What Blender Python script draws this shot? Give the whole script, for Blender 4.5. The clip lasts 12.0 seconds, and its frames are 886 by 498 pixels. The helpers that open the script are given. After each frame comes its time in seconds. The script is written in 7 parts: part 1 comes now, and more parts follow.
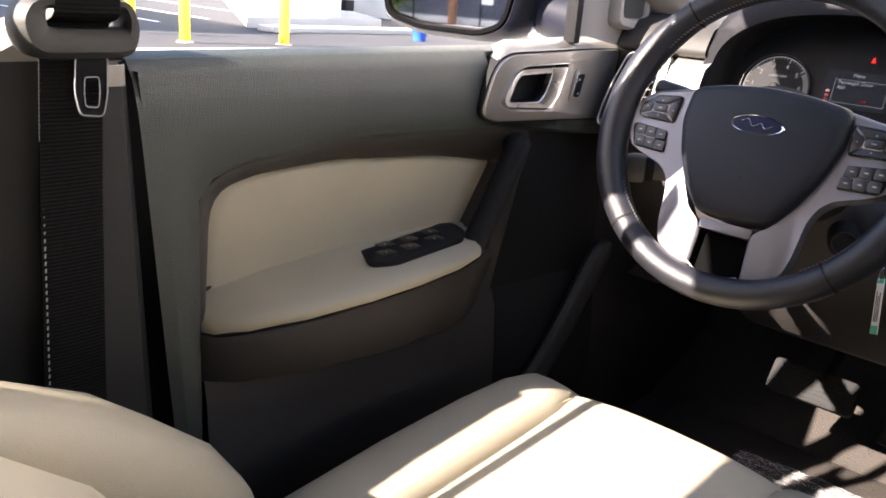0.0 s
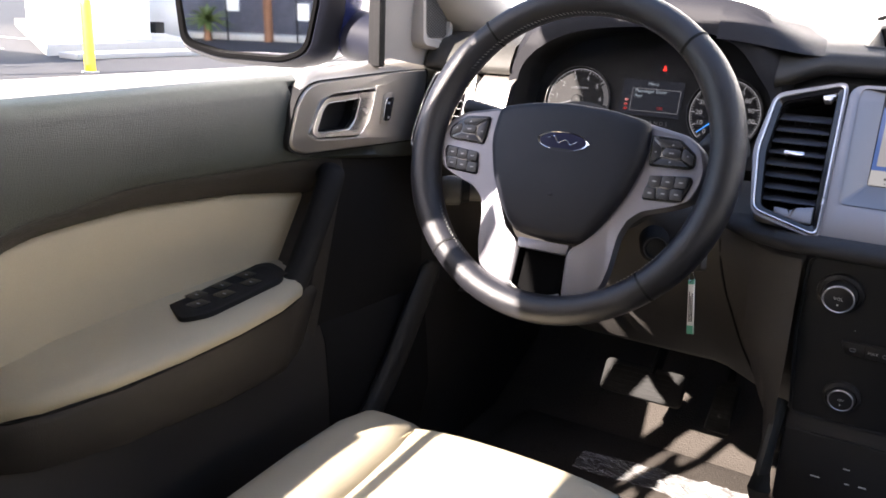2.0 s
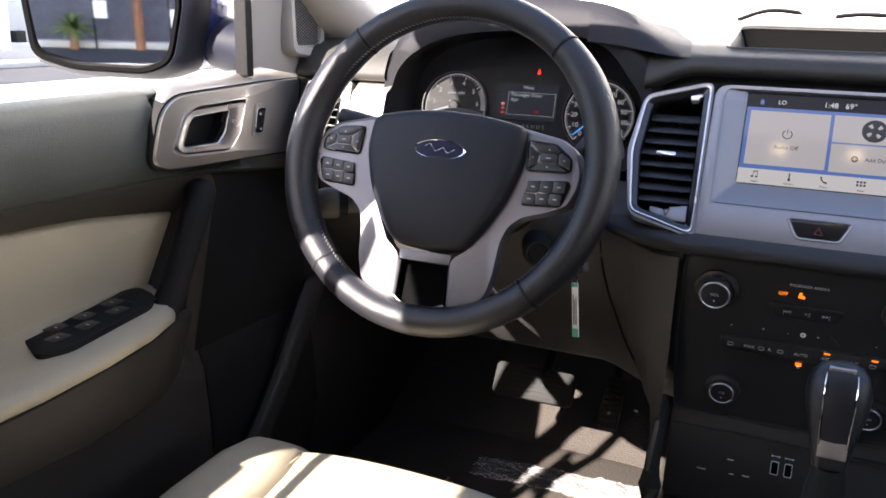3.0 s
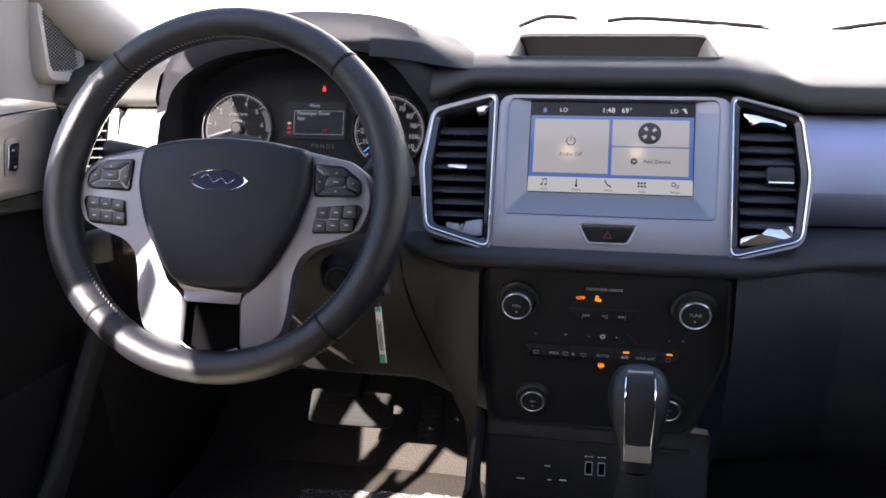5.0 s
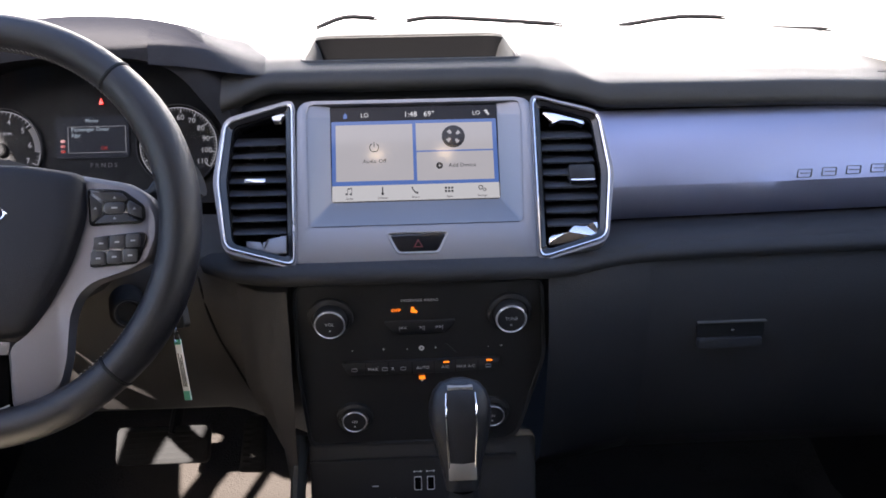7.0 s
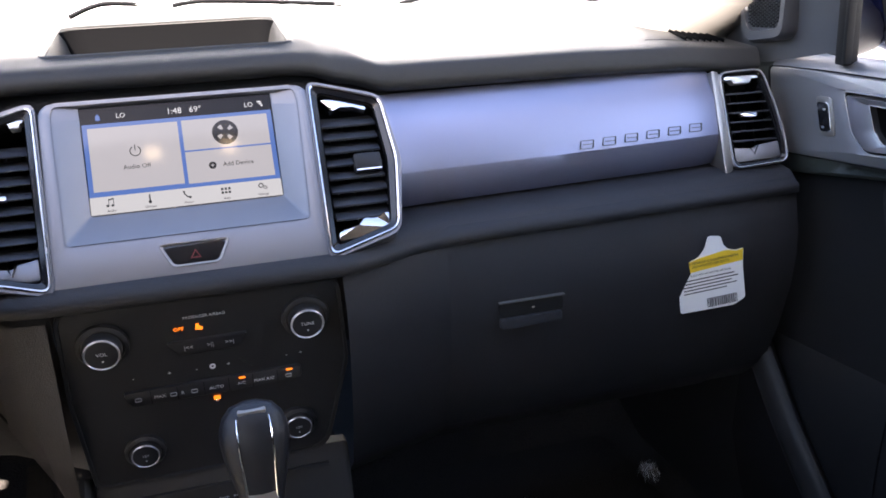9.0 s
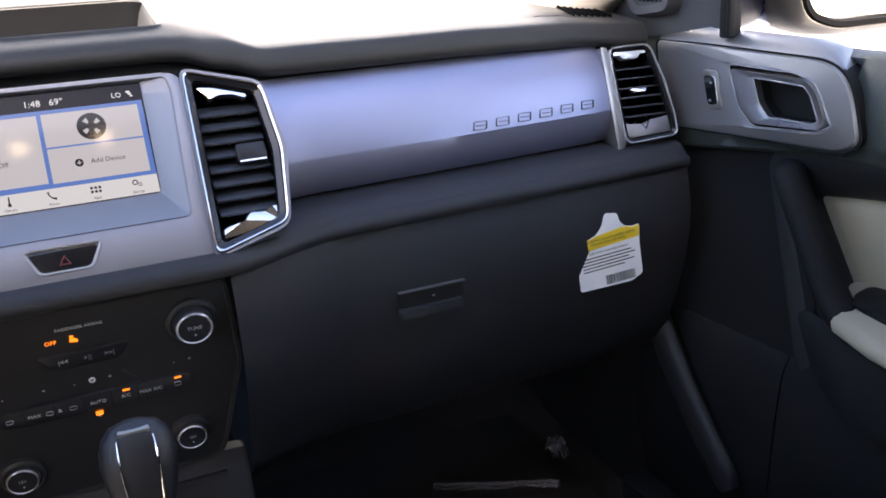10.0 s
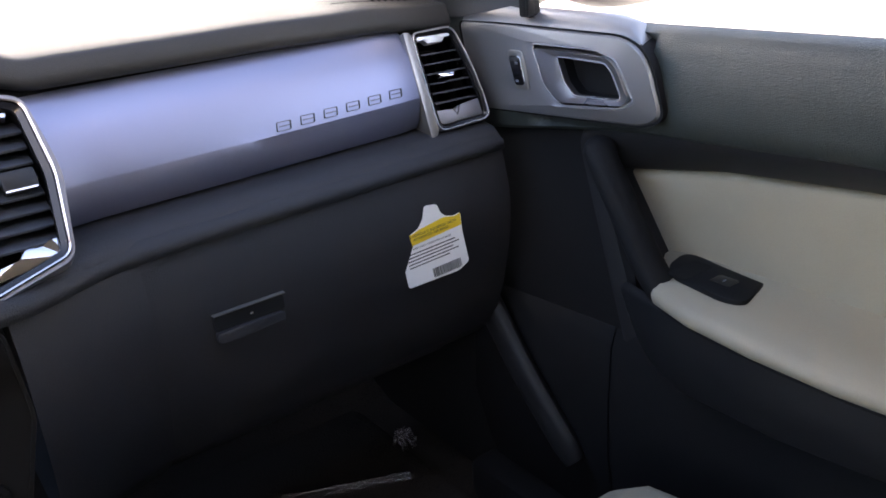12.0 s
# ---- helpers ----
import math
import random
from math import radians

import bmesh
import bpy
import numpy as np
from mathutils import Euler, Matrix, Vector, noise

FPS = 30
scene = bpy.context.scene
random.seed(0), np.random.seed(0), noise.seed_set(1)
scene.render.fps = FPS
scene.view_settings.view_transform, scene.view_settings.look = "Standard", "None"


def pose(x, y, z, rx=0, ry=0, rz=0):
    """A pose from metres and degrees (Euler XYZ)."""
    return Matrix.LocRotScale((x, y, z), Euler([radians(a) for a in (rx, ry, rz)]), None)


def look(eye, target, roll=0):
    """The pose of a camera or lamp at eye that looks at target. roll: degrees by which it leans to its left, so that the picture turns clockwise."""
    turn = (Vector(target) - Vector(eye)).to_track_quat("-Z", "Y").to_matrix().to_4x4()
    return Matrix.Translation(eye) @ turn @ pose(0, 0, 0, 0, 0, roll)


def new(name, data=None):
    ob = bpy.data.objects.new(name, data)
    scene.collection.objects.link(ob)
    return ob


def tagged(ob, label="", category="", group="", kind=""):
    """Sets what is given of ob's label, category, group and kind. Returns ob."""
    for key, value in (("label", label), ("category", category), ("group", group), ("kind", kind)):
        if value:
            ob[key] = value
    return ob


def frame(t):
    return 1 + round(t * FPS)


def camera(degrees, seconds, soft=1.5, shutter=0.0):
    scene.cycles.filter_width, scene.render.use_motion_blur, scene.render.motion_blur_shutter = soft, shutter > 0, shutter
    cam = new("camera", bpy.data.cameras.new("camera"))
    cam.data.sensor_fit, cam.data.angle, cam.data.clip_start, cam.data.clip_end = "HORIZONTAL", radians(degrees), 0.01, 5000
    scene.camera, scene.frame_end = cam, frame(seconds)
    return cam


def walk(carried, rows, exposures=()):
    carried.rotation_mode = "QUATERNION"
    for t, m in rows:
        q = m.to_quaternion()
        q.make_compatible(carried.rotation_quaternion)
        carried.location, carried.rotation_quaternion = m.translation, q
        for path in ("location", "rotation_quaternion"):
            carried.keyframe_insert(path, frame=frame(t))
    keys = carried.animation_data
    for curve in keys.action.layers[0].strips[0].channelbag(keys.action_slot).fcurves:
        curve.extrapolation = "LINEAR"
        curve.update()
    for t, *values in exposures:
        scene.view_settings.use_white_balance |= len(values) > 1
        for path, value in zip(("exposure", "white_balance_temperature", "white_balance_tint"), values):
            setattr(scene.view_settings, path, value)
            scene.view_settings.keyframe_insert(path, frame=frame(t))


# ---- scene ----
cam = camera(56.1, 12.0, soft=1.7)
PATH = [
    (0, (-0.018, 0.09, 1.439), (-1.294, 1.505, 0.831), 4.6),
    (0.5, (-0.022, 0.101, 1.442), (-1.23, 1.577, 0.841), 4.0),
    (1, (-0.025, 0.113, 1.444), (-1.164, 1.645, 0.85), 3.4),
    (1.5, (-0.026, 0.125, 1.448), (-1.094, 1.714, 0.869), 2.9),
    (2, (-0.027, 0.14, 1.454), (-1.008, 1.791, 0.896), 2.3),
    (2.5, (-0.028, 0.156, 1.455), (-0.896, 1.873, 0.908), 2.1),
    (3, (-0.03, 0.171, 1.457), (-0.782, 1.943, 0.915), 1.6),
    (5, (-0.022, 0.223, 1.466), (-0.359, 2.125, 0.945), -0.1),
    (5.5, (-0.02, 0.235, 1.467), (-0.26, 2.151, 0.946), -0.4),
    (6, (-0.017, 0.246, 1.468), (-0.154, 2.175, 0.957), -0.8),
    (6.5, (-0.013, 0.259, 1.469), (-0.042, 2.192, 0.956), -0.9),
    (7, (-0.01, 0.271, 1.469), (0.074, 2.199, 0.942), -1.1),
    (7.5, (-0.004, 0.285, 1.471), (0.2, 2.2, 0.931), -1.6),
    (9.5, (0.03, 0.333, 1.47), (0.653, 2.131, 0.854), -3.4),
    (10, (0.038, 0.348, 1.47), (0.767, 2.093, 0.821), -3.7),
    (10.5, (0.046, 0.356, 1.472), (0.852, 2.058, 0.798), -4.1),
    (11, (0.058, 0.363, 1.474), (0.94, 2.019, 0.781), -5.0),
    (11.5, (0.072, 0.372, 1.478), (1.034, 1.972, 0.761), -5.5),
    (12, (0.081, 0.382, 1.481), (1.128, 1.919, 0.745), -5.7),
]
walk(cam, [(t, look(eye, target, roll)) for t, eye, target, roll in PATH],
     exposures=[(0.0, 2.97, 7050, 19), (3.0, 3.03, 6850, 17), (6.0, 2.98, 6600, 17), (9.0, 3.43, 6750, 18), (12.0, 3.40, 7200, 19)])

# ---- light: winter sun from behind the driver's shoulder, open sky ----
SUN_TO = Vector((-0.45, -1.52, 1.0)).normalized()
world = bpy.data.worlds.new("sky")
scene.world = world
world.use_nodes = True
wn = world.node_tree.nodes
sky = wn.new("ShaderNodeTexSky")
sky.sky_type = "NISHITA"
sky.sun_disc = False
sky.sun_elevation = math.asin(SUN_TO.z)
sky.sun_rotation = math.atan2(SUN_TO.x, SUN_TO.y)
world.node_tree.links.new(sky.outputs[0], wn["Background"].inputs[0])
wn["Background"].inputs[1].default_value = 0.10
sun_data = bpy.data.lights.new("sun", "SUN")
sun_data.energy, sun_data.angle, sun_data.color = 5.0, radians(0.5), (1.0, 0.95, 0.87)
sun = new("sun", sun_data)
sun.matrix_world = look(SUN_TO * 20, (0, 0, 0))


# ---- materials ----
def material(name, color, rough=0.5, metal=0.0, grain=0.0, size=300.0, vary=0.12, blotch=6.0, cells=False, coat=0.0, fleck=0.0, spec=0.5, relief=0.0012):
    """A surface with large blotches, fine grain and a fine relief. size: features to the metre."""
    m = bpy.data.materials.new(name)
    m.use_nodes = True
    nt = m.node_tree
    b = nt.nodes["Principled BSDF"]
    b.inputs["Roughness"].default_value = rough
    b.inputs["Metallic"].default_value = metal
    b.inputs["Coat Weight"].default_value = coat
    b.inputs["Coat Roughness"].default_value = 0.08
    b.inputs["Specular IOR Level"].default_value = spec
    co = nt.nodes.new("ShaderNodeTexCoord")

    def tex(scale, detail=4.0):
        n = nt.nodes.new("ShaderNodeTexNoise")
        n.inputs["Scale"].default_value, n.inputs["Detail"].default_value = scale, detail
        nt.links.new(co.outputs["Object"], n.inputs["Vector"])
        return n.outputs["Fac"]

    big, fine = tex(blotch), tex(size, 3.0)
    add = nt.nodes.new("ShaderNodeMath")
    add.operation = "MULTIPLY_ADD"
    nt.links.new(fine, add.inputs[0])
    add.inputs[1].default_value = 0.5 + fleck
    nt.links.new(big, add.inputs[2])
    ramp = nt.nodes.new("ShaderNodeValToRGB")
    nt.links.new(add.outputs[0], ramp.inputs[0])
    lo, hi = 1 - vary - fleck, 1 + vary + fleck
    ramp.color_ramp.elements[0].position, ramp.color_ramp.elements[1].position = 0.45, 1.05
    ramp.color_ramp.elements[0].color = (*[c * lo for c in color], 1)
    ramp.color_ramp.elements[1].color = (*[min(1, c * hi) for c in color], 1)
    nt.links.new(ramp.outputs[0], b.inputs["Base Color"])
    rr = nt.nodes.new("ShaderNodeMapRange")
    nt.links.new(big, rr.inputs[0])
    rr.inputs[3].default_value, rr.inputs[4].default_value = max(0.02, rough * 0.82), min(1, rough * 1.18)
    nt.links.new(rr.outputs[0], b.inputs["Roughness"])
    if grain:
        bump = nt.nodes.new("ShaderNodeBump")
        bump.inputs["Strength"].default_value, bump.inputs["Distance"].default_value = grain, relief
        if cells:
            v = nt.nodes.new("ShaderNodeTexVoronoi")
            v.feature = "DISTANCE_TO_EDGE"
            v.inputs["Scale"].default_value = size
            w = nt.nodes.new("ShaderNodeTexNoise")
            w.inputs["Scale"].default_value = size * 0.7
            nt.links.new(co.outputs["Object"], w.inputs["Vector"])
            mix = nt.nodes.new("ShaderNodeVectorMath")
            mix.operation = "MULTIPLY_ADD"
            nt.links.new(w.outputs["Color"], mix.inputs[0])
            mix.inputs[1].default_value = (0.6 / size,) * 3
            nt.links.new(co.outputs["Object"], mix.inputs[2])
            nt.links.new(mix.outputs[0], v.inputs["Vector"])
            clamp = nt.nodes.new("ShaderNodeMapRange")
            clamp.inputs[2].default_value = 0.22
            nt.links.new(v.outputs["Distance"], clamp.inputs[0])
            nt.links.new(clamp.outputs[0], bump.inputs["Height"])
        else:
            nt.links.new(fine, bump.inputs["Height"])
        nt.links.new(bump.outputs[0], b.inputs["Normal"])
    return m


def glow(name, color, strength, rough=0.09, spec=0.5):
    m = bpy.data.materials.new(name)
    m.use_nodes = True
    b = m.node_tree.nodes["Principled BSDF"]
    b.inputs["Base Color"].default_value = (0.01, 0.01, 0.012, 1)
    b.inputs["Roughness"].default_value = rough
    b.inputs["Specular IOR Level"].default_value = spec
    b.inputs["Emission Color"].default_value = (*color, 1)
    b.inputs["Emission Strength"].default_value = strength
    return m


def clear(name, gloss=0.02, tint=(1, 1, 1), low=0.04):
    """Thin glass: light passes, with a Fresnel gloss on top."""
    m = bpy.data.materials.new(name)
    m.use_nodes = True
    nt = m.node_tree
    nt.nodes.remove(nt.nodes["Principled BSDF"])
    t, g = nt.nodes.new("ShaderNodeBsdfTransparent"), nt.nodes.new("ShaderNodeBsdfGlossy")
    t.inputs[0].default_value = (*tint, 1)
    g.inputs["Roughness"].default_value = gloss
    f, mix = nt.nodes.new("ShaderNodeLayerWeight"), nt.nodes.new("ShaderNodeMixShader")
    f.inputs[0].default_value = 0.5
    power = nt.nodes.new("ShaderNodeMath")
    power.operation, power.inputs[1].default_value = "POWER", 5.0
    scale = nt.nodes.new("ShaderNodeMath")
    scale.operation, scale.inputs[1].default_value, scale.inputs[2].default_value = "MULTIPLY_ADD", 0.9, low
    nt.links.new(f.outputs["Facing"], power.inputs[0])
    nt.links.new(power.outputs[0], scale.inputs[0])
    nt.links.new(scale.outputs[0], mix.inputs[0])
    nt.links.new(t.outputs[0], mix.inputs[1])
    nt.links.new(g.outputs[0], mix.inputs[2])
    nt.links.new(mix.outputs[0], nt.nodes["Material Output"].inputs[0])
    return m


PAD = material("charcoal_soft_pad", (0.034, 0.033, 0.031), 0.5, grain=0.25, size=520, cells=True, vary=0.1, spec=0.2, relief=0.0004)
DOORPAD = material("dark_grained_vinyl", (0.033, 0.0395, 0.035), 0.44, grain=0.5, size=460, cells=True, vary=0.16, relief=0.0004)
LOWDASH = material("dark_soft_plastic", (0.021, 0.021, 0.024), 0.55, grain=0.3, size=520, cells=True, vary=0.1, spec=0.35)
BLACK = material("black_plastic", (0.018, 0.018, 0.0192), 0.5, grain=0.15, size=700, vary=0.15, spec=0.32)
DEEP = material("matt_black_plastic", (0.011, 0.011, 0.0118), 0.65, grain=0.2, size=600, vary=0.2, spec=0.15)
GLOSS = material("gloss_black_plastic", (0.01, 0.01, 0.012), 0.16, vary=0.1)
BEIGE = material("cream_leather", (0.36, 0.318, 0.233), 0.5, grain=0.22, size=620, cells=True, vary=0.07, blotch=9)
PERF = material("cream_leather_centre", (0.50, 0.445, 0.325), 0.55, grain=0.3, size=800, cells=True, vary=0.06, blotch=12)
SILVER = material("satin_silver_paint", (0.22, 0.217, 0.228), 0.46, metal=0.8, grain=0.03, size=1500, vary=0.05)
SPOKE = material("satin_spoke_paint", (0.165, 0.163, 0.182), 0.48, metal=0.6, grain=0.03, size=1500, vary=0.05)
# satin silver with the blue of the skylight mixed into its colour
PANELSILVER = material("skylit_silver_paint", (0.275, 0.285, 0.385), 0.5, metal=0.85, grain=0.03, size=1500, vary=0.05)
STEELY = material("brushed_warm_silver", (0.32, 0.303, 0.283), 0.38, metal=0.78, grain=0.04, size=1300, vary=0.06)
CHROME = material("chrome", (0.55, 0.55, 0.58), 0.09, metal=1.0, vary=0.04)
LEATHER = material("black_wheel_leather", (0.011, 0.0112, 0.0145), 0.39, grain=0.2, size=900, cells=True, vary=0.12, spec=0.45)
HUB = material("soft_black_cover", (0.009, 0.0098, 0.0145), 0.5, grain=0.2, size=800, cells=True, vary=0.1, spec=0.3)
BUTTON = material("switch_black", (0.0145, 0.0145, 0.017), 0.42, grain=0.1, size=900, vary=0.12)
WEB = material("black_webbing", (0.0065, 0.0065, 0.0068), 0.8, grain=0.4, size=260, vary=0.18, spec=0.08)
wt = WEB.node_tree
rib = wt.nodes.new("ShaderNodeTexWave")
rib.bands_direction = "Z"
rib.inputs["Scale"].default_value = 95.0
rib.inputs["Distortion"].default_value = 0.6
wt.links.new(wt.nodes["Texture Coordinate"].outputs["Object"], rib.inputs["Vector"])
wt.links.new(rib.outputs["Fac"], wt.nodes["Bump"].inputs["Height"])
STITCH = material("pale_thread", (0.30, 0.30, 0.29), 0.7, vary=0.15, size=900)
CARPET = material("brown_grey_carpet", (0.0235, 0.0205, 0.0182), 0.95, grain=1.0, size=300, vary=0.32, fleck=0.65, spec=0.1, blotch=14)
TRIM = material("pale_grey_trim", (0.28, 0.258, 0.232), 0.6, grain=0.15, size=700, vary=0.06)
GREYTRIM = material("mid_grey_trim", (0.085, 0.083, 0.08), 0.5, grain=0.15, size=700, vary=0.08)
PILLARGREY = material("dark_olive_trim", (0.026, 0.026, 0.024), 0.6, grain=0.2, size=600, vary=0.1)
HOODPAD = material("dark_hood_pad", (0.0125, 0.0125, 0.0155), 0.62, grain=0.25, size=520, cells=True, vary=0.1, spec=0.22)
KNEE = material("warm_charcoal_plastic", (0.045, 0.041, 0.039), 0.55, grain=0.3, size=520, cells=True, vary=0.12, spec=0.35)
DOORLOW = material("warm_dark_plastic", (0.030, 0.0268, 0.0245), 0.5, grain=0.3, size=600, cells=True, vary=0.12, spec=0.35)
# near-black with the shade of hollows put into the colour
VOID = material("hollow_shade_black", (0.0022, 0.0022, 0.0024), 0.85, vary=0.1, spec=0.03)
ICON = material("soft_grey_print", (0.26, 0.26, 0.27), 0.6, vary=0.05)
SEAMDARK = material("brown_seam", (0.03, 0.025, 0.018), 0.8, vary=0.1)
SEAM = material("tan_seam", (0.36, 0.29, 0.19), 0.6, vary=0.1)
# one corner trim in two tones: lit for the driver, shaded for the passenger
SAILLIT = material("sail_trim_lit", (0.30, 0.280, 0.262), 0.5, grain=0.15, size=700, vary=0.07)
SAILSHADE = material("sail_trim_shaded", (0.055, 0.054, 0.058), 0.5, grain=0.15, size=700, vary=0.07)
SHELL = material("dark_mirror_shell", (0.007, 0.008, 0.015), 0.5, grain=0.15, size=500, vary=0.15, spec=0.25)
MATTE = material("dull_black_plastic", (0.013, 0.013, 0.0138), 0.75, grain=0.2, size=600, vary=0.15, spec=0.12)
SLAT = material("vent_slat_plastic", (0.034, 0.036, 0.044), 0.40, grain=0.1, size=700, vary=0.12)
# lighter copy of SHELL with sunlight put into the colour
SUNSHELL = material("sunlit_mirror_shell", (0.085, 0.078, 0.07), 0.5, grain=0.15, size=500, vary=0.12)
RING = material("bright_ring", (0.62, 0.62, 0.64), 0.26, metal=0.6, vary=0.04)
RUBBER = material("black_rubber", (0.014, 0.014, 0.014), 0.75, grain=0.3, size=500, vary=0.2, spec=0.2)
PAINT = material("dark_blue_car_paint", (0.012, 0.022, 0.11), 0.25, metal=0.3, coat=0.8, vary=0.05)
WHITE = material("white_paint", (0.78, 0.78, 0.77), 0.5, grain=0.1, size=60, vary=0.06, blotch=1.5)
YELLOW = material("yellow_paint", (0.72, 0.50, 0.02), 0.45, grain=0.1, size=80, vary=0.1, blotch=5)
ASPHALT = material("asphalt", (0.020, 0.020, 0.023), 0.9, grain=0.6, size=90, vary=0.25, blotch=0.8, fleck=0.2)
CONCRETE = material("pale_concrete", (0.42, 0.41, 0.39), 0.85, grain=0.4, size=50, vary=0.15, blotch=0.6)
SLATE = material("dark_slate_cladding", (0.07, 0.075, 0.10), 0.8, grain=0.6, size=9, vary=0.35, blotch=2.5)
RUST = material("brown_painted_post", (0.20, 0.085, 0.04), 0.7, grain=0.3, size=40, vary=0.2)
LEAF = material("sunlit_leaf", (0.09, 0.13, 0.03), 0.55, vary=0.3, size=60)
PAPER = material("white_card", (0.8, 0.8, 0.8), 0.6, vary=0.03, size=400)
CARDYEL = material("yellow_print", (0.75, 0.52, 0.03), 0.55, vary=0.04, size=400)
INK = material("black_ink", (0.02, 0.02, 0.025), 0.6, vary=0.1)
GREENTAG = material("green_print", (0.10, 0.42, 0.30), 0.55, vary=0.05)
FILM = clear("plastic_film", 0.45, (0.95, 0.95, 0.95), 0.02)
fn = FILM.node_tree
haze, veil = fn.nodes.new("ShaderNodeBsdfDiffuse"), fn.nodes.new("ShaderNodeMixShader")
haze.inputs[0].default_value, veil.inputs[0].default_value = (0.75, 0.75, 0.76, 1), 0.14
fn.links.new(fn.nodes["Material Output"].inputs[0].links[0].from_socket, veil.inputs[1])
fn.links.new(haze.outputs[0], veil.inputs[2])
fn.links.new(veil.outputs[0], fn.nodes["Material Output"].inputs[0])
GLASS = clear("window_glass", 0.02)
TINTED = clear("tinted_glass", 0.03, (0.16, 0.17, 0.17))
LENS = clear("cluster_lens", 0.03, (1, 1, 1), 0.012)
MIRROR = material("mirror_silvering", (0.9, 0.9, 0.9), 0.02, metal=1.0, vary=0.0)
PRINT = material("pale_grey_print", (0.62, 0.62, 0.64), 0.6, vary=0.05)
SCREEN_WHITE = glow("display_white", (0.80, 0.80, 0.84), 0.060, spec=0.2)
SCREEN_BAR = glow("display_pale", (0.80, 0.82, 0.84), 0.074, spec=0.2)
SCREEN_BLUE = glow("display_blue", (0.14, 0.28, 0.75), 0.066, spec=0.2)
SCREEN_BLACK = glow("display_black", (0.008, 0.009, 0.014), 0.03, spec=0.1)
SCREEN_INK = glow("display_ink", (0.02, 0.02, 0.02), 0.034, spec=0.2)
SCREEN_TEXT = glow("display_text", (0.85, 0.87, 0.9), 0.10, spec=0.2)
AMBER = glow("amber_light", (1.0, 0.22, 0.015), 0.20)
RED = glow("red_light", (1.0, 0.03, 0.02), 0.203)
DIMRED = glow("dim_red_light", (0.7, 0.05, 0.04), 0.05)
NEEDLE_BLUE = glow("blue_needle", (0.06, 0.35, 1.0), 0.135)
DIAL = glow("dial_print", (0.75, 0.78, 0.85), 0.05, 0.5, 0.2)
INFO = glow("info_display", (0.05, 0.06, 0.085), 0.025, 0.6, 0.1)
INFOTEXT = glow("info_text", (0.55, 0.68, 0.80), 0.07, 0.6, 0.1)
DOME = glow("warm_lamp", (1.0, 0.75, 0.45), 9.0)


# ---- mesh helpers ----
def plane(x, y, z, tilt=0.0, yaw=0.0):
    """A frame on a surface that faces the cabin: X right, Y up along it, Z out of it. tilt: degrees that its top leans away."""
    a = radians(tilt)
    m = Matrix(((1, 0, 0), (0, math.sin(a), -math.cos(a)), (0, math.cos(a), math.sin(a)))).to_4x4()
    return Matrix.Translation((x, y, z)) @ pose(0, 0, 0, 0, 0, yaw) @ m


def finish(bm, name, mat, parent=None, label="", smooth=38, weld=0.00005):
    bmesh.ops.remove_doubles(bm, verts=bm.verts, dist=weld)
    bmesh.ops.recalc_face_normals(bm, faces=bm.faces)
    me = bpy.data.meshes.new(name)
    bm.to_mesh(me)
    bm.free()
    for p in me.polygons:
        p.use_smooth = True
    me.set_sharp_from_angle(angle=radians(smooth))
    me.materials.append(mat)
    ob = new(name, me)
    ob.parent = parent
    if label:
        ob["label"] = label
    return ob


def part(name, bm, mat, parent, label="", smooth=38):
    return finish(bm, name, mat, parent, label, smooth)


def thing(name, label, category, at=(0, 0, 0), group="", kind=""):
    ob = new(name)
    ob.empty_display_size = 0.05
    return tagged(ob, label, category, group, kind)


def rounded(pts, r, n=4):
    """The outline with each corner rounded; r: one radius or one for each corner."""
    out, k = [], len(pts)
    for i, p in enumerate(pts):
        p, a, b = Vector(p), Vector(pts[i - 1]), Vector(pts[(i + 1) % k])
        ri = r[i] if isinstance(r, (list, tuple)) else r
        da, db = a - p, b - p
        s, e = p + da.normalized() * min(ri, da.length * 0.48), p + db.normalized() * min(ri, db.length * 0.48)
        for j in range(n + 1):
            t = j / n
            out.append(s * (1 - t) ** 2 + p * 2 * t * (1 - t) + e * t * t)
    return out


def rect(x0, y0, x1, y1):
    return [(x0, y0), (x1, y0), (x1, y1), (x0, y1)]


def oval(cx, cy, rx, ry, n=32):
    return [Vector((cx + rx * math.cos(2 * math.pi * i / n), cy + ry * math.sin(2 * math.pi * i / n))) for i in range(n)]


def ring3(outline, z, m):
    return [m @ Vector((p[0], p[1], z)) for p in outline]


def loft(bm, rings, closed=True, caps=(False, False)):
    vs = [[bm.verts.new(p) for p in r] for r in rings]
    n = len(rings[0])
    for a, b in zip(vs, vs[1:]):
        for i in range(n if closed else n - 1):
            j = (i + 1) % n
            try:
                bm.faces.new((a[i], a[j], b[j], b[i]))
            except ValueError:
                pass
    if caps[0]:
        bm.faces.new(list(reversed(vs[0])))
    if caps[1]:
        bm.faces.new(vs[-1])
    return bm


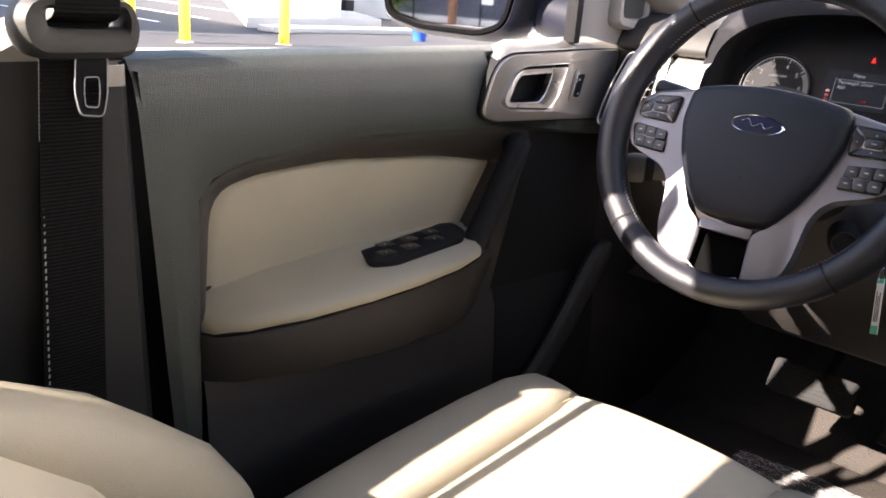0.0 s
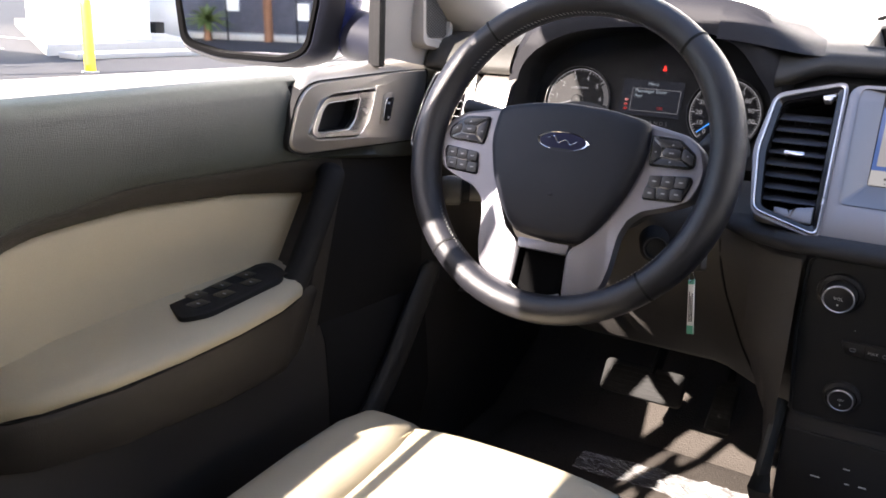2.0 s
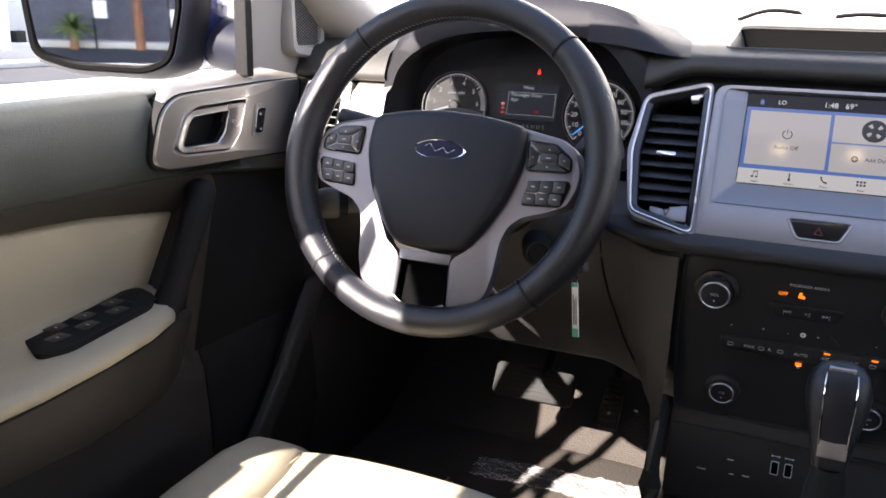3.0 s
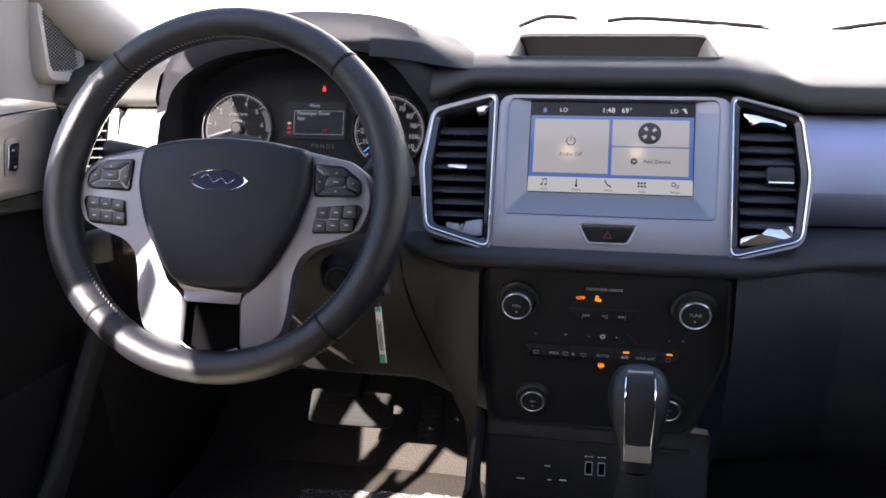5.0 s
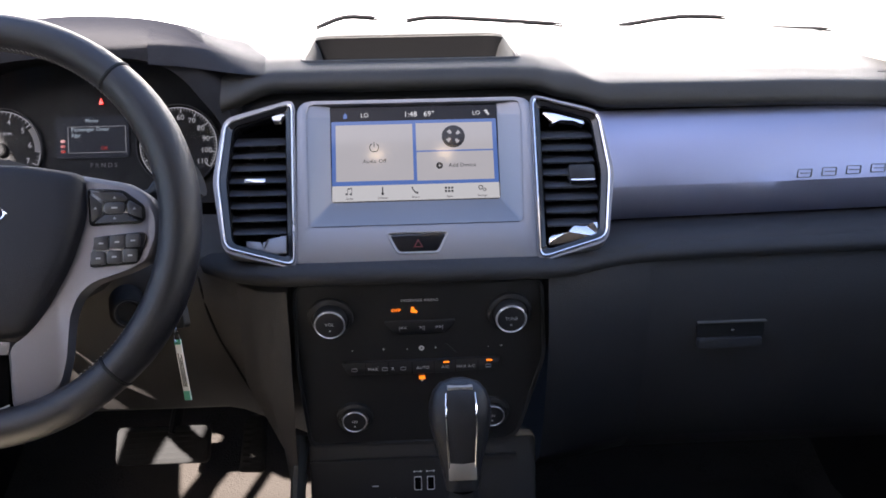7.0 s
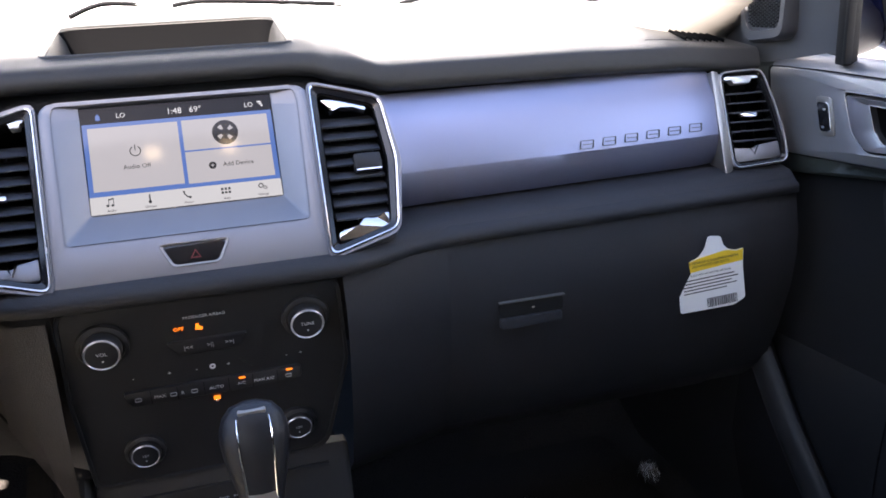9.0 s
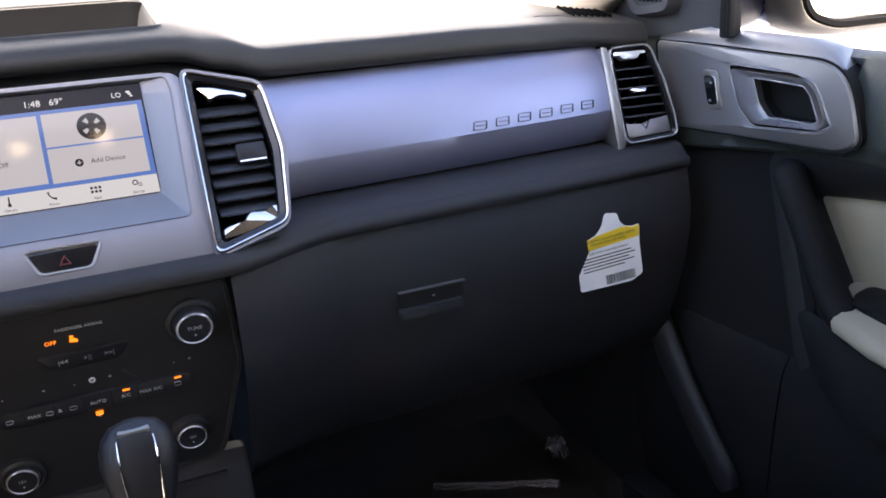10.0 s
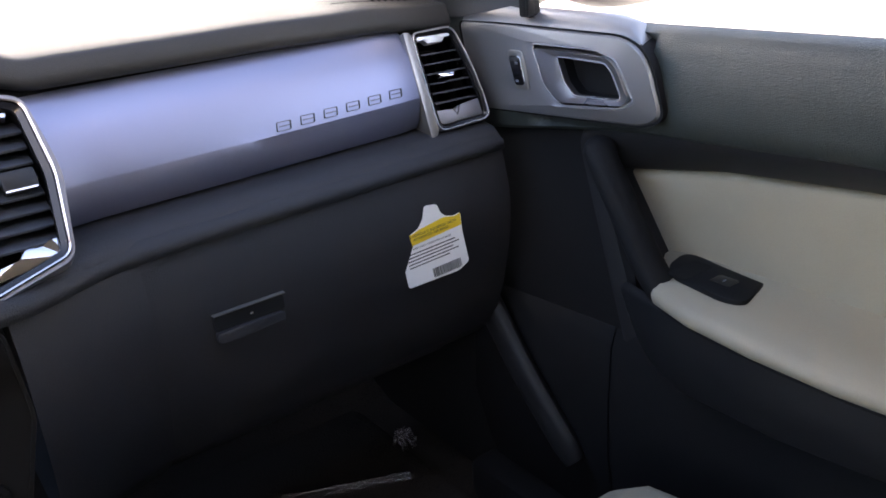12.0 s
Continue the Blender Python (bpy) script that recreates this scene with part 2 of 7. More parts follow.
def prism(outline, z0, z1, m, edge=0.0, bm=None):
    """A plate with that outline from depth z0 to its face at z1, with a rounded face edge."""
    bm = bm or bmesh.new()
    c = sum((Vector(p[:2]) for p in outline), Vector((0, 0))) / len(outline)

    def shrunk(d):
        return [Vector(p[:2]) + (c - Vector(p[:2])).normalized() * d for p in outline]

    rings = [ring3(outline, z0, m)]
    if edge:
        rings += [ring3(outline, z1 - edge, m), ring3(shrunk(edge * 0.3), z1 - edge * 0.3, m), ring3(shrunk(edge), z1, m)]
    else:
        rings += [ring3(outline, z1, m)]
    return loft(bm, rings, True, (True, True))


def surround(outer, inner, z0, z1, m, lip=0.0, bm=None):
    """A frame between two outlines of as many points. lip: how far its inner edge lies below its face."""
    bm = bm or bmesh.new()
    mid_o = [Vector(o[:2]).lerp(Vector(i[:2]), 0.12) for o, i in zip(outer, inner)]
    mid_i = [Vector(o[:2]).lerp(Vector(i[:2]), 0.85) for o, i in zip(outer, inner)]
    rings = [ring3(outer, z0, m), ring3(outer, z1 - 0.001, m), ring3(mid_o, z1, m), ring3(mid_i, z1 - lip * 0.4, m), ring3(inner, z1 - lip - 0.0008, m), ring3(inner, z0, m)]
    return loft(bm, rings + [rings[0]])


def sweep(path, rx, ry=None, segs=12, up=(0, 0, 1), bm=None, closed=False, caps=True):
    """A tube along a path; rx, ry: half widths, one number or one for each point."""
    bm = bm or bmesh.new()
    path = [Vector(p) for p in path]
    n, rings = len(path), []
    for i, p in enumerate(path):
        if closed:
            d = (path[(i + 1) % n] - path[i - 1]).normalized()
        else:
            d = (path[min(i + 1, n - 1)] - path[max(i - 1, 0)]).normalized()
        s = d.cross(Vector(up))
        s = s.normalized() if s.length > 1e-6 else Vector((1, 0, 0))
        u = s.cross(d)
        a = rx[i] if isinstance(rx, (list, tuple)) else rx
        b = a if ry is None else (ry[i] if isinstance(ry, (list, tuple)) else ry)
        rings.append([p + s * a * math.cos(2 * math.pi * k / segs) + u * b * math.sin(2 * math.pi * k / segs) for k in range(segs)])
    if closed:
        rings.append(rings[0])
    return loft(bm, rings, True, (caps and not closed,) * 2)


def curve_pts(pts, n=6):
    """A smooth line through the points."""
    pts = [Vector(p) for p in pts]
    out = []
    for i in range(len(pts) - 1):
        p0, p1, p2, p3 = pts[max(i - 1, 0)], pts[i], pts[i + 1], pts[min(i + 2, len(pts) - 1)]
        for j in range(n):
            t = j / n
            out.append(0.5 * ((2 * p1) + (p2 - p0) * t + (2 * p0 - 5 * p1 + 4 * p2 - p3) * t * t + (3 * p1 - p0 - 3 * p2 + p3) * t ** 3))
    return out + [pts[-1]]


def box(x0, y0, z0, x1, y1, z1, bevel=0.0, segs=2, bm=None):
    bm2 = bmesh.new()
    bmesh.ops.create_cube(bm2, size=1.0, matrix=Matrix.LocRotScale(((x0 + x1) / 2, (y0 + y1) / 2, (z0 + z1) / 2), None, (abs(x1 - x0), abs(y1 - y0), abs(z1 - z0))))
    if bevel:
        bmesh.ops.bevel(bm2, geom=bm2.edges[:], offset=bevel, segments=segs, profile=0.5, affect="EDGES", clamp_overlap=True)
    return bm2


def turned(bm, m):
    bmesh.ops.transform(bm, matrix=m, verts=bm.verts)
    return bm


def lathe(profile, m, segs=40):
    """A turned body: profile of (radius, height) along the frame's Z."""
    rings = [[m @ Vector((r * math.cos(2 * math.pi * k / segs), r * math.sin(2 * math.pi * k / segs), h)) for k in range(segs)] for r, h in profile]
    return loft(bmesh.new(), rings, True, (False, profile[-1][0] > 1e-5))


def words(body, size, m, mat, parent, name="lettering", depth=0.00015, align="CENTER"):
    """Lettering in the built-in font, lying on the frame m."""
    cu = bpy.data.curves.new(name, "FONT")
    cu.body, cu.size, cu.align_x, cu.align_y, cu.extrude, cu.resolution_u = body, size, align, "CENTER", depth, 2
    tmp = bpy.data.objects.new("lettering_tmp", cu)
    me = bpy.data.meshes.new_from_object(tmp)
    bpy.data.objects.remove(tmp)
    me.transform(m)
    me.materials.clear()
    me.materials.append(mat)
    ob = new(name, me)
    ob.parent = parent
    return ob


def on(m, x, y, z=0.0):
    return m @ Matrix.Translation((x, y, z))


def surface(bm, nu, nv, fn, skip=None):
    """A sheet of nu by nv cells; fn(u, v) gives the place for u, v from 0 to 1."""
    vs = [[bm.verts.new(fn(i / nu, j / nv)) for j in range(nv + 1)] for i in range(nu + 1)]
    for i in range(nu):
        for j in range(nv):
            if not (skip and skip((i + 0.5) / nu, (j + 0.5) / nv)):
                bm.faces.new((vs[i][j], vs[i + 1][j], vs[i + 1][j + 1], vs[i][j + 1]))
    return bm


def lerp_table(table, x):
    """Between rows of (x, values...)."""
    if x <= table[0][0]:
        return table[0][1:]
    for a, b in zip(table, table[1:]):
        if x <= b[0]:
            t = (x - a[0]) / (b[0] - a[0])
            t = t * t * (3 - 2 * t)
            return tuple(p + (q - p) * t for p, q in zip(a[1:], b[1:]))
    return table[-1][1:]


# ---- the outside ----
def ground():
    bm = surface(bmesh.new(), 40, 40, lambda u, v: Vector(((u - 0.5) * 900, (v - 0.5) * 900, 0.0)))
    tagged(finish(bm, "ground", ASPHALT), "dark asphalt of a parking lot", "ground", kind="structure")
    bm = box(-13.5, -7, 0.0, 14.0, 40, 0.012)
    tagged(finish(bm, "pavement", CONCRETE), "sunlit pale concrete apron under the car", "pavement", kind="structure")


def bollard(x, y):
    b = thing("bollard", "yellow painted steel bollard standing on the apron", "bollard", group="bollards")
    m = Matrix.Translation((x, y, 0))
    part("post", lathe([(0.10, 0), (0.10, 1.25), (0.085, 1.32), (0.04, 1.36), (0.0005, 1.365)], m, 20), YELLOW, b)
    part("base_plate", lathe([(0.16, 0), (0.16, 0.022), (0.10, 0.03)], m, 20), CONCRETE, b)
    return b


def outside():
    ground()
    for x, y in ((-16.46, 8.41), (-14.59, 8.53), (-14.14, 10.48)):
        bollard(x, y)
    store = thing("storage_container", "white steel storage container on a concrete plinth", "container")
    G = Matrix.Identity(4)
    part("plinth", prism([(-18.3, 12.4), (-18.8, 17.4), (-35.8, 27.4), (-35.3, 22.4)], 0, 0.27, G, 0.03), CONCRETE, store, "grey concrete plinth")
    part("body", prism([(-19.15, 13.3), (-19.47, 16.4), (-35.5, 26.1), (-35.2, 22.9)], 0.27, 3.3, G, 0.04), WHITE, store)
    part("door", prism([(-19.12, 13.6), (-19.36, 15.9), (-19.46, 15.9), (-19.22, 13.6)], 0.4, 3.0, G), WHITE, store)
    part("vent", box(-19.55, 16.45, 0.45, -19.30, 16.75, 0.75, 0.01), DEEP, store, "small dark vent")
    for x0, y0, x1, y1 in ((-34, 12.9, -21, 13.02), (-29, 10.6, -19.5, 10.72), (-24, 8.6, -18, 8.70), (-34, 16.2, -25, 16.35)):
        part_line = box(x0, y0, 0.002, x1, y1, 0.006)
        tagged(finish(part_line, "painted_line", WHITE), "worn white painted line on the asphalt", "marking", kind="structure")
    kerb = thing("kerb", "pale concrete kerb along the apron", "kerb", kind="structure")
    part("kerb_stone", box(-17.6, 12.2, 0, -16.9, 26, 0.14, 0.03), CONCRETE, kerb)
    tub = thing("tub", "small blue plastic tub on the ground", "tub")
    part("shell", lathe([(0.16, 0), (0.20, 0.30), (0.21, 0.31), (0.19, 0.30), (0.15, 0.02), (0.0005, 0.02)], Matrix.Translation((-15.2, 15.4, 0)), 20), material("blue_plastic", (0.02, 0.09, 0.45), 0.5), tub)
    wall = thing("low_wall", "long whitewashed boundary wall, with an added tall reflecting wall", "wall", kind="structure")
    part("wall_body", box(-30, 22, 0, -8, 22.3, 2.6, 0.02), WHITE, wall)
    part("coping", box(-30, 21.95, 2.6, -8, 22.35, 2.7, 0.02), CONCRETE, wall)
    part("wall_body", box(9.0, -6, 0, 9.3, 15, 5.0, 0.02), WHITE, wall)
    # added wall ahead, tall enough to bounce sunlight onto the dash pad
    part("wall_body", box(-8, 15, 0, 14.0, 15.3, 11.5, 0.02), WHITE, wall)
    shed = thing("low_wall", "tall plain side wall of a neighbouring building", "wall", kind="structure")
    part("wall_body", box(-44, -3, 0, -20.5, -1, 9.0, 0.02), CONCRETE, shed)
    # what the driver's mirror shows: a dark clad wall, a post, signs and a palm
    back = thing("clad_wall", "dark slate clad wall along the lot", "wall", kind="structure")
    part("wall_body", box(-30, -14.4, 0, 6, -14.0, 5.5, 0.02), SLATE, back)
    part("kerb", box(-30, -13.75, 0, 6, -13.45, 0.13, 0.02), CONCRETE, back)
    pole = thing("wooden_post", "brown painted post beside the dark wall", "post")
    part("post", lathe([(0.09, 0), (0.085, 4.0), (0.06, 4.05)], Matrix.Translation((-7.7, -13.35, 0)), 14), RUST, pole)
    for x, z, w in ((-8.42, 0.74, 0.13), (-6.93, 0.60, 0.12)):
        sign = thing("sign_board", "small white sign board on a dark stake", "sign")
        part("plate", box(x - w, -13.32, z - 0.16, x + w, -13.30, z + 0.16, 0.004), WHITE, sign)
        part("stake", box(x - w - 0.05, -13.36, 0, x - w - 0.02, -13.33, z + 0.9, 0.004), DEEP, sign)
    palm = thing("palm_shrub", "small sunlit palm shrub by the wall", "plant")
    rnd = random.Random(4)
    part("trunk", lathe([(0.09, 0), (0.07, 0.2), (0.05, 0.36)], Matrix.Translation((-8.95, -13.2, 0)), 10), RUST, palm)
    bm = bmesh.new()
    for k in range(90):
        a, e = rnd.uniform(0, 6.283), rnd.uniform(0.1, 1.4)
        d = Vector((math.cos(a) * math.cos(e), math.sin(a) * math.cos(e), math.sin(e)))
        side = d.cross(Vector((0, 0, 1))).normalized()
        ln = rnd.uniform(0.38, 0.66)
        rows = []
        for j in range(6):
            t = j / 5
            c = Vector((-8.95, -13.2, 0.36)) + d * ln * t - Vector((0, 0, 0.26 * t * t))
            w = 0.035 * math.sin(0.3 + 2.7 * t)
            rows.append([c - side * w - Vector((0, 0, w * 0.5)), c, c + side * w - Vector((0, 0, w * 0.5))])
        loft(bm, rows, False)
    part("crown", bm, LEAF, palm)


# ---- the cab shell ----
def shell():
    fl = thing("floor", "dark carpeted floor of the cab", "floor", kind="structure")
    part("floor_pan", box(-0.80, -1.25, 0.60, 0.80, 1.30, 0.66), CARPET, fl)
    bm = surface(bmesh.new(), 10, 12, lambda u, v: Vector(((u - 0.5) * 1.6, *lerp_table([(0, 1.28, 0.662), (0.35, 1.55, 0.668), (0.6, 1.75, 0.76), (1, 1.95, 1.1)], v))))
    part("toe_board", bm, CARPET, fl)
    part("firewall", box(-0.80, 1.90, 0.9, 0.80, 1.96, 1.40), DEEP, fl)
    ceil = thing("ceiling", "pale grey fabric roof lining", "ceiling", kind="structure")
    # unseen roof front, placed so its shadow edge lands on the dash
    def front(x):
        return 0.778 - 0.01 * (x / 0.63) ** 2
    bm = surface(bmesh.new(), 16, 12, lambda u, v: Vector(((u - 0.5) * 1.2, -1.15 + (front((u - 0.5) * 1.2) - 0.02 + 1.15) * v, 1.775 - 0.038 * v ** 5)))
    part("lining", bm, TRIM, ceil)
    bm = surface(bmesh.new(), 16, 12, lambda u, v: Vector(((u - 0.5) * 1.32, -1.22 + (front((u - 0.5) * 1.26) + 1.22) * v, 1.822 - 0.084 * v ** 5)))
    part("roof_skin", bm, PAINT, ceil)
    lamp = thing("dome_lamp", "lit overhead map lamp with two lenses", "lamp")
    part("housing", box(-0.11, 0.69, 1.7405, 0.11, 0.775, 1.748, 0.003), TRIM, lamp)
    for x in (-0.06, 0.06):
        part("lens", box(x - 0.011, 0.743, 1.7375, x + 0.011, 0.763, 1.7415, 0.001), DOME, lamp)
    for s, side in ((-1, "wall_left"), (1, "wall_right")):
        w = thing(side, "cab side with pillars, roof rail and window openings", "wall", kind="structure")

        def b(name, x0, y0, z0, x1, y1, z1, mat, bev=0.012):
            part(name, box(s * x0, y0, z0, s * x1, y1, z1, bev), mat, w)
        # rail is out of view, its edge shaped to bound the sun patches
        rows = []
        for y, x, dz in ((-1.2, 0.655, 0.06), (-0.45, 0.655, 0.06), (-0.22, 0.655, 0.03), (0.0, 0.655, 0.003), (0.40, 0.66, 0.0), (0.60, 0.66, 0.0), (0.80, 0.665, 0.006), (0.97 if s > 0 else 0.86, 0.67, 0.01)):
            rows.append([Vector((s * 0.575, y, 1.75 - dz)), Vector((s * 0.59, y, 1.735 - dz)), Vector((s * (x - 0.012), y, 1.735 - dz)), Vector((s * x, y, 1.748 - dz)), Vector((s * x, y, 1.79)), Vector((s * (x - 0.02), y, 1.80)), Vector((s * 0.575, y, 1.80))])
        part("roof_rail", loft(bmesh.new(), rows, True, (True, True)), TRIM, w)
        b("rear_panel", 0.70, -1.2, 0.62, 0.80, 0.285, 1.345, BLACK)
        # added bar, out of view, that throws the dark stripe across the cushion
        if s < 0:
            part("stripe_shadow_bar", sweep([(-0.708, -0.50, 1.368), (-0.708, -0.07, 1.422), (-0.708, 0.33, 1.472)], 0.008, 0.014, 10), RUBBER, w, "unseen bar added to cast a shadow stripe on the seat")
        b("rear_pillar", 0.62, -1.2, 1.35, 0.76, -0.50, 1.74, BLACK)
        b("sill_panel", 0.68, 0.40, 0.60, 0.80, 1.25, 0.72, BLACK)
        b("kick_panel", 0.725, 1.20, 0.60, 0.80, 1.98, 1.40, BLACK)
        # unseen tint added to dim the cab; left side stays open for sun
        if s > 0:
            part("rear_dimming_pane", loft(bmesh.new(), [[Vector((s * 0.745, y, 1.35)), Vector((s * 0.64, y, 1.745))] for y in (-0.52, -0.1, 0.30)], False), TINTED, w)
        # centre pillar, leaning in towards the roof; unseen upper part shaped by the sun patches
        rows = []
        for z, x, y0, y1 in ((0.66, 0.735, 0.27, 0.455), (1.0, 0.735, 0.28, 0.452), (1.355, 0.725, 0.30, 0.435), (1.40, 0.722, 0.385, 0.425), (1.45, 0.713, 0.410, 0.478), (1.56, 0.69, 0.385, 0.510), (1.62, 0.675, 0.370, 0.515), (1.745, 0.645, 0.345, 0.505)):
            rows.append([Vector((s * x, y0, z)), Vector((s * (x - 0.012), y0 + 0.02, z)), Vector((s * (x - 0.012), y1 - 0.015, z)), Vector((s * x, y1, z)), Vector((s * (x + (0.07 if z < 1.39 else 0.02)), y1, z)), Vector((s * (x + (0.07 if z < 1.39 else 0.02)), y0, z))])
        part("centre_pillar", loft(bmesh.new(), rows[:3], True, (True, True)), BLACK, w)
        part("centre_pillar_trim", loft(bmesh.new(), rows[2:], True, (True, True)), TRIM, w)
        # windscreen pillar
        path = curve_pts([(s * 0.665, 1.52, 1.36), (s * 0.685, 1.33, 1.43), (s * 0.705, 1.12, 1.58), (s * 0.655, 0.90, 1.755)], 5)
        part("windscreen_pillar", sweep(path, 0.046, [0.080, 0.080, 0.078, 0.074, 0.069, 0.063, 0.057, 0.051, 0.046, 0.042] + [0.040] * 6, 18, (s, 0, 0)), TRIM, w)
    rear = thing("wall_back", "plain rear bulkhead with a window opening", "wall", kind="structure")
    part("bulkhead", box(-0.80, -1.25, 0.62, 0.80, -1.19, 1.36), BLACK, rear)
    part("rear_header", box(-0.66, -1.25, 1.60, 0.66, -1.17, 1.80), BLACK, rear)
    # tinted pane, likewise added to cut the light from behind
    part("rear_dimming_pane", box(-0.66, -1.215, 1.35, 0.66, -1.21, 1.62), TINTED, rear)
    head = thing("header", "pale header rail over the windscreen", "trim", kind="structure")
    rows = []
    for i in range(25):
        x = -0.63 + 1.26 * i / 24
        y = 0.778 - 0.01 * (x / 0.63) ** 2
        rows.append([Vector((x, y - 0.010, 1.737)), Vector((x, y - 0.006, 1.728)), Vector((x, y + 0.002, 1.723)), Vector((x, y + 0.008, 1.728)), Vector((x, y + 0.004, 1.737)), Vector((x, y - 0.008, 1.745))])
    part("header_rail", loft(bmesh.new(), rows, True, (True, True)), TRIM, head)
    # windscreen
    ws = thing("window_1", "clear laminated windscreen", "windscreen", kind="structure")
    bm = surface(bmesh.new(), 14, 10, lambda u, v: Vector(((u - 0.5) * (1.50 - 0.26 * v), 1.72 - 0.83 * v - (0.30 + 0.10 * v) * (u - 0.5) ** 2, 1.425 + 0.345 * v + 0.05 * math.sin(math.pi * v))))
    g = part("pane", bm, GLASS, ws)
    g.visible_shadow = False
    # bonnet behind the glass
    hood = thing("bonnet", "dark blue car bonnet below the windscreen", "bonnet")
    bm = surface(bmesh.new(), 16, 10, lambda u, v: Vector(((u - 0.5) * 1.56, 1.95 + 1.15 * v, 1.37 - 0.16 * v * v - 0.10 * (2 * u - 1) ** 4)))
    part("panel", bm, PAINT, hood)
    part("cowl", box(-0.74, 1.73, 1.36, 0.74, 1.97, 1.40, 0.01), DEEP, hood, "black plastic cowl")
    for line in (((-0.165, 1.464), (-0.113, 1.482), (-0.053, 1.479)), ((0.0, 1.474), (0.05, 1.479), (0.153, 1.473), (0.289, 1.462)), ((0.393, 1.458), (0.506, 1.472), (0.595, 1.469)), ((0.56, 1.453), (0.68, 1.449), (0.80, 1.444))):
        wp = thing("wiper", "parked black windscreen wiper arm", "wiper", group="windscreen wipers")
        pts = curve_pts([(x, 1.85, z) for x, z in line], 4)
        part("arm", sweep(pts, 0.004, [0.0026] * (len(pts) - 1) + [0.0012], 8), DEEP, wp)
        part("rubber_edge", sweep([p + Vector((0.0, 0.004, -0.004)) for p in pts], 0.0012, 0.0022, 6), RUBBER, wp)


# ---- dashboard ----
DASH = thing("dashboard", "charcoal dashboard with silver trim and chrome-framed vents", "dashboard")
FASCIA = plane(0, 1.085, 1.236, 33)
SCREEN = plane(0, 1.138, 1.289, 26.7)
STACK = plane(0, 1.078, 1.211, -12)
CLUSTER = plane(-0.385, 1.27, 1.345, 15)

# lip height, front roll height and depth along x
LIP = [(-0.70, 1.375, 1.412), (-0.58, 1.375, 1.412), (-0.52, 1.378, 1.415), (-0.22, 1.385, 1.420), (-0.15, 1.406, 1.428), (0.12, 1.406, 1.428), (0.135, 1.404, 1.4265), (0.17, 1.3935, 1.420), (0.22, 1.381, 1.415), (0.42, 1.380, 1.412), (0.56, 1.377, 1.410), (0.68, 1.369, 1.408)]


def dash_row(x):
    lip, roll = lerp_table(LIP, x)
    ends = 0.02 * max(0, abs(x) - 0.5) / 0.2
    # the raised middle has a level top; to the sides the top falls in one slope to a low front edge
    k = lerp_table([(-0.30, 1.0), (-0.16, 0.0), (0.128, 0.0), (0.150, 0.3), (0.215, 1.0)], x)[0]
    level = [(1.40, 1.453 - ends * 0.3), (1.35, 1.447 - ends * 0.6), (1.30, 1.439 - ends), (1.262, roll + 0.006), (1.236, roll), (1.220, roll - 0.006), (1.206, lip + 0.012)]
    slope = [(1.40, 1.453 - ends * 0.3), (1.35, 1.445 - ends * 0.6), (1.30, 1.4345 - ends), (1.262, roll + 0.0085), (1.236, roll + 0.0005), (1.214, roll - 0.0085), (1.2045, lip + 0.014)]
    level = [(1.70, 1.461), (1.56, 1.460), (1.47, 1.457)] + level
    slope = [(1.70, 1.461), (1.56, 1.460), (1.47, 1.457)] + slope
    if x > 0:
        # one flat fall to a sharp front edge on the passenger side
        edge = lip + 0.0185 + 0.002 * max(0, x - 0.3)
        slope = [(y, edge + 0.118 * (y - 1.206)) for y in (1.70, 1.56, 1.47, 1.40, 1.35, 1.30, 1.262, 1.236, 1.2095)] + [(1.2045, edge - 0.0025)]
    mid = [(a[0] + (b[0] - a[0]) * k, a[1] + (b[1] - a[1]) * k) for a, b in zip(level, slope)]
    return mid + [(1.199, lip + 0.003), (1.198, lip - 0.003), (1.203, lip - 0.008), (1.225, lip - 0.012), (1.30, lip - 0.014)]


def top_at(x, y):
    """Height of the pad."""
    row = dash_row(x)[:11]
    for (ya, za), (yb, zb) in zip(row, row[1:]):
        if yb <= y <= ya:
            return zb + (za - zb) * (y - yb) / (ya - yb)
    return row[-1][1]


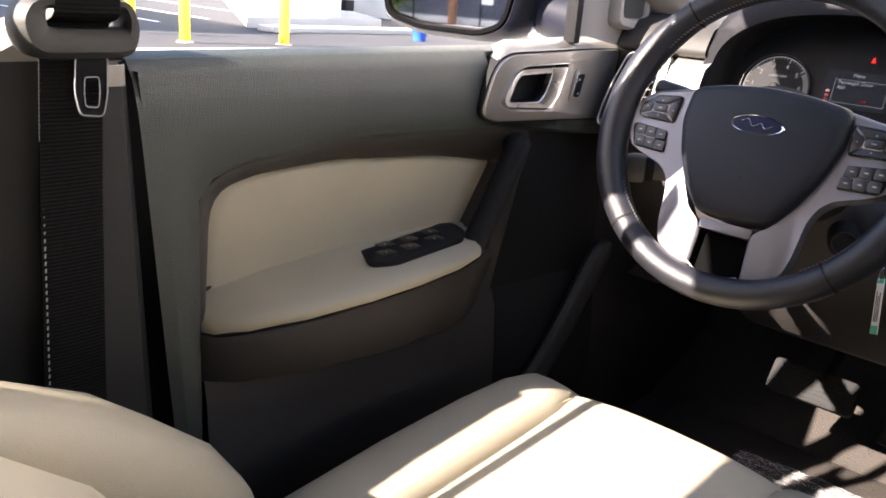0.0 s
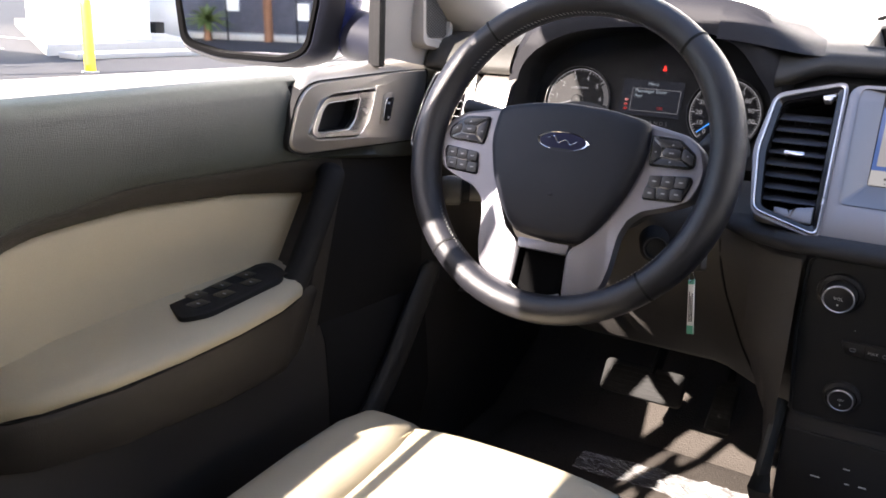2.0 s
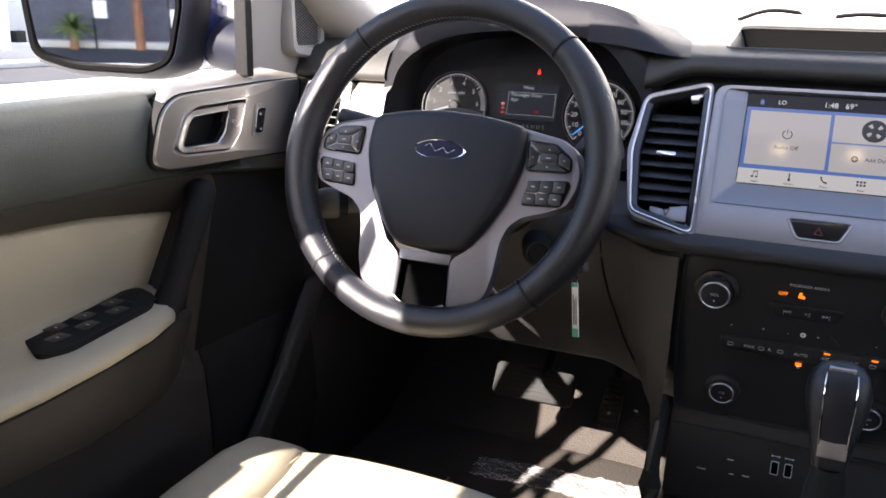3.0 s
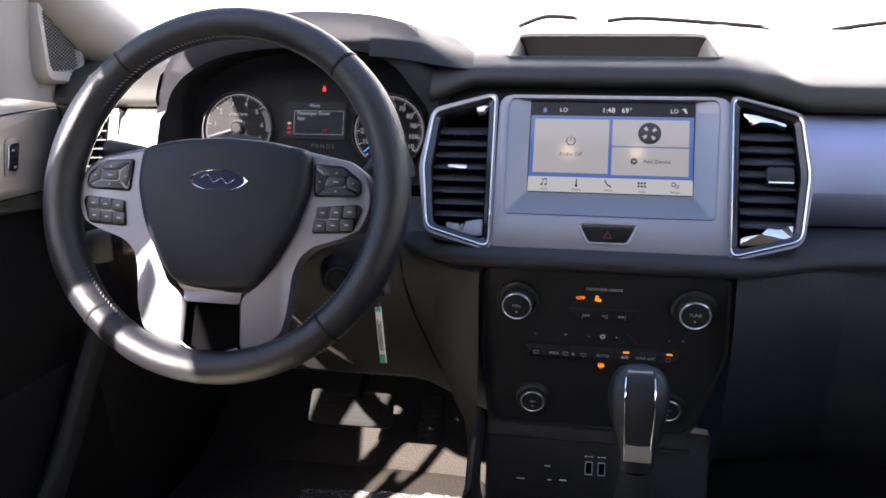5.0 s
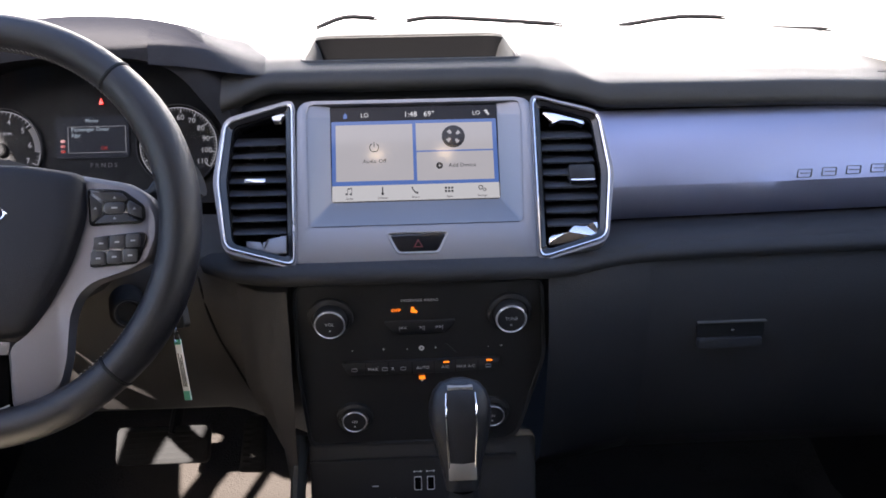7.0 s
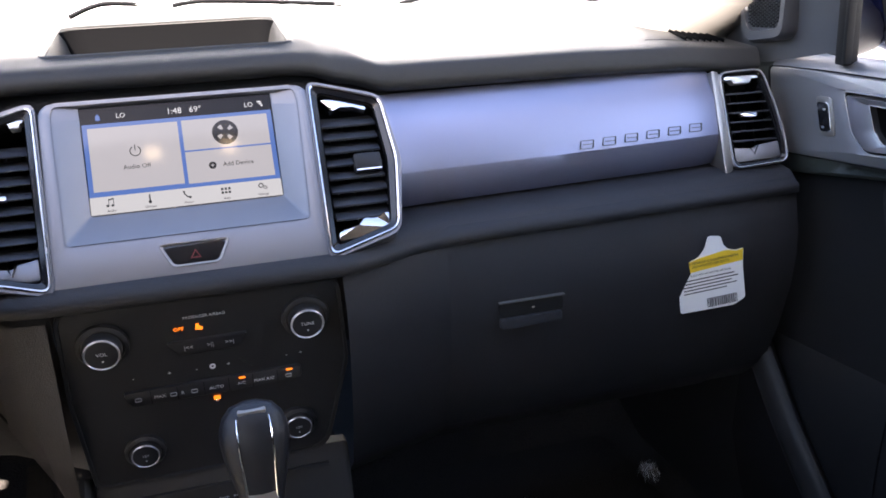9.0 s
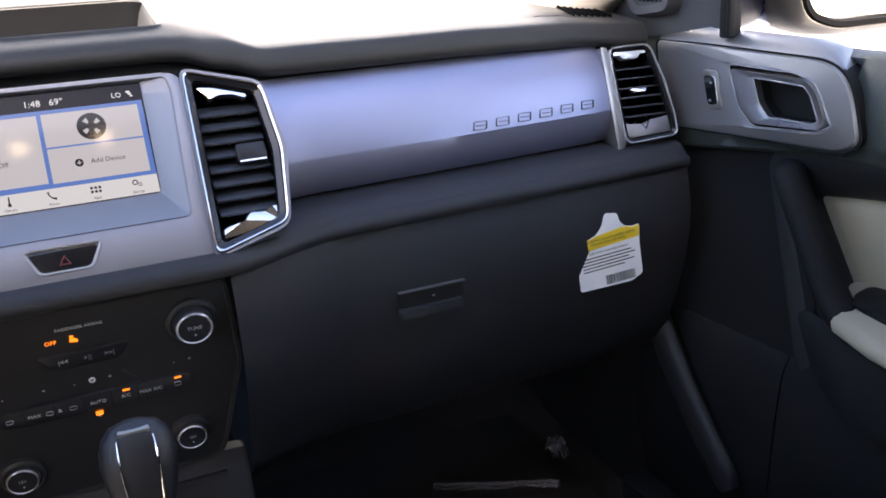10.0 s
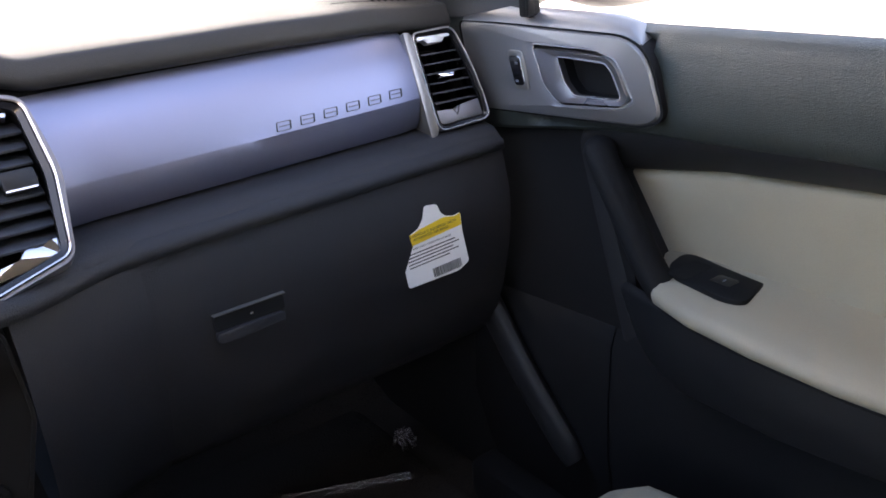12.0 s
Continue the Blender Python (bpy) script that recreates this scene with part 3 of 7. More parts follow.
def dash_pad():
    xs = [-0.70 + 1.38 * i / 138 for i in range(139)]
    rings = []
    bm = bmesh.new()
    for x in xs:
        rings.append([bm.verts.new((x, y - 0.10 * max(0, abs(x) - 0.3) ** 2 * (1 if y > 1.5 else 0), z)) for y, z in dash_row(x)])
    for i in range(len(xs) - 1):
        xm = (xs[i] + xs[i + 1]) / 2
        for j in range(14):
            if abs(xm) < 0.122 and 3 <= j <= 6:
                continue
            if -0.56 < xm < -0.205 and 5 <= j:
                continue
            bm.faces.new((rings[i][j], rings[i + 1][j], rings[i + 1][j + 1], rings[i][j + 1]))
    part("top_pad", bm, PAD, DASH, "sunlit charcoal grained upper pad", 60)
    # open tray in the pad
    outline = rounded([(-0.122, 0.0), (0.122, 0.0), (0.124, 0.165), (-0.124, 0.165)], [0.014, 0.014, 0.03, 0.03], 5)
    def tray(shrink, drop):
        out = []
        for p in outline:
            y = 1.237 + p.y * 1.0
            z = 1.4285 + (1.453 - 1.4285) * p.y / 0.165
            out.append(Vector((p.x * (1 - shrink), 1.318 + (y - 1.318) * (1 - shrink), z - drop)))
        return out
    part("tray_rim", loft(bmesh.new(), [tray(-0.06, 0.006), tray(-0.03, -0.0005), tray(-0.012, -0.0015), tray(0.0, -0.001), tray(0.010, 0.002)]), PAD, DASH, smooth=60)
    # tray lining is blackened to hold the tray's shade
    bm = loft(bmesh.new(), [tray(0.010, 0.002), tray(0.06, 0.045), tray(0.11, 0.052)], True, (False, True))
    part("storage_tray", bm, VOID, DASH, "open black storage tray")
    # dark strip that stands in for the shade under the pad's lip
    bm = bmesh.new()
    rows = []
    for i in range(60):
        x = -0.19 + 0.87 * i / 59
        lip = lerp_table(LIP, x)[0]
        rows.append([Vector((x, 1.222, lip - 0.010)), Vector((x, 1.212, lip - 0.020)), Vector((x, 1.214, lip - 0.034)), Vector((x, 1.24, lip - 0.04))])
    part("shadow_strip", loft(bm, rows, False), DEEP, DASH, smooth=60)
    # pale sloping ends of the tray
    for e in (-1, 1):
        part("tray_end", loft(bmesh.new(), [[Vector((e * w, y, 1.4285 + 0.148 * (y - 1.237) - d)) for y in (1.244, 1.28, 1.33, 1.372, 1.388)] for w, d in ((0.1225, 0.0005), (0.121, 0.003), (0.1165, 0.014), (0.111, 0.034))], False), PAD, DASH, smooth=60)
    # defroster grilles
    gr = part("demister_grille", box(-0.62, 1.43, 1.445, -0.46, 1.48, 1.4535, 0.003), BLACK, DASH)
    for k in range(7):
        yy = 1.434 + k * 0.0057
        part("slat", box(-0.612, yy, 1.452, -0.468, yy + 0.002, 1.456), BLACK, gr)
    def on_pad(x, y, lift):
        return Vector((x, y, top_at(min(x, 0.678), y) + lift))
    gr = part("demister_grille", loft(bmesh.new(), [[on_pad(0.640 + 0.036 * u - (0.036 - 0.023 * u) * v, 1.372 - 0.018 * u - (0.122 - 0.012 * u) * v, 0.0004) for v in (0, 0.33, 0.66, 1)] for u in (0, 0.25, 0.5, 0.75, 1)], False), PAD, DASH, "black demister grille at the end of the dash")
    # near-black strips stand in for the shaded gaps between slats
    for k in range(7):
        u = (k + 0.5) / 7
        part("slat", sweep([on_pad(0.640 + 0.036 * u - (0.036 - 0.023 * u) * v, 1.372 - 0.018 * u - (0.122 - 0.012 * u) * v, 0.0022) for v in (0, 0.33, 0.66, 1)], 0.0009, 0.0024, 6), VOID, gr)
    part("joint_line", sweep([on_pad(0.557 + 0.055 * u, 1.258 - 0.007 * u, 0.0) for u in (0, 0.5, 1)], 0.0011, 0.0006, 6), DEEP, DASH)
    part("joint_line", sweep([on_pad(0.625 + 0.03 * u, 1.40 + 0.004 * u, 0.0) for u in (0, 0.5, 1)], 0.0011, 0.0006, 6), DEEP, DASH)


def cluster_hood():
    outer = [(-0.575, 1.30), (-0.572, 1.36), (-0.562, 1.405), (-0.535, 1.443), (-0.48, 1.470), (-0.40, 1.4815), (-0.32, 1.481), (-0.262, 1.473), (-0.232, 1.456), (-0.208, 1.424), (-0.190, 1.394), (-0.186, 1.34), (-0.188, 1.30)]
    inner = [(-0.556, 1.30), (-0.552, 1.36), (-0.541, 1.389), (-0.515, 1.412), (-0.47, 1.430), (-0.40, 1.439), (-0.32, 1.438), (-0.278, 1.430), (-0.252, 1.414), (-0.232, 1.390), (-0.214, 1.366), (-0.208, 1.333), (-0.208, 1.30)]
    outer = [(p.x, p.y) for p in curve_pts([(*p, 0) for p in outer], 3)]
    inner = [(p.x, p.y) for p in curve_pts([(*p, 0) for p in inner], 3)]
    mid = [((a[0] + b[0]) / 2, (a[1] + b[1]) / 2) for a, b in zip(outer, inner)]
    def at(pts, y, fx=1.0, flat=0.0, lean=0.12):
        return [Vector((-0.385 + (x + 0.385) * fx, y + (z - 1.40) * lean, z * (1 - flat) + (1.452 if z > 1.452 else z) * flat)) for x, z in pts]
    rows = [at(outer, 1.55, 1.0, 1.0), at(outer, 1.42, 1.0, 1.0), at(outer, 1.36, 1.0, 0.72), at(outer, 1.29, 1.0, 0.15), at(outer, 1.225), at(mid, 1.207), at(inner, 1.212)]
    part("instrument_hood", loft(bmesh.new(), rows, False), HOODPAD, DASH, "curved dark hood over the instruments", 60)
    # the hood runs out into the raised middle of the pad
    rows = []
    for y, high, wide in ((1.54, 1.4520, 0.035), (1.46, 1.4530, 0.055), (1.40, 1.4560, 0.080), (1.35, 1.4625, 0.100), (1.30, 1.4715, 0.115), (1.262, 1.4735, 0.125), (1.236, 1.4728, 0.128), (1.222, 1.4660, 0.130), (1.212, 1.4520, 0.130), (1.206, 1.4300, 0.130)):
        low = top_at(-0.285 + wide, y) - 0.0015
        rows.append([Vector((-0.285 + wide * u, y, high + (low - high) * (u * u * (3 - 2 * u)))) for u in (0, 0.12, 0.25, 0.38, 0.5, 0.62, 0.75, 0.88, 1)])
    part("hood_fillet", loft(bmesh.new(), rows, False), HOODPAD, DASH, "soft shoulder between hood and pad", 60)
    deep = [(-0.385 + (x + 0.385) * 0.93, 1.345 + (z - 1.345) * 0.90) for x, z in inner]
    part("hood_lining", loft(bmesh.new(), [at(inner, 1.212), at(inner, 1.245), at(deep, 1.30)], False), DEEP, DASH, smooth=60)


def dial(cx, cy, r, numbers, start, end, needle, nmat, arc):
    m = on(CLUSTER, cx, cy)
    g = part("gauge", lathe([(r * 1.06, 0.0), (r * 1.06, 0.003), (r * 1.04, 0.006), (r * 1.02, 0.003), (r * 1.0, 0.0015), (0.0005, 0.001)], m), DEEP, DASH, "round gauge with pale figures")
    part("chrome_ring", surround(oval(0, 0, r * 1.06, r * 1.06, 48), oval(0, 0, r * 1.03, r * 1.03, 48), 0.004, 0.0070, m), BLACK, g)
    n = len(numbers)
    for i, s in enumerate(numbers):
        a = radians(start + (end - start) * i / (n - 1))
        words(s, r * 0.20, on(m, r * 0.72 * math.cos(a), r * 0.72 * math.sin(a), 0.002), DIAL, g, "figure")
    for i in range((n - 1) * 5 + 1):
        a = start + (end - start) * i / ((n - 1) * 5)
        big = i % 5 == 0
        t = on(m, 0, 0, 0.0022) @ pose(0, 0, 0, 0, 0, a)
        part("tick", prism(rect(r * (0.84 if big else 0.90), -0.0006 if big else -0.0003, r * 0.96, 0.0006 if big else 0.0003), 0, 0.0003, t), DIAL, g)
    ringpts_o = [Vector((r * math.cos(radians(start + (end - start) * k / 40)), r * math.sin(radians(start + (end - start) * k / 40)))) for k in range(41)]
    bm = loft(bmesh.new(), [[m @ Vector((p.x * 0.985, p.y * 0.985, 0.0024)) for p in ringpts_o], [m @ Vector((p.x * 0.965, p.y * 0.965, 0.0024)) for p in ringpts_o]], False)
    part("scale_arc", bm, DIAL, g)
    if arc:
        a0 = [Vector((math.cos(radians(-5 + 40 * k / 20)), math.sin(radians(-5 + 40 * k / 20)))) * r for k in range(21)]
        bm = loft(bmesh.new(), [[m @ Vector((p.x * 0.99, p.y * 0.99, 0.003)) for p in a0], [m @ Vector((p.x * 0.84, p.y * 0.84, 0.003)) for p in a0]], False)
        part("limit_band", bm, GREYTRIM, g)
    nm = on(m, 0, 0, 0.006) @ pose(0, 0, 0, 0, 0, needle)
    part("needle", prism([(-0.006, -0.0015), (r * 0.9, -0.0006), (r * 0.9, 0.0006), (-0.006, 0.0015)], 0, 0.001, nm), nmat, g)
    part("needle_cap", lathe([(0.008, 0.002), (0.008, 0.008), (0.006, 0.010), (0.0005, 0.0105)], m, 20), DEEP, g)
    return g


def instruments():
    part("cluster_face", prism(rounded([(-0.178, -0.08), (0.178, -0.08), (0.178, 0.035), (0.125, 0.098), (-0.125, 0.098), (-0.170, 0.05)], 0.02, 4), -0.012, -0.001, CLUSTER), DEEP, DASH)
    g = dial(-0.097, -0.012, 0.046, list("01234567"), 205, -25, 197, SCREEN_TEXT, True)
    words("x1000 RPM", 0.0055, on(CLUSTER, -0.097, 0.006, 0.003), DIAL, g, "figure")
    dial(0.108, -0.012, 0.046, ["0", "10", "20", "30", "40", "50", "60", "70", "80", "90", "100", "110"], 228, -35, 222, NEEDLE_BLUE, False)
    d = part("info_display", prism(rounded(rect(-0.034, -0.024, 0.050, 0.025), 0.003, 2), -0.001, 0.002, CLUSTER), INFO, DASH, "dim driver display with a door warning")
    words("Menu", 0.0065, on(CLUSTER, 0.008, 0.0195, 0.0025), INFOTEXT, d)
    words("Passenger Door\nAjar", 0.0068, on(CLUSTER, -0.016, 0.006, 0.0025), INFOTEXT, d, align="LEFT")
    words("OK", 0.006, on(CLUSTER, 0.022, -0.013, 0.0025), DIMRED, d)
    part("frame_line", surround(rect(-0.020, -0.018, 0.047, 0.013), rect(-0.0195, -0.0175, 0.0465, 0.0125), 0.002, 0.0024, CLUSTER), DIAL, d)
    for k in range(3):
        part("warning_mark", prism(oval(-0.026 + k * 0.0, -0.004 - k * 0.006, 0.003, 0.002, 10), 0.002, 0.0024, CLUSTER), DIMRED, d)
    words("P R N D S", 0.0075, on(CLUSTER, 0.020, -0.033, 0.001), GREYTRIM, DASH, "gear_letters")
    part("seat_belt_light", prism([(0.0165, 0.039), (0.0215, 0.039), (0.0205, 0.043), (0.0195, 0.046), (0.0185, 0.046), (0.0175, 0.043)], -0.001, 0.001, CLUSTER), RED, DASH, "small red warning light")
    # clear lens
    bm = surface(bmesh.new(), 12, 6, lambda u, v: CLUSTER @ Vector((-0.185 + 0.37 * u, -0.05 + 0.125 * v, 0.014 + 0.024 * v + 0.004 * math.sin(math.pi * u))))
    ln = part("lens", bm, LENS, DASH)
    ln.visible_shadow = False


def cross(outline, y):
    """Where a level line at height y meets an outline."""
    out = []
    for a, b in zip(outline, outline[1:] + outline[:1]):
        if (a[1] - y) * (b[1] - y) < 0:
            out.append((a[0] + (b[0] - a[0]) * (y - a[1]) / (b[1] - a[1]), y))
    return out


def air_vent(outer, inner, m, slats, chip_low, tab, rim=0.005, tilt=46):
    """A vent in a chrome frame; outlines of five corners each, in the frame m."""
    mid = [tuple(Vector(a).lerp(Vector(b), 0.24)) for a, b in zip(outer, inner)]
    v = part("air_vent", surround(rounded(outer, 0.010, 4), rounded(mid, 0.009, 4), -0.02, 0.006, m, 0.001), RING if tab == "bar" else CHROME, DASH, "tall air vent in a polished chrome frame")
    part("black_bevel", surround(rounded(mid, 0.009, 4), rounded(inner, 0.007, 4), -0.02, 0.0045, m, 0.005), GLOSS, v)
    big = [Vector(p) + (Vector(p) - Vector((sum(q[0] for q in outer) / len(outer), sum(q[1] for q in outer) / len(outer)))).normalized() * rim for p in outer]
    part("silver_edge", surround(rounded([tuple(p) for p in big], 0.012, 4), rounded(outer, 0.010, 4), -0.02, 0.0035, m, 0.001), SILVER, v)
    part("duct", loft(bmesh.new(), [ring3(rounded(inner, 0.007, 4), 0.002, m), ring3(rounded(inner, 0.007, 4), -0.045, m)], True, (False, True)), DEEP, v)
    xs, ys = [p[0] for p in inner], [p[1] for p in inner]
    x0, x1, y0, y1 = min(xs), max(xs), min(ys), max(ys)
    lo, hi = y0 + (y1 - y0) * chip_low, y1 - (y1 - y0) * 0.13
    for i in range(slats):
        y = lo + (hi - lo) * (i + 0.5) / slats
        thick = 0.0008 if tab == "bar" else 0.0015
        span = [x0 + 0.004, x1 - 0.003]
        if tab == "bar":
            # the outline leans, so each slat reaches from side to side at its own height
            span = [f(q[0] for q in cross(inner, y)) for f in (min, max)]
        bm = turned(box(span[0], -thick, -0.011, span[1], thick, 0.011, thick * 0.55), on(m, 0, y, -0.012) @ pose(0, 0, 0, tilt, 0, 0))
        part("slat", bm, SLAT, v)
    for k in range(3):
        xx = x0 + (x1 - x0) * (k + 1) / 4
        part("fin", turned(box(xx - 0.001, lo, -0.040, xx + 0.001, hi, -0.026), m), DEEP, v)
    # chrome mouldings at the top and the bottom of the opening
    w = x1 - x0
    k = (y1 - y0) / 0.163
    if tab == "bar":
        top = cross(inner, y1 - 0.006)
        a, b = sorted(q[0] for q in top)
        part("top_moulding", prism(rounded([(a, y1 - 0.001), (b, y1 - 0.001), (b - 0.001, y1 - 0.0045), (a + (b - a) * 0.80, y1 - 0.005), (a + (b - a) * 0.72, y1 - 0.010), (a + (b - a) * 0.30, y1 - 0.010), (a + (b - a) * 0.20, y1 - 0.005), (a + 0.001, y1 - 0.0045)], 0.0008, 2), -0.008, 0.001, m, 0.0008), RING, v)
        a, b = sorted(q[0] for q in cross(inner, y0 + 0.012))
        part("bottom_moulding", prism(rounded([(a, y0 + 0.001), (b, y0 + 0.004), (b - 0.001, y0 + 0.024), (a + (b - a) * 0.55, y0 + 0.021), (a + (b - a) * 0.42, y0 + 0.017), (a - 0.001, y0 + 0.019)], 0.0015, 2), -0.014, 0.0005, m, 0.0015), SILVER, v, "satin silver lower piece")
        # chrome V drawn in place of a highlight on the silver piece
        part("v_highlight", sweep([m @ Vector((a + (b - a) * 0.36, y0 + 0.017, 0.001)), m @ Vector((a + (b - a) * 0.43, y0 + 0.010, 0.001)), m @ Vector((a + (b - a) * 0.52, y0 + 0.020, 0.001))], 0.0010, segs=6), CHROME, v)
    else:
        part("top_moulding", prism(rounded([(x0 + w * 0.12, y1 - 0.006 * k), (x0 + w * 0.88, y1 - 0.012 * k), (x0 + w * 0.82, y1 - 0.022 * k), (x0 + w * 0.66, y1 - 0.017 * k), (x0 + w * 0.40, y1 - 0.016 * k), (x0 + w * 0.26, y1 - 0.020 * k)], 0.002, 2), -0.012, -0.001, m, 0.0015), CHROME, v)
        part("bottom_moulding", prism(rounded([(x0 + w * 0.04, y0 + 0.004 * k), (x1 - w * 0.04, y0 + 0.009 * k), (x1 - w * 0.06, y0 + 0.029 * k), (x1 - w * 0.20, y0 + 0.029 * k), (x1 - w * 0.28, y0 + 0.025 * k), (x0 + w * 0.48, y0 + 0.026 * k), (x0 + w * 0.36, y0 + 0.018 * k), (x0 + w * 0.06, y0 + 0.014 * k)], 0.002, 2), -0.014, 0.0, m, 0.002), CHROME, v)
    ty = lo + (hi - lo) * 0.5
    if tab == "bar":
        part("slider", prism(rounded(rect(x0 + w * 0.28, ty - 0.002, x0 + w * 0.62, ty + 0.002), 0.001, 2), -0.006, 0.001, m, 0.0006), CHROME, v)
    else:
        part("slider", prism(rounded(rect(x0 + w * 0.48, ty - 0.009, x1 - w * 0.08, ty + 0.009), 0.003, 3), -0.010, 0.002, m, 0.002), BLACK, v)
        part("slider_lip", prism(rounded(rect(x0 + w * 0.50, ty - 0.010, x1 - w * 0.10, ty - 0.0085), 0.0005, 1), -0.004, 0.003, m), CHROME, v)
    return v


def centre_fascia():
    # silver panel with the recess for the screen
    outer = [(-0.124, -0.004), (0.125, -0.004), (0.129, 0.172), (0.12, 0.181), (-0.118, 0.181), (-0.125, 0.172)]
    inner = [(-0.110, 0.038), (0.110, 0.038), (0.116, 0.165), (0.113, 0.177), (-0.111, 0.177), (-0.114, 0.165)]
    o, i = rounded(outer, 0.006, 3), rounded(inner, 0.005, 3)
    part("screen_surround", surround(o, i, -0.03, 0.002, FASCIA, 0.001), SILVER, DASH, "satin silver surround of the touchscreen")
    si = rounded([(-0.0885, -0.002), (0.0895, -0.002), (0.0905, 0.095), (0.090, 0.106), (-0.089, 0.106), (-0.0885, 0.095)], 0.003, 3)
    part("recess", loft(bmesh.new(), [ring3(i, 0.0012, FASCIA), [(FASCIA @ Vector((a.x, a.y, 0))).lerp(SCREEN @ Vector((b.x, b.y, 0.0)), 0.92) for a, b in zip(i, si)], ring3(si, -0.001, SCREEN)]), SILVER, DASH, "sloping silver recess walls", 20)
    part("top_visor", prism([(-0.112, 0.1815), (0.113, 0.1815), (0.100, 0.1775), (-0.099, 0.1775)], -0.006, 0.0015, FASCIA, 0.001), STEELY, DASH)
    # touchscreen and what it shows
    t = part("touchscreen", prism(rounded(rect(-0.090, -0.003, 0.091, 0.107), 0.003, 2), -0.006, 0.0, SCREEN), SCREEN_BLACK, DASH, "lit touchscreen showing audio off and device tiles")
    def tile(name, x0, y0, x1, y1, mat, z=0.0006):
        return part(name, prism(rect(x0, y0, x1, y1), 0.0, z, SCREEN), mat, t)
    tile("backdrop", -0.0885, 0.0150, 0.0895, 0.0870, SCREEN_BLUE, 0.0004)
    tile("audio_tile", -0.0840, 0.0200, -0.0015, 0.0828, SCREEN_WHITE, 0.0008)
    tile("compass_tile", 0.0022, 0.0525, 0.0848, 0.0832, SCREEN_WHITE, 0.0008)
    tile("device_tile", 0.0022, 0.0190, 0.0848, 0.0508, SCREEN_WHITE, 0.0008)
    tile("menu_bar", -0.0885, -0.0020, 0.0895, 0.0150, SCREEN_BAR, 0.0008)
    z = 0.0010
    def say(s, size, x, y, mat=SCREEN_INK):
        words(s, size, on(SCREEN, x, y, z), mat, t, depth=0.0001)
    say("1:48", 0.0085, -0.003, 0.0935, SCREEN_TEXT)
    say("69°", 0.0085, 0.0170, 0.0935, SCREEN_TEXT)
    say("LO", 0.0068, -0.0525, 0.0935, SCREEN_TEXT)
    say("LO", 0.0068, 0.0685, 0.0935, SCREEN_TEXT)
    say("Audio Off", 0.0062, -0.043, 0.0415)
    say("Add Device", 0.0062, 0.051, 0.0350)
    for s, x in (("Audio", -0.070), ("Climate", -0.035), ("Phone", 0.0, ), ("Apps", 0.036), ("Settings", 0.071)):
        say(s, 0.0032, x, 0.0008)
    # power mark
    a0 = [radians(120 + 300 * k / 24) for k in range(25)]
    part("power_mark", sweep([SCREEN @ Vector((-0.043 + 0.0048 * math.cos(a), 0.057 + 0.0048 * math.sin(a), z)) for a in a0], 0.00045, segs=6, up=tuple(SCREEN.col[2][:3])), SCREEN_INK, t)
    part("power_mark", prism(rect(-0.0434, 0.0575, -0.0426, 0.0635), 0.0008, z, SCREEN), SCREEN_INK, t)
    comp = part("compass", prism(oval(0.0425, 0.0675, 0.0125, 0.0125, 32), 0.0008, 0.0012, SCREEN), SCREEN_INK, t, "round dark compass dial")
    for k in range(4):
        mm = on(SCREEN, 0.0425, 0.0675, 0.0013) @ pose(0, 0, 0, 0, 0, 38 + 90 * k)
        part("pointer", prism([(0.004, -0.0012), (0.0085, -0.0022), (0.0085, 0.0022), (0.004, 0.0012)], 0, 0.0002, mm), SCREEN_WHITE, comp)
    part("plus_mark", prism(oval(0.0265, 0.0350, 0.0036, 0.0036, 20), 0.0008, 0.0012, SCREEN), SCREEN_INK, t)
    part("plus_mark", prism(rect(0.0245, 0.0346, 0.0285, 0.0354), 0.0012, 0.0014, SCREEN), SCREEN_WHITE, t)
    part("plus_mark", prism(rect(0.0261, 0.0330, 0.0269, 0.0370), 0.0012, 0.0015, SCREEN), SCREEN_WHITE, t)
    # icons of the menu bar: note, thermometer, handset, grid, gears
    y = 0.0085
    for dx in (-0.0026, 0.0018):
        part("note_icon", prism(oval(-0.0705 + dx, y - 0.0026, 0.0014, 0.0011, 12), 0.0008, z, SCREEN), SCREEN_INK, t)
        part("note_icon", prism(rect(-0.0697 + dx, y - 0.0026, -0.0692 + dx, y + 0.0036), 0.0008, z, SCREEN), SCREEN_INK, t)
    part("note_icon", prism([(-0.0723, y + 0.0024), (-0.0674, y + 0.0034), (-0.0674, y + 0.0046), (-0.0723, y + 0.0036)], 0.0008, z, SCREEN), SCREEN_INK, t)
    part("climate_icon", prism(oval(-0.035, y - 0.003, 0.0015, 0.0015, 12), 0.0008, z, SCREEN), SCREEN_INK, t)
    part("climate_icon", prism(rect(-0.0356, y - 0.003, -0.0344, y + 0.0045), 0.0008, z, SCREEN), SCREEN_INK, t)
    part("phone_icon", sweep([SCREEN @ Vector((p[0], y + p[1], z)) for p in ((-0.0034, 0.0036), (-0.0030, 0.0008), (-0.0006, -0.0020), (0.0028, -0.0030))], [0.0012, 0.0006, 0.0006, 0.0012], segs=6), SCREEN_INK, t)
    for i in range(3):
        for j in range(2):
            part("grid_icon", prism(rect(0.0312 + i * 0.0034, y - 0.003 + j * 0.0036, 0.0334 + i * 0.0034, y - 0.0008 + j * 0.0036), 0.0008, z, SCREEN), SCREEN_INK, t)
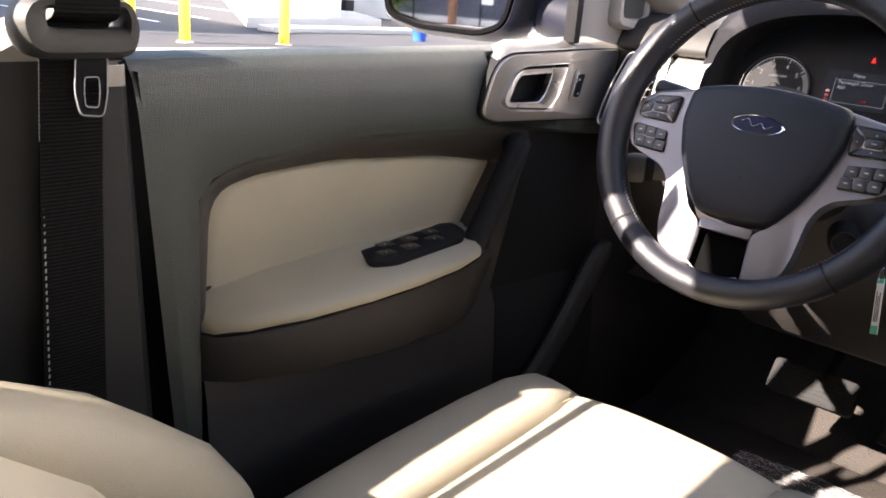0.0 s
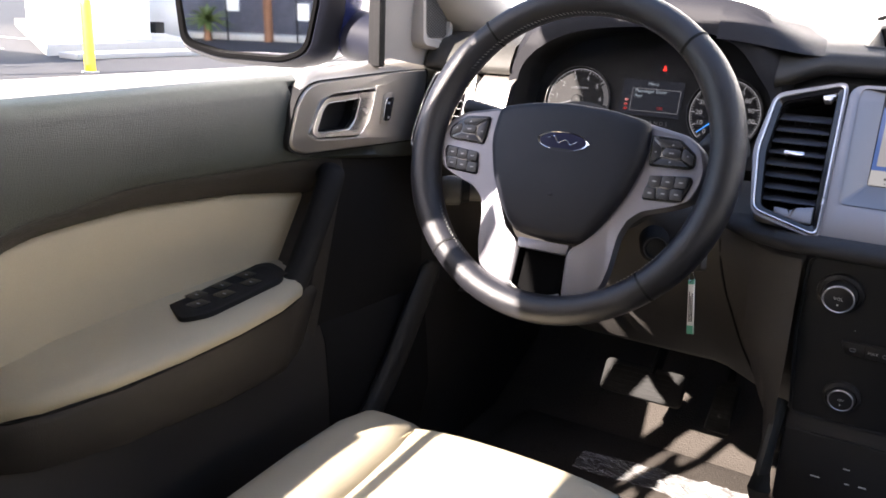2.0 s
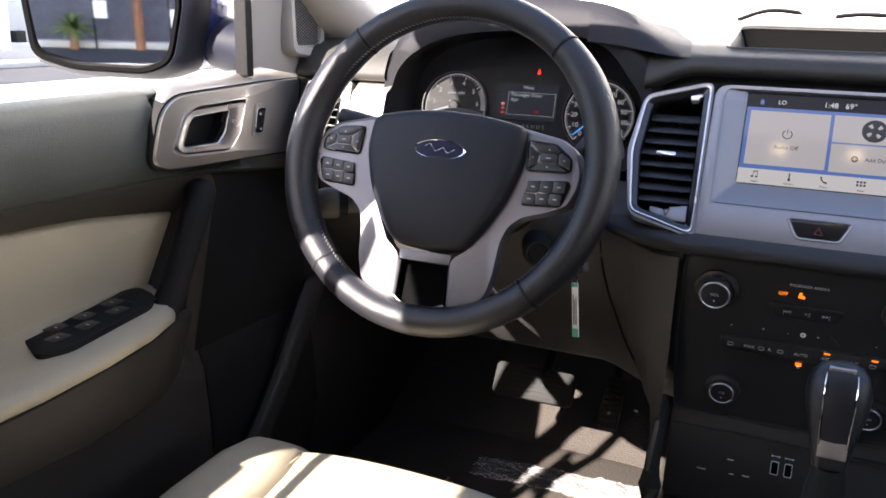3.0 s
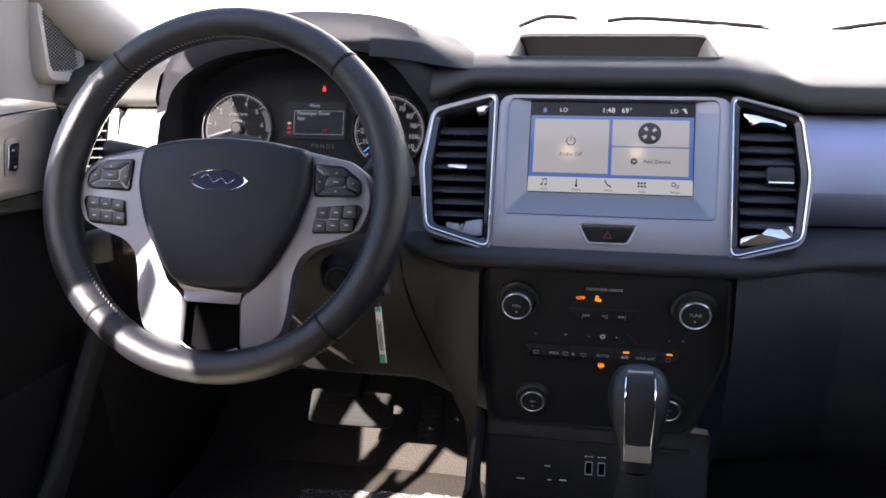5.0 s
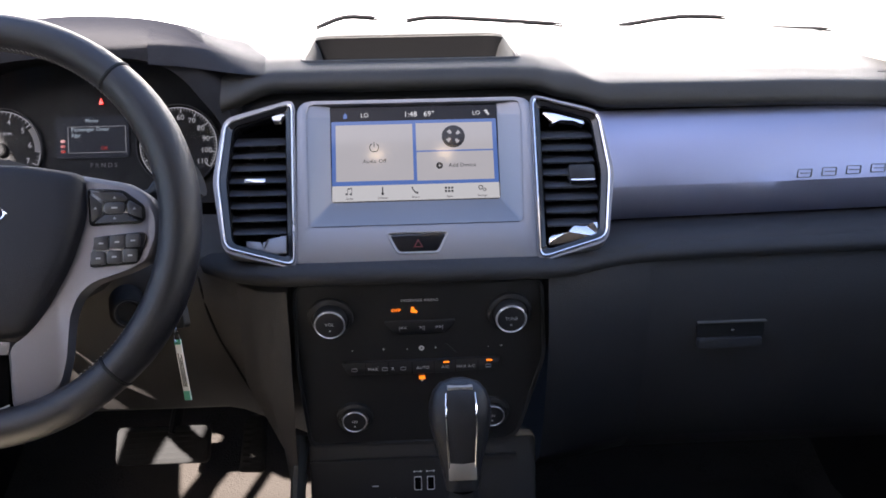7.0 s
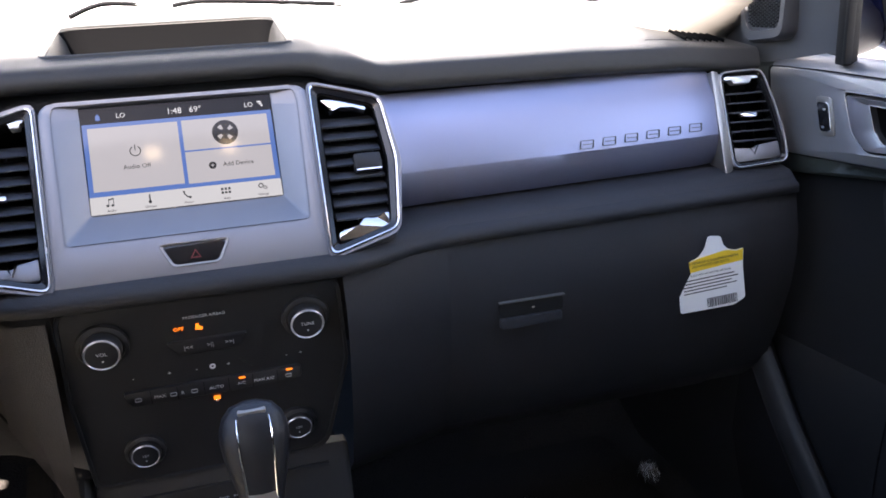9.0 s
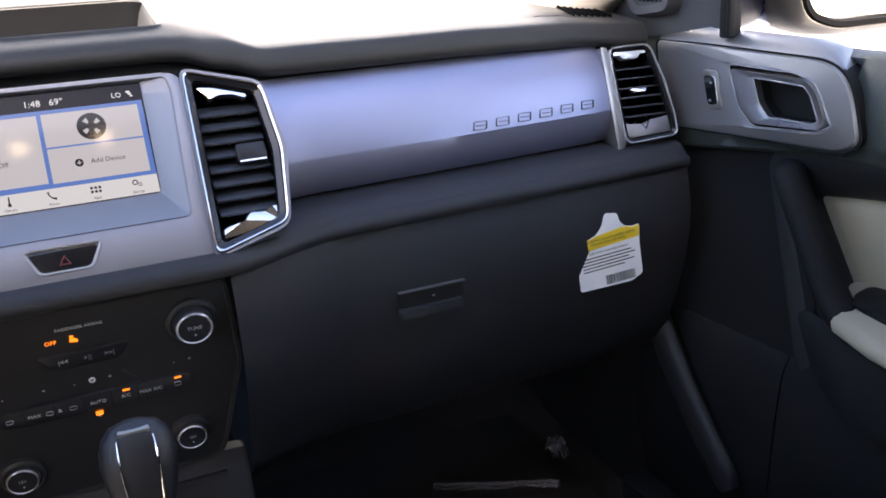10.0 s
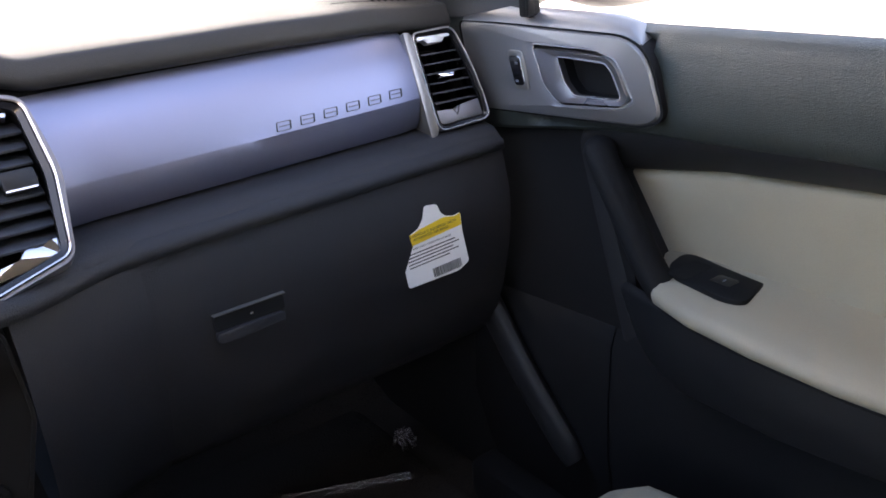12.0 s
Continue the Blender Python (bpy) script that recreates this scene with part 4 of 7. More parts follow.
    for cx, cy, r in ((0.0695, 0.0012, 0.0026), (0.0736, -0.0012, 0.0018)):
        part("gear_icon", surround(oval(cx, y + cy, r, r, 16), oval(cx, y + cy, r * 0.6, r * 0.6, 16), 0.0008, z + 0.0004, SCREEN), SCREEN_INK, t)
    part("home_icon", prism([(-0.0755, 0.0905), (-0.0715, 0.0905), (-0.0715, 0.0945), (-0.0735, 0.0968), (-0.0755, 0.0945)], 0.0, 0.0006, SCREEN), SCREEN_BLUE, t)
    for k in range(3):
        part("signal_icon", prism(oval(0.0790 + k * 0.0012, 0.0962 - k * 0.0020, 0.0022 - k * 0.0005, 0.0008, 10), 0.0, 0.0006, SCREEN), SCREEN_TEXT, t)
    # hazard switch
    hz = part("hazard_switch", surround(rounded([(-0.032, 0.029), (0.033, 0.029), (0.022, 0.006), (-0.021, 0.006)], 0.005, 4), rounded([(-0.029, 0.0272), (0.030, 0.0272), (0.0205, 0.0078), (-0.0195, 0.0078)], 0.004, 4), -0.002, 0.0035, FASCIA, 0.001), STEELY, DASH, "black hazard switch in a silver rim")
    part("button", prism(rounded([(-0.0285, 0.0268), (0.0295, 0.0268), (0.0202, 0.0082), (-0.0192, 0.0082)], 0.004, 4), -0.002, 0.0024, FASCIA, 0.001), GLOSS, hz)
    part("triangle_mark", surround([(-0.0045, 0.0125), (0.0055, 0.0125), (0.0005, 0.0215)], [(-0.0028, 0.0135), (0.0038, 0.0135), (0.0005, 0.0192)], 0.002, 0.0035, FASCIA), material("dull_red_print", (0.16, 0.02, 0.02), 0.5), hz)
    # vents either side of the screen
    ro = [(0.129, 0.180), (0.200, 0.158), (0.206, 0.090), (0.195, 0.017), (0.124, -0.004)]
    ri = [(0.137, 0.1695), (0.191, 0.1515), (0.1955, 0.090), (0.187, 0.0225), (0.132, 0.0065)]
    air_vent(ro, ri, FASCIA, 8, 0.17, "tab")
    lo = [(-x, y) for x, y in reversed(ro)]
    li = [(-x, y) for x, y in reversed(ri)]
    air_vent(lo, li, FASCIA, 8, 0.17, "bar")


def knob(x, y, r, face, socket=False):
    m = on(STACK, x, y)
    k = part("socket" if socket else "control_knob", lathe([(r * 1.45, 0.0), (r * 1.42, 0.004), (r * 1.22, 0.006), (r * 1.2, 0.0045), (r * 1.08, 0.005), (r * 1.04, 0.014 if not socket else 0.009)], m), BLACK, DASH, "round black knob with a chrome ring")
    h = 0.016 if not socket else 0.010
    part("collar", lathe([(r * 1.05, h - 0.010), (r * 1.05, h - 0.002), (r * 1.0, h - 0.0008), (r * 0.97, h - 0.001)], m), BLACK, k)
    part("chrome_ring", lathe([(r * 1.0, h - 0.002), (r * 0.99, h + 0.0002), (r * 0.945, h + 0.0008), (r * 0.90, h - 0.0002)], m), RING, k)
    part("face", lathe([(r * 0.89, h - 0.002), (r * 0.87, h + 0.0002), (r * 0.5, h + 0.0006), (0.0005, h + 0.0007)], m), BUTTON, k)
    words(face, r * 0.31, on(m, 0, r * 0.06, h + 0.0009), PRINT, k, depth=0.00008)
    part("mark", prism(oval(0, -r * 0.40, r * 0.06, r * 0.06, 12), h, h + 0.0009, m), PRINT, k)
    return k


def control_stack():
    # dark pad under the silver surround, then the control panel
    def row(x):
        k = max(0, abs(x) - 0.13) / 0.1
        d = 0.062 * k * k
        if x > 0:
            d = 0.048 * (1 - math.exp(-d / 0.030))
        return [(x, y + d, z + (0.018 * (x - 0.2) if x > 0.2 else 0)) for x, y, z in roll(x)]
    def roll(x):
        return [(x, 1.100, 1.240), (x, 1.082, 1.236), (x, 1.066, 1.228), (x, 1.066, 1.218), (x, 1.078, 1.2135), (x, 1.10, 1.213)]
    bm = loft(bmesh.new(), [[Vector(p) for p in row(x)] for x in (-0.265, -0.25, -0.235, -0.215, -0.19, -0.16, -0.13, 0.0, 0.13, 0.15, 0.17, 0.19, 0.21, 0.235, 0.27, 0.32, 0.40, 0.50, 0.60, 0.65, 0.68)], False)
    part("lower_roll", bm, LOWDASH, DASH, smooth=70)
    out = rounded([(-0.124, 0.003), (0.124, 0.002), (0.130, -0.09), (0.103, -0.20), (-0.123, -0.20), (-0.129, -0.09)], [0.012, 0.012, 0.01, 0.02, 0.01, 0.01], 4)
    big = [p * 1.03 + Vector((0, 0.002)) for p in out]
    part("stack_surround", surround(big, out, -0.03, 0.003, STACK, 0.002), BLACK, DASH)
    part("control_panel", prism(out, -0.03, 0.0, STACK), BLACK, DASH, "black control panel of radio and climate")
    knob(-0.092, -0.0345, 0.0162, "VOL")
    knob(0.0935, -0.0345, 0.0162, "TUNE")
    knob(-0.074, -0.164, 0.0138, "12V", True)
    knob(0.077, -0.163, 0.0138, "12V", True)
    words("PASSENGER AIRBAG", 0.0043, on(STACK, 0.0, -0.0175, 0.0006), PRINT, DASH)
    words("OFF", 0.0055, on(STACK, -0.0245, -0.029, 0.0006), AMBER, DASH, "airbag_light")
    part("airbag_light", prism([(-0.0095, -0.0315), (-0.003, -0.0325), (-0.0025, -0.030), (-0.0062, -0.0275), (-0.0055, -0.0255), (-0.0085, -0.0252)], 0, 0.0008, STACK), AMBER, DASH, "amber airbag light")
    mp = part("media_keys", prism(rounded([(-0.037, -0.0415), (0.037, -0.0410), (0.036, -0.0435), (0.027, -0.0565), (-0.026, -0.0570), (-0.036, -0.0445)], 0.002, 3), 0, 0.003, STACK, 0.001), BUTTON, DASH)
    for x, s in ((-0.018, "|<<"), (0.002, ">||"), (0.020, ">>|")):
        words(s, 0.006, on(STACK, x, -0.0490, 0.0032), PRINT, mp)
    for x, s in ((-0.014, "-"), (0.016, "+"), (0.072, "-"), (0.086, "+"), (-0.072, "-"), (-0.039, "+")):
        words(s, 0.006, on(STACK, x, -0.0765, 0.0006), PRINT, DASH, "key_mark")
    part("fan_mark", surround(oval(0.001, -0.0765, 0.003, 0.003, 12), oval(0.001, -0.0765, 0.0012, 0.0012, 12), 0, 0.0008, STACK), PRINT, DASH)
    part("slant_groove", prism([(0.026, -0.072), (0.0285, -0.072), (0.0385, -0.0835), (0.036, -0.0835)], 0, 0.0008, STACK), BUTTON, DASH)
    bar = part("climate_keys", prism(rounded([(-0.084, -0.0905), (0.085, -0.0895), (0.085, -0.104), (0.02, -0.107), (-0.078, -0.107)], 0.004, 3), 0, 0.0035, STACK, 0.001), BUTTON, DASH, "row of black climate keys")
    for x, s, w in ((-0.047, "MAX", 0), (-0.026, "R", 0), (0.002, "AUTO", 0), (0.026, "A/C", 0), (0.048, "MAX A/C", 0)):
        words(s, 0.0050, on(STACK, x - (0.004 if s in ("MAX", "R") else 0), -0.0995, 0.0037), PRINT, bar)
    for x in (-0.071, -0.0385, -0.019, 0.072):
        part("key_icon", surround(rounded(rect(x - 0.0032, -0.1015, x + 0.0032, -0.0973), 0.0015, 2), rounded(rect(x - 0.0026, -0.1009, x + 0.0026, -0.0979), 0.001, 2), 0.003, 0.0045, STACK), ICON, bar)
    for x in (-0.059, -0.0345, -0.0095, 0.014, 0.037, 0.061):
        part("key_gap", prism(rect(x - 0.0003, -0.1065, x + 0.0003, -0.091), 0.003, 0.0038, STACK), DEEP, bar)
    for x, y in ((0.027, -0.0928), (0.073, -0.0922), (0.001, -0.1130)):
        part("amber_light", prism(rounded(rect(x - 0.0032, y - 0.0008, x + 0.0032, y + 0.0008), 0.0006, 2), 0.0, 0.0044, STACK), AMBER, DASH)
    part("key_mark", prism(oval(0.001, -0.1175, 0.0015, 0.0015, 12), 0, 0.0008, STACK), PRINT, DASH)
    # tray with the usb ports below
    low = plane(0, 1.118, 0.996, 8)
    part("lower_panel", prism(rounded(rect(-0.128, -0.094, 0.128, 0.019), 0.006, 3), -0.02, 0.0, low, 0.002), BLACK, DASH)
    part("tray_edge", prism(rounded(rect(-0.126, -0.004, 0.105, -0.0005), 0.001, 2), 0, 0.006, low, 0.001), BLACK, DASH)
    for x in (-0.0068, 0.0078):
        u = part("usb_port", surround(rounded(rect(x - 0.0043, -0.0405, x + 0.0043, -0.0245), 0.0012, 2), rounded(rect(x - 0.0036, -0.0398, x + 0.0036, -0.0252), 0.001, 2), 0.0, 0.0012, low), PRINT, DASH, "usb port with a pale outline")
        part("socket", prism(rect(x - 0.0036, -0.0398, x + 0.0036, -0.0252), 0, 0.0005, low), VOID, u)
        part("mark", prism(rect(x - 0.004, -0.0187, x + 0.004, -0.0181), 0, 0.0006, low), PRINT, u)
        part("mark", prism(oval(x - 0.004, -0.0184, 0.0010, 0.0010, 10), 0, 0.0007, low), PRINT, u)
        part("mark", prism([(x + 0.003, -0.0196), (x + 0.0052, -0.0184), (x + 0.003, -0.0172)], 0, 0.0007, low), PRINT, u)
    for x, y, w in ((-0.086, -0.052, 0.010), (-0.055, -0.034, 0.007), (-0.052, -0.051, 0.005), (-0.036, -0.050, 0.008)):
        part("printed_mark", prism(rect(x - w / 2, y - 0.0006, x + w / 2, y + 0.0006), 0, 0.0005, low), PRINT, DASH)


def passenger_side():
    # silver panel with raised letter shapes, black lower dash and glove box
    prof = [(1.214, 1.368), (1.196, 1.360), (1.176, 1.335), (1.164, 1.305), (1.1603, 1.2915), (1.1601, 1.2885), (1.1622, 1.276), (1.1668, 1.262), (1.176, 1.250), (1.20, 1.247)]
    def rows(xs):
        out = []
        for x in xs:
            k = max(0.0, (x - 0.58) / 0.03)
            out.append([Vector((x, y + 0.006 * k - 0.004 * max(0, 0.24 - x) / 0.03, z + (0.004 if z > 1.29 else 0.018) * (x - 0.2))) for y, z in prof])
        return out
    xs = [0.205 + 0.405 * i / 24 for i in range(25)]
    part("silver_panel", loft(bmesh.new(), rows(xs), False), PANELSILVER, DASH, "wide satin silver trim panel", 35)
    # badge of plain raised strokes in place of letters
    for i in range(6):
        m = plane(0.4225 + i * 0.0278, 1.1616 + i * 0.00032, 1.3000 + i * 0.0012, 20)
        part("raised_badge_stroke", surround(rounded([(0.0, -0.0048), (0.0165, -0.0048), (0.0185, 0.0048), (0.002, 0.0048)], 0.0015, 2), rounded([(0.0009, -0.0041), (0.0157, -0.0041), (0.0174, 0.0041), (0.0027, 0.0041)], 0.0011, 2), -0.004, 0.0007, m), GREYTRIM, DASH)
        part("raised_badge_stroke", prism([(0.004, -0.0004), (0.0155, -0.0004), (0.0156, 0.0004), (0.0042, 0.0004)], -0.004, 0.0006, m), GREYTRIM, DASH)
    # end vents and their silver shoulders
    for s in (-1, 1):
        e = plane(s * 0.613, 1.152, 1.258, 21, 6 * -s)
        o = [(-0.002 * s, 0.1115), (0.053 * s, 0.113), (0.065 * s, 0.068), (0.0715 * s, 0.024), (0.071 * s, 0.000), (0.001 * s, -0.004)]
        i = [(0.0035 * s, 0.1060), (0.049 * s, 0.1075), (0.0595 * s, 0.067), (0.0655 * s, 0.025), (0.0655 * s, 0.0045), (0.0065 * s, 0.0015)]
        if s < 0:
            o, i = o[::-1], i[::-1]
        air_vent(o, i, e, 6, 0.22, "bar", 0.0012, 12)
        part("vent_shoulder", prism(rounded([(-0.011 * s, 0.115), (-0.002 * s, 0.113), (0.001 * s, -0.006), (-0.010 * s, -0.012)][::s], 0.004, 3), -0.03, 0.004, e, 0.002), STEELY, DASH)
    # panel between the left vent and the instruments
    prof2 = [(1.215, 1.366), (1.19, 1.352), (1.17, 1.31), (1.162, 1.27), (1.165, 1.245)]
    part("silver_panel", loft(bmesh.new(), [[Vector((x, y, z)) for y, z in prof2] for x in (-0.605, -0.585, -0.565, -0.552)], False), STEELY, DASH)
    # lower dash, right
    prof3 = [(1.23, 1.248), (1.155, 1.244), (1.134, 1.239), (1.124, 1.230), (1.118, 1.21), (1.112, 1.18), (1.112, 1.15), (1.118, 1.11), (1.135, 1.05), (1.16, 0.99), (1.20, 0.955), (1.30, 0.94), (1.55, 0.95)]
    def low(x):
        k = max(0.0, (0.26 - x) / 0.13)
        return [Vector((x, y - 0.045 * k * (1 if 0.95 < z < 1.243 else 0.4), z + (0.018 * (x - 0.2) + 0.002 if z > 1.225 else 0))) for y, z in prof3]
    part("lower_dash", loft(bmesh.new(), [low(0.132 + 0.55 * i / 22) for i in range(23)], False), LOWDASH, DASH, "dark lower dash above the footwell", 60)
    # glove box lid with its latch
    gb = part("glove_box_lid", loft(bmesh.new(), [[Vector((x, y - 0.004, z)) for y, z in prof3[4:11]] for x in [0.245 + 0.37 * i / 12 for i in range(13)]], False), LOWDASH, DASH, "closed glove box lid")
    lm = plane(0.337, 1.106, 1.139, 2)
    part("latch", prism(rounded(rect(-0.036, -0.019, 0.036, -0.007), 0.004, 3), -0.002, 0.005, lm, 0.002), LOWDASH, gb, "dark grey pull latch")
    # black plate paints the shade of the finger recess above the latch
    part("latch_shade_plate", prism(rounded(rect(-0.036, -0.0065, 0.038, 0.0095), 0.004, 3), -0.002, 0.0012, lm), DEEP, gb)
    part("latch_lip", prism(rounded(rect(-0.036, 0.0100, 0.040, 0.0114), 0.0006, 2), -0.002, 0.004, lm), GREYTRIM, gb)
    part("keyhole", prism(oval(0.002, 0.002, 0.002, 0.0012, 10), 0, 0.004, lm), CHROME, gb)


def driver_side():
    # knee panel, steering column shroud, stalks, ignition
    prof = [(1.22, 1.26), (1.17, 1.252), (1.145, 1.24), (1.132, 1.22), (1.132, 1.185), (1.155, 1.13), (1.20, 1.065), (1.265, 0.998), (1.285, 0.986), (1.31, 0.99), (1.50, 1.06)]
    def col(x):
        k = max(0.0, (x + 0.24) / 0.11)
        # left end is set back so that the door keeps it in shade
        back = 0.11 * lerp_table([(-0.70, 1.0), (-0.53, 1.0), (-0.50, 0.7), (-0.46, 0.0), (0.0, 0.0)], x)[0]
        return [Vector((x, y + back * (1 if z < 1.245 and y < 1.3 else 0) - 0.052 * k * (1 if z < 1.245 else 0.5), z - 0.022 * k * (1 if z < 1.1 else 0))) for y, z in prof]
    part("knee_panel", loft(bmesh.new(), [col(-0.69 + 0.56 * i / 28) for i in range(29)], False), KNEE, DASH, "charcoal knee panel below the wheel", 60)
    line = []
    for x, z in ((-0.236, 1.225), (-0.232, 1.20), (-0.228, 1.17), (-0.222, 1.14), (-0.214, 1.11), (-0.206, 1.08), (-0.197, 1.05), (-0.186, 1.01)):
        pts = col(x)
        for a, b in zip(pts, pts[1:]):
            if a.z >= z >= b.z:
                line.append(a.lerp(b, (a.z - z) / (a.z - b.z)) + Vector((0, -0.0006, 0)))
    part("seam", sweep(curve_pts(line, 3), 0.0016, segs=6), DEEP, DASH)
    part("side_cheek", loft(bmesh.new(), [[Vector((-0.133, 1.07, 1.21)), Vector((-0.134, 1.075, 1.10)), Vector((-0.138, 1.095, 1.02)), Vector((-0.138, 1.10, 0.90))], [Vector((-0.16, 1.075, 1.21)), Vector((-0.160, 1.082, 1.10)), Vector((-0.152, 1.10, 1.02)), Vector((-0.146, 1.13, 0.90))], [Vector((-0.19, 1.105, 1.21)), Vector((-0.188, 1.105, 1.10)), Vector((-0.164, 1.13, 1.02)), Vector((-0.150, 1.25, 0.90))]], False), KNEE, DASH, smooth=70)
    part("column_shroud", sweep([(-0.385, 1.02, 1.285), (-0.398, 1.06, 1.268), (-0.402, 1.12, 1.245), (-0.402, 1.26, 1.205)], [0.055, 0.080, 0.092, 0.098], [0.040, 0.050, 0.056, 0.062], 24), BLACK, DASH)
    base, tip = Vector((-0.430, 1.072, 1.2385)), Vector((-0.545, 0.991, 1.2395))
    def along(*f):
        return [base.lerp(tip, q) for q in f]
    # grey puts the sun on this black stalk into its colour
    st = part("indicator_stalk", sweep(along(0, 0.3, 0.55, 0.76), [0.010, 0.0115, 0.0125, 0.0125], segs=18), GREYTRIM, DASH, "indicator stalk in a sunlit grey tone, with a rotary end")
    for f in (0.42, 0.50, 0.58):
        part("rib", sweep(along(f, f + 0.012), 0.0128, segs=18), DEEP, st)
    part("groove", sweep(along(0.72, 0.79), 0.0150, segs=20), DEEP, st)
    part("stalk_end", sweep(along(0.79, 0.80, 0.83, 0.90, 0.95, 0.98, 1.0, 1.004), [0.0150, 0.0175, 0.0182, 0.0182, 0.0165, 0.0130, 0.007, 0.001], segs=22), GREYTRIM, st, "rounded rotary end in a sunlit grey tone")
    part("wiper_stalk", sweep(curve_pts([(-0.33, 1.06, 1.285), (-0.25, 1.055, 1.315), (-0.205, 1.05, 1.332)], 4), [0.008] * 5 + [0.013] * 4, [0.008] * 5 + [0.018] * 4, 14), BLACK, DASH, "wiper stalk")
    part("wiper_stalk", sweep(curve_pts([(-0.42, 1.06, 1.30), (-0.49, 1.06, 1.325), (-0.545, 1.06, 1.335)], 4), [0.008] * 4 + [0.012] * 5, [0.008] * 4 + [0.010] * 5, 14), BLACK, DASH, "dark stalk behind the wheel")
    ig = plane(-0.296, 1.085, 1.190, 0, 20)
    il = part("ignition_lock", lathe([(0.018, -0.04), (0.018, 0.0), (0.015, 0.005), (0.012, 0.005), (0.010, 0.002), (0.0005, 0.002)], ig), MATTE, DASH, "ignition lock with a pale ring")
    part("ring", surround(oval(0, 0, 0.0142, 0.0142), oval(0, 0, 0.0130, 0.0130), 0.003, 0.0058, ig), BUTTON, il)


def dashboard():
    dash_pad()
    cluster_hood()
    instruments()
    centre_fascia()
    control_stack()
    passenger_side()
    driver_side()


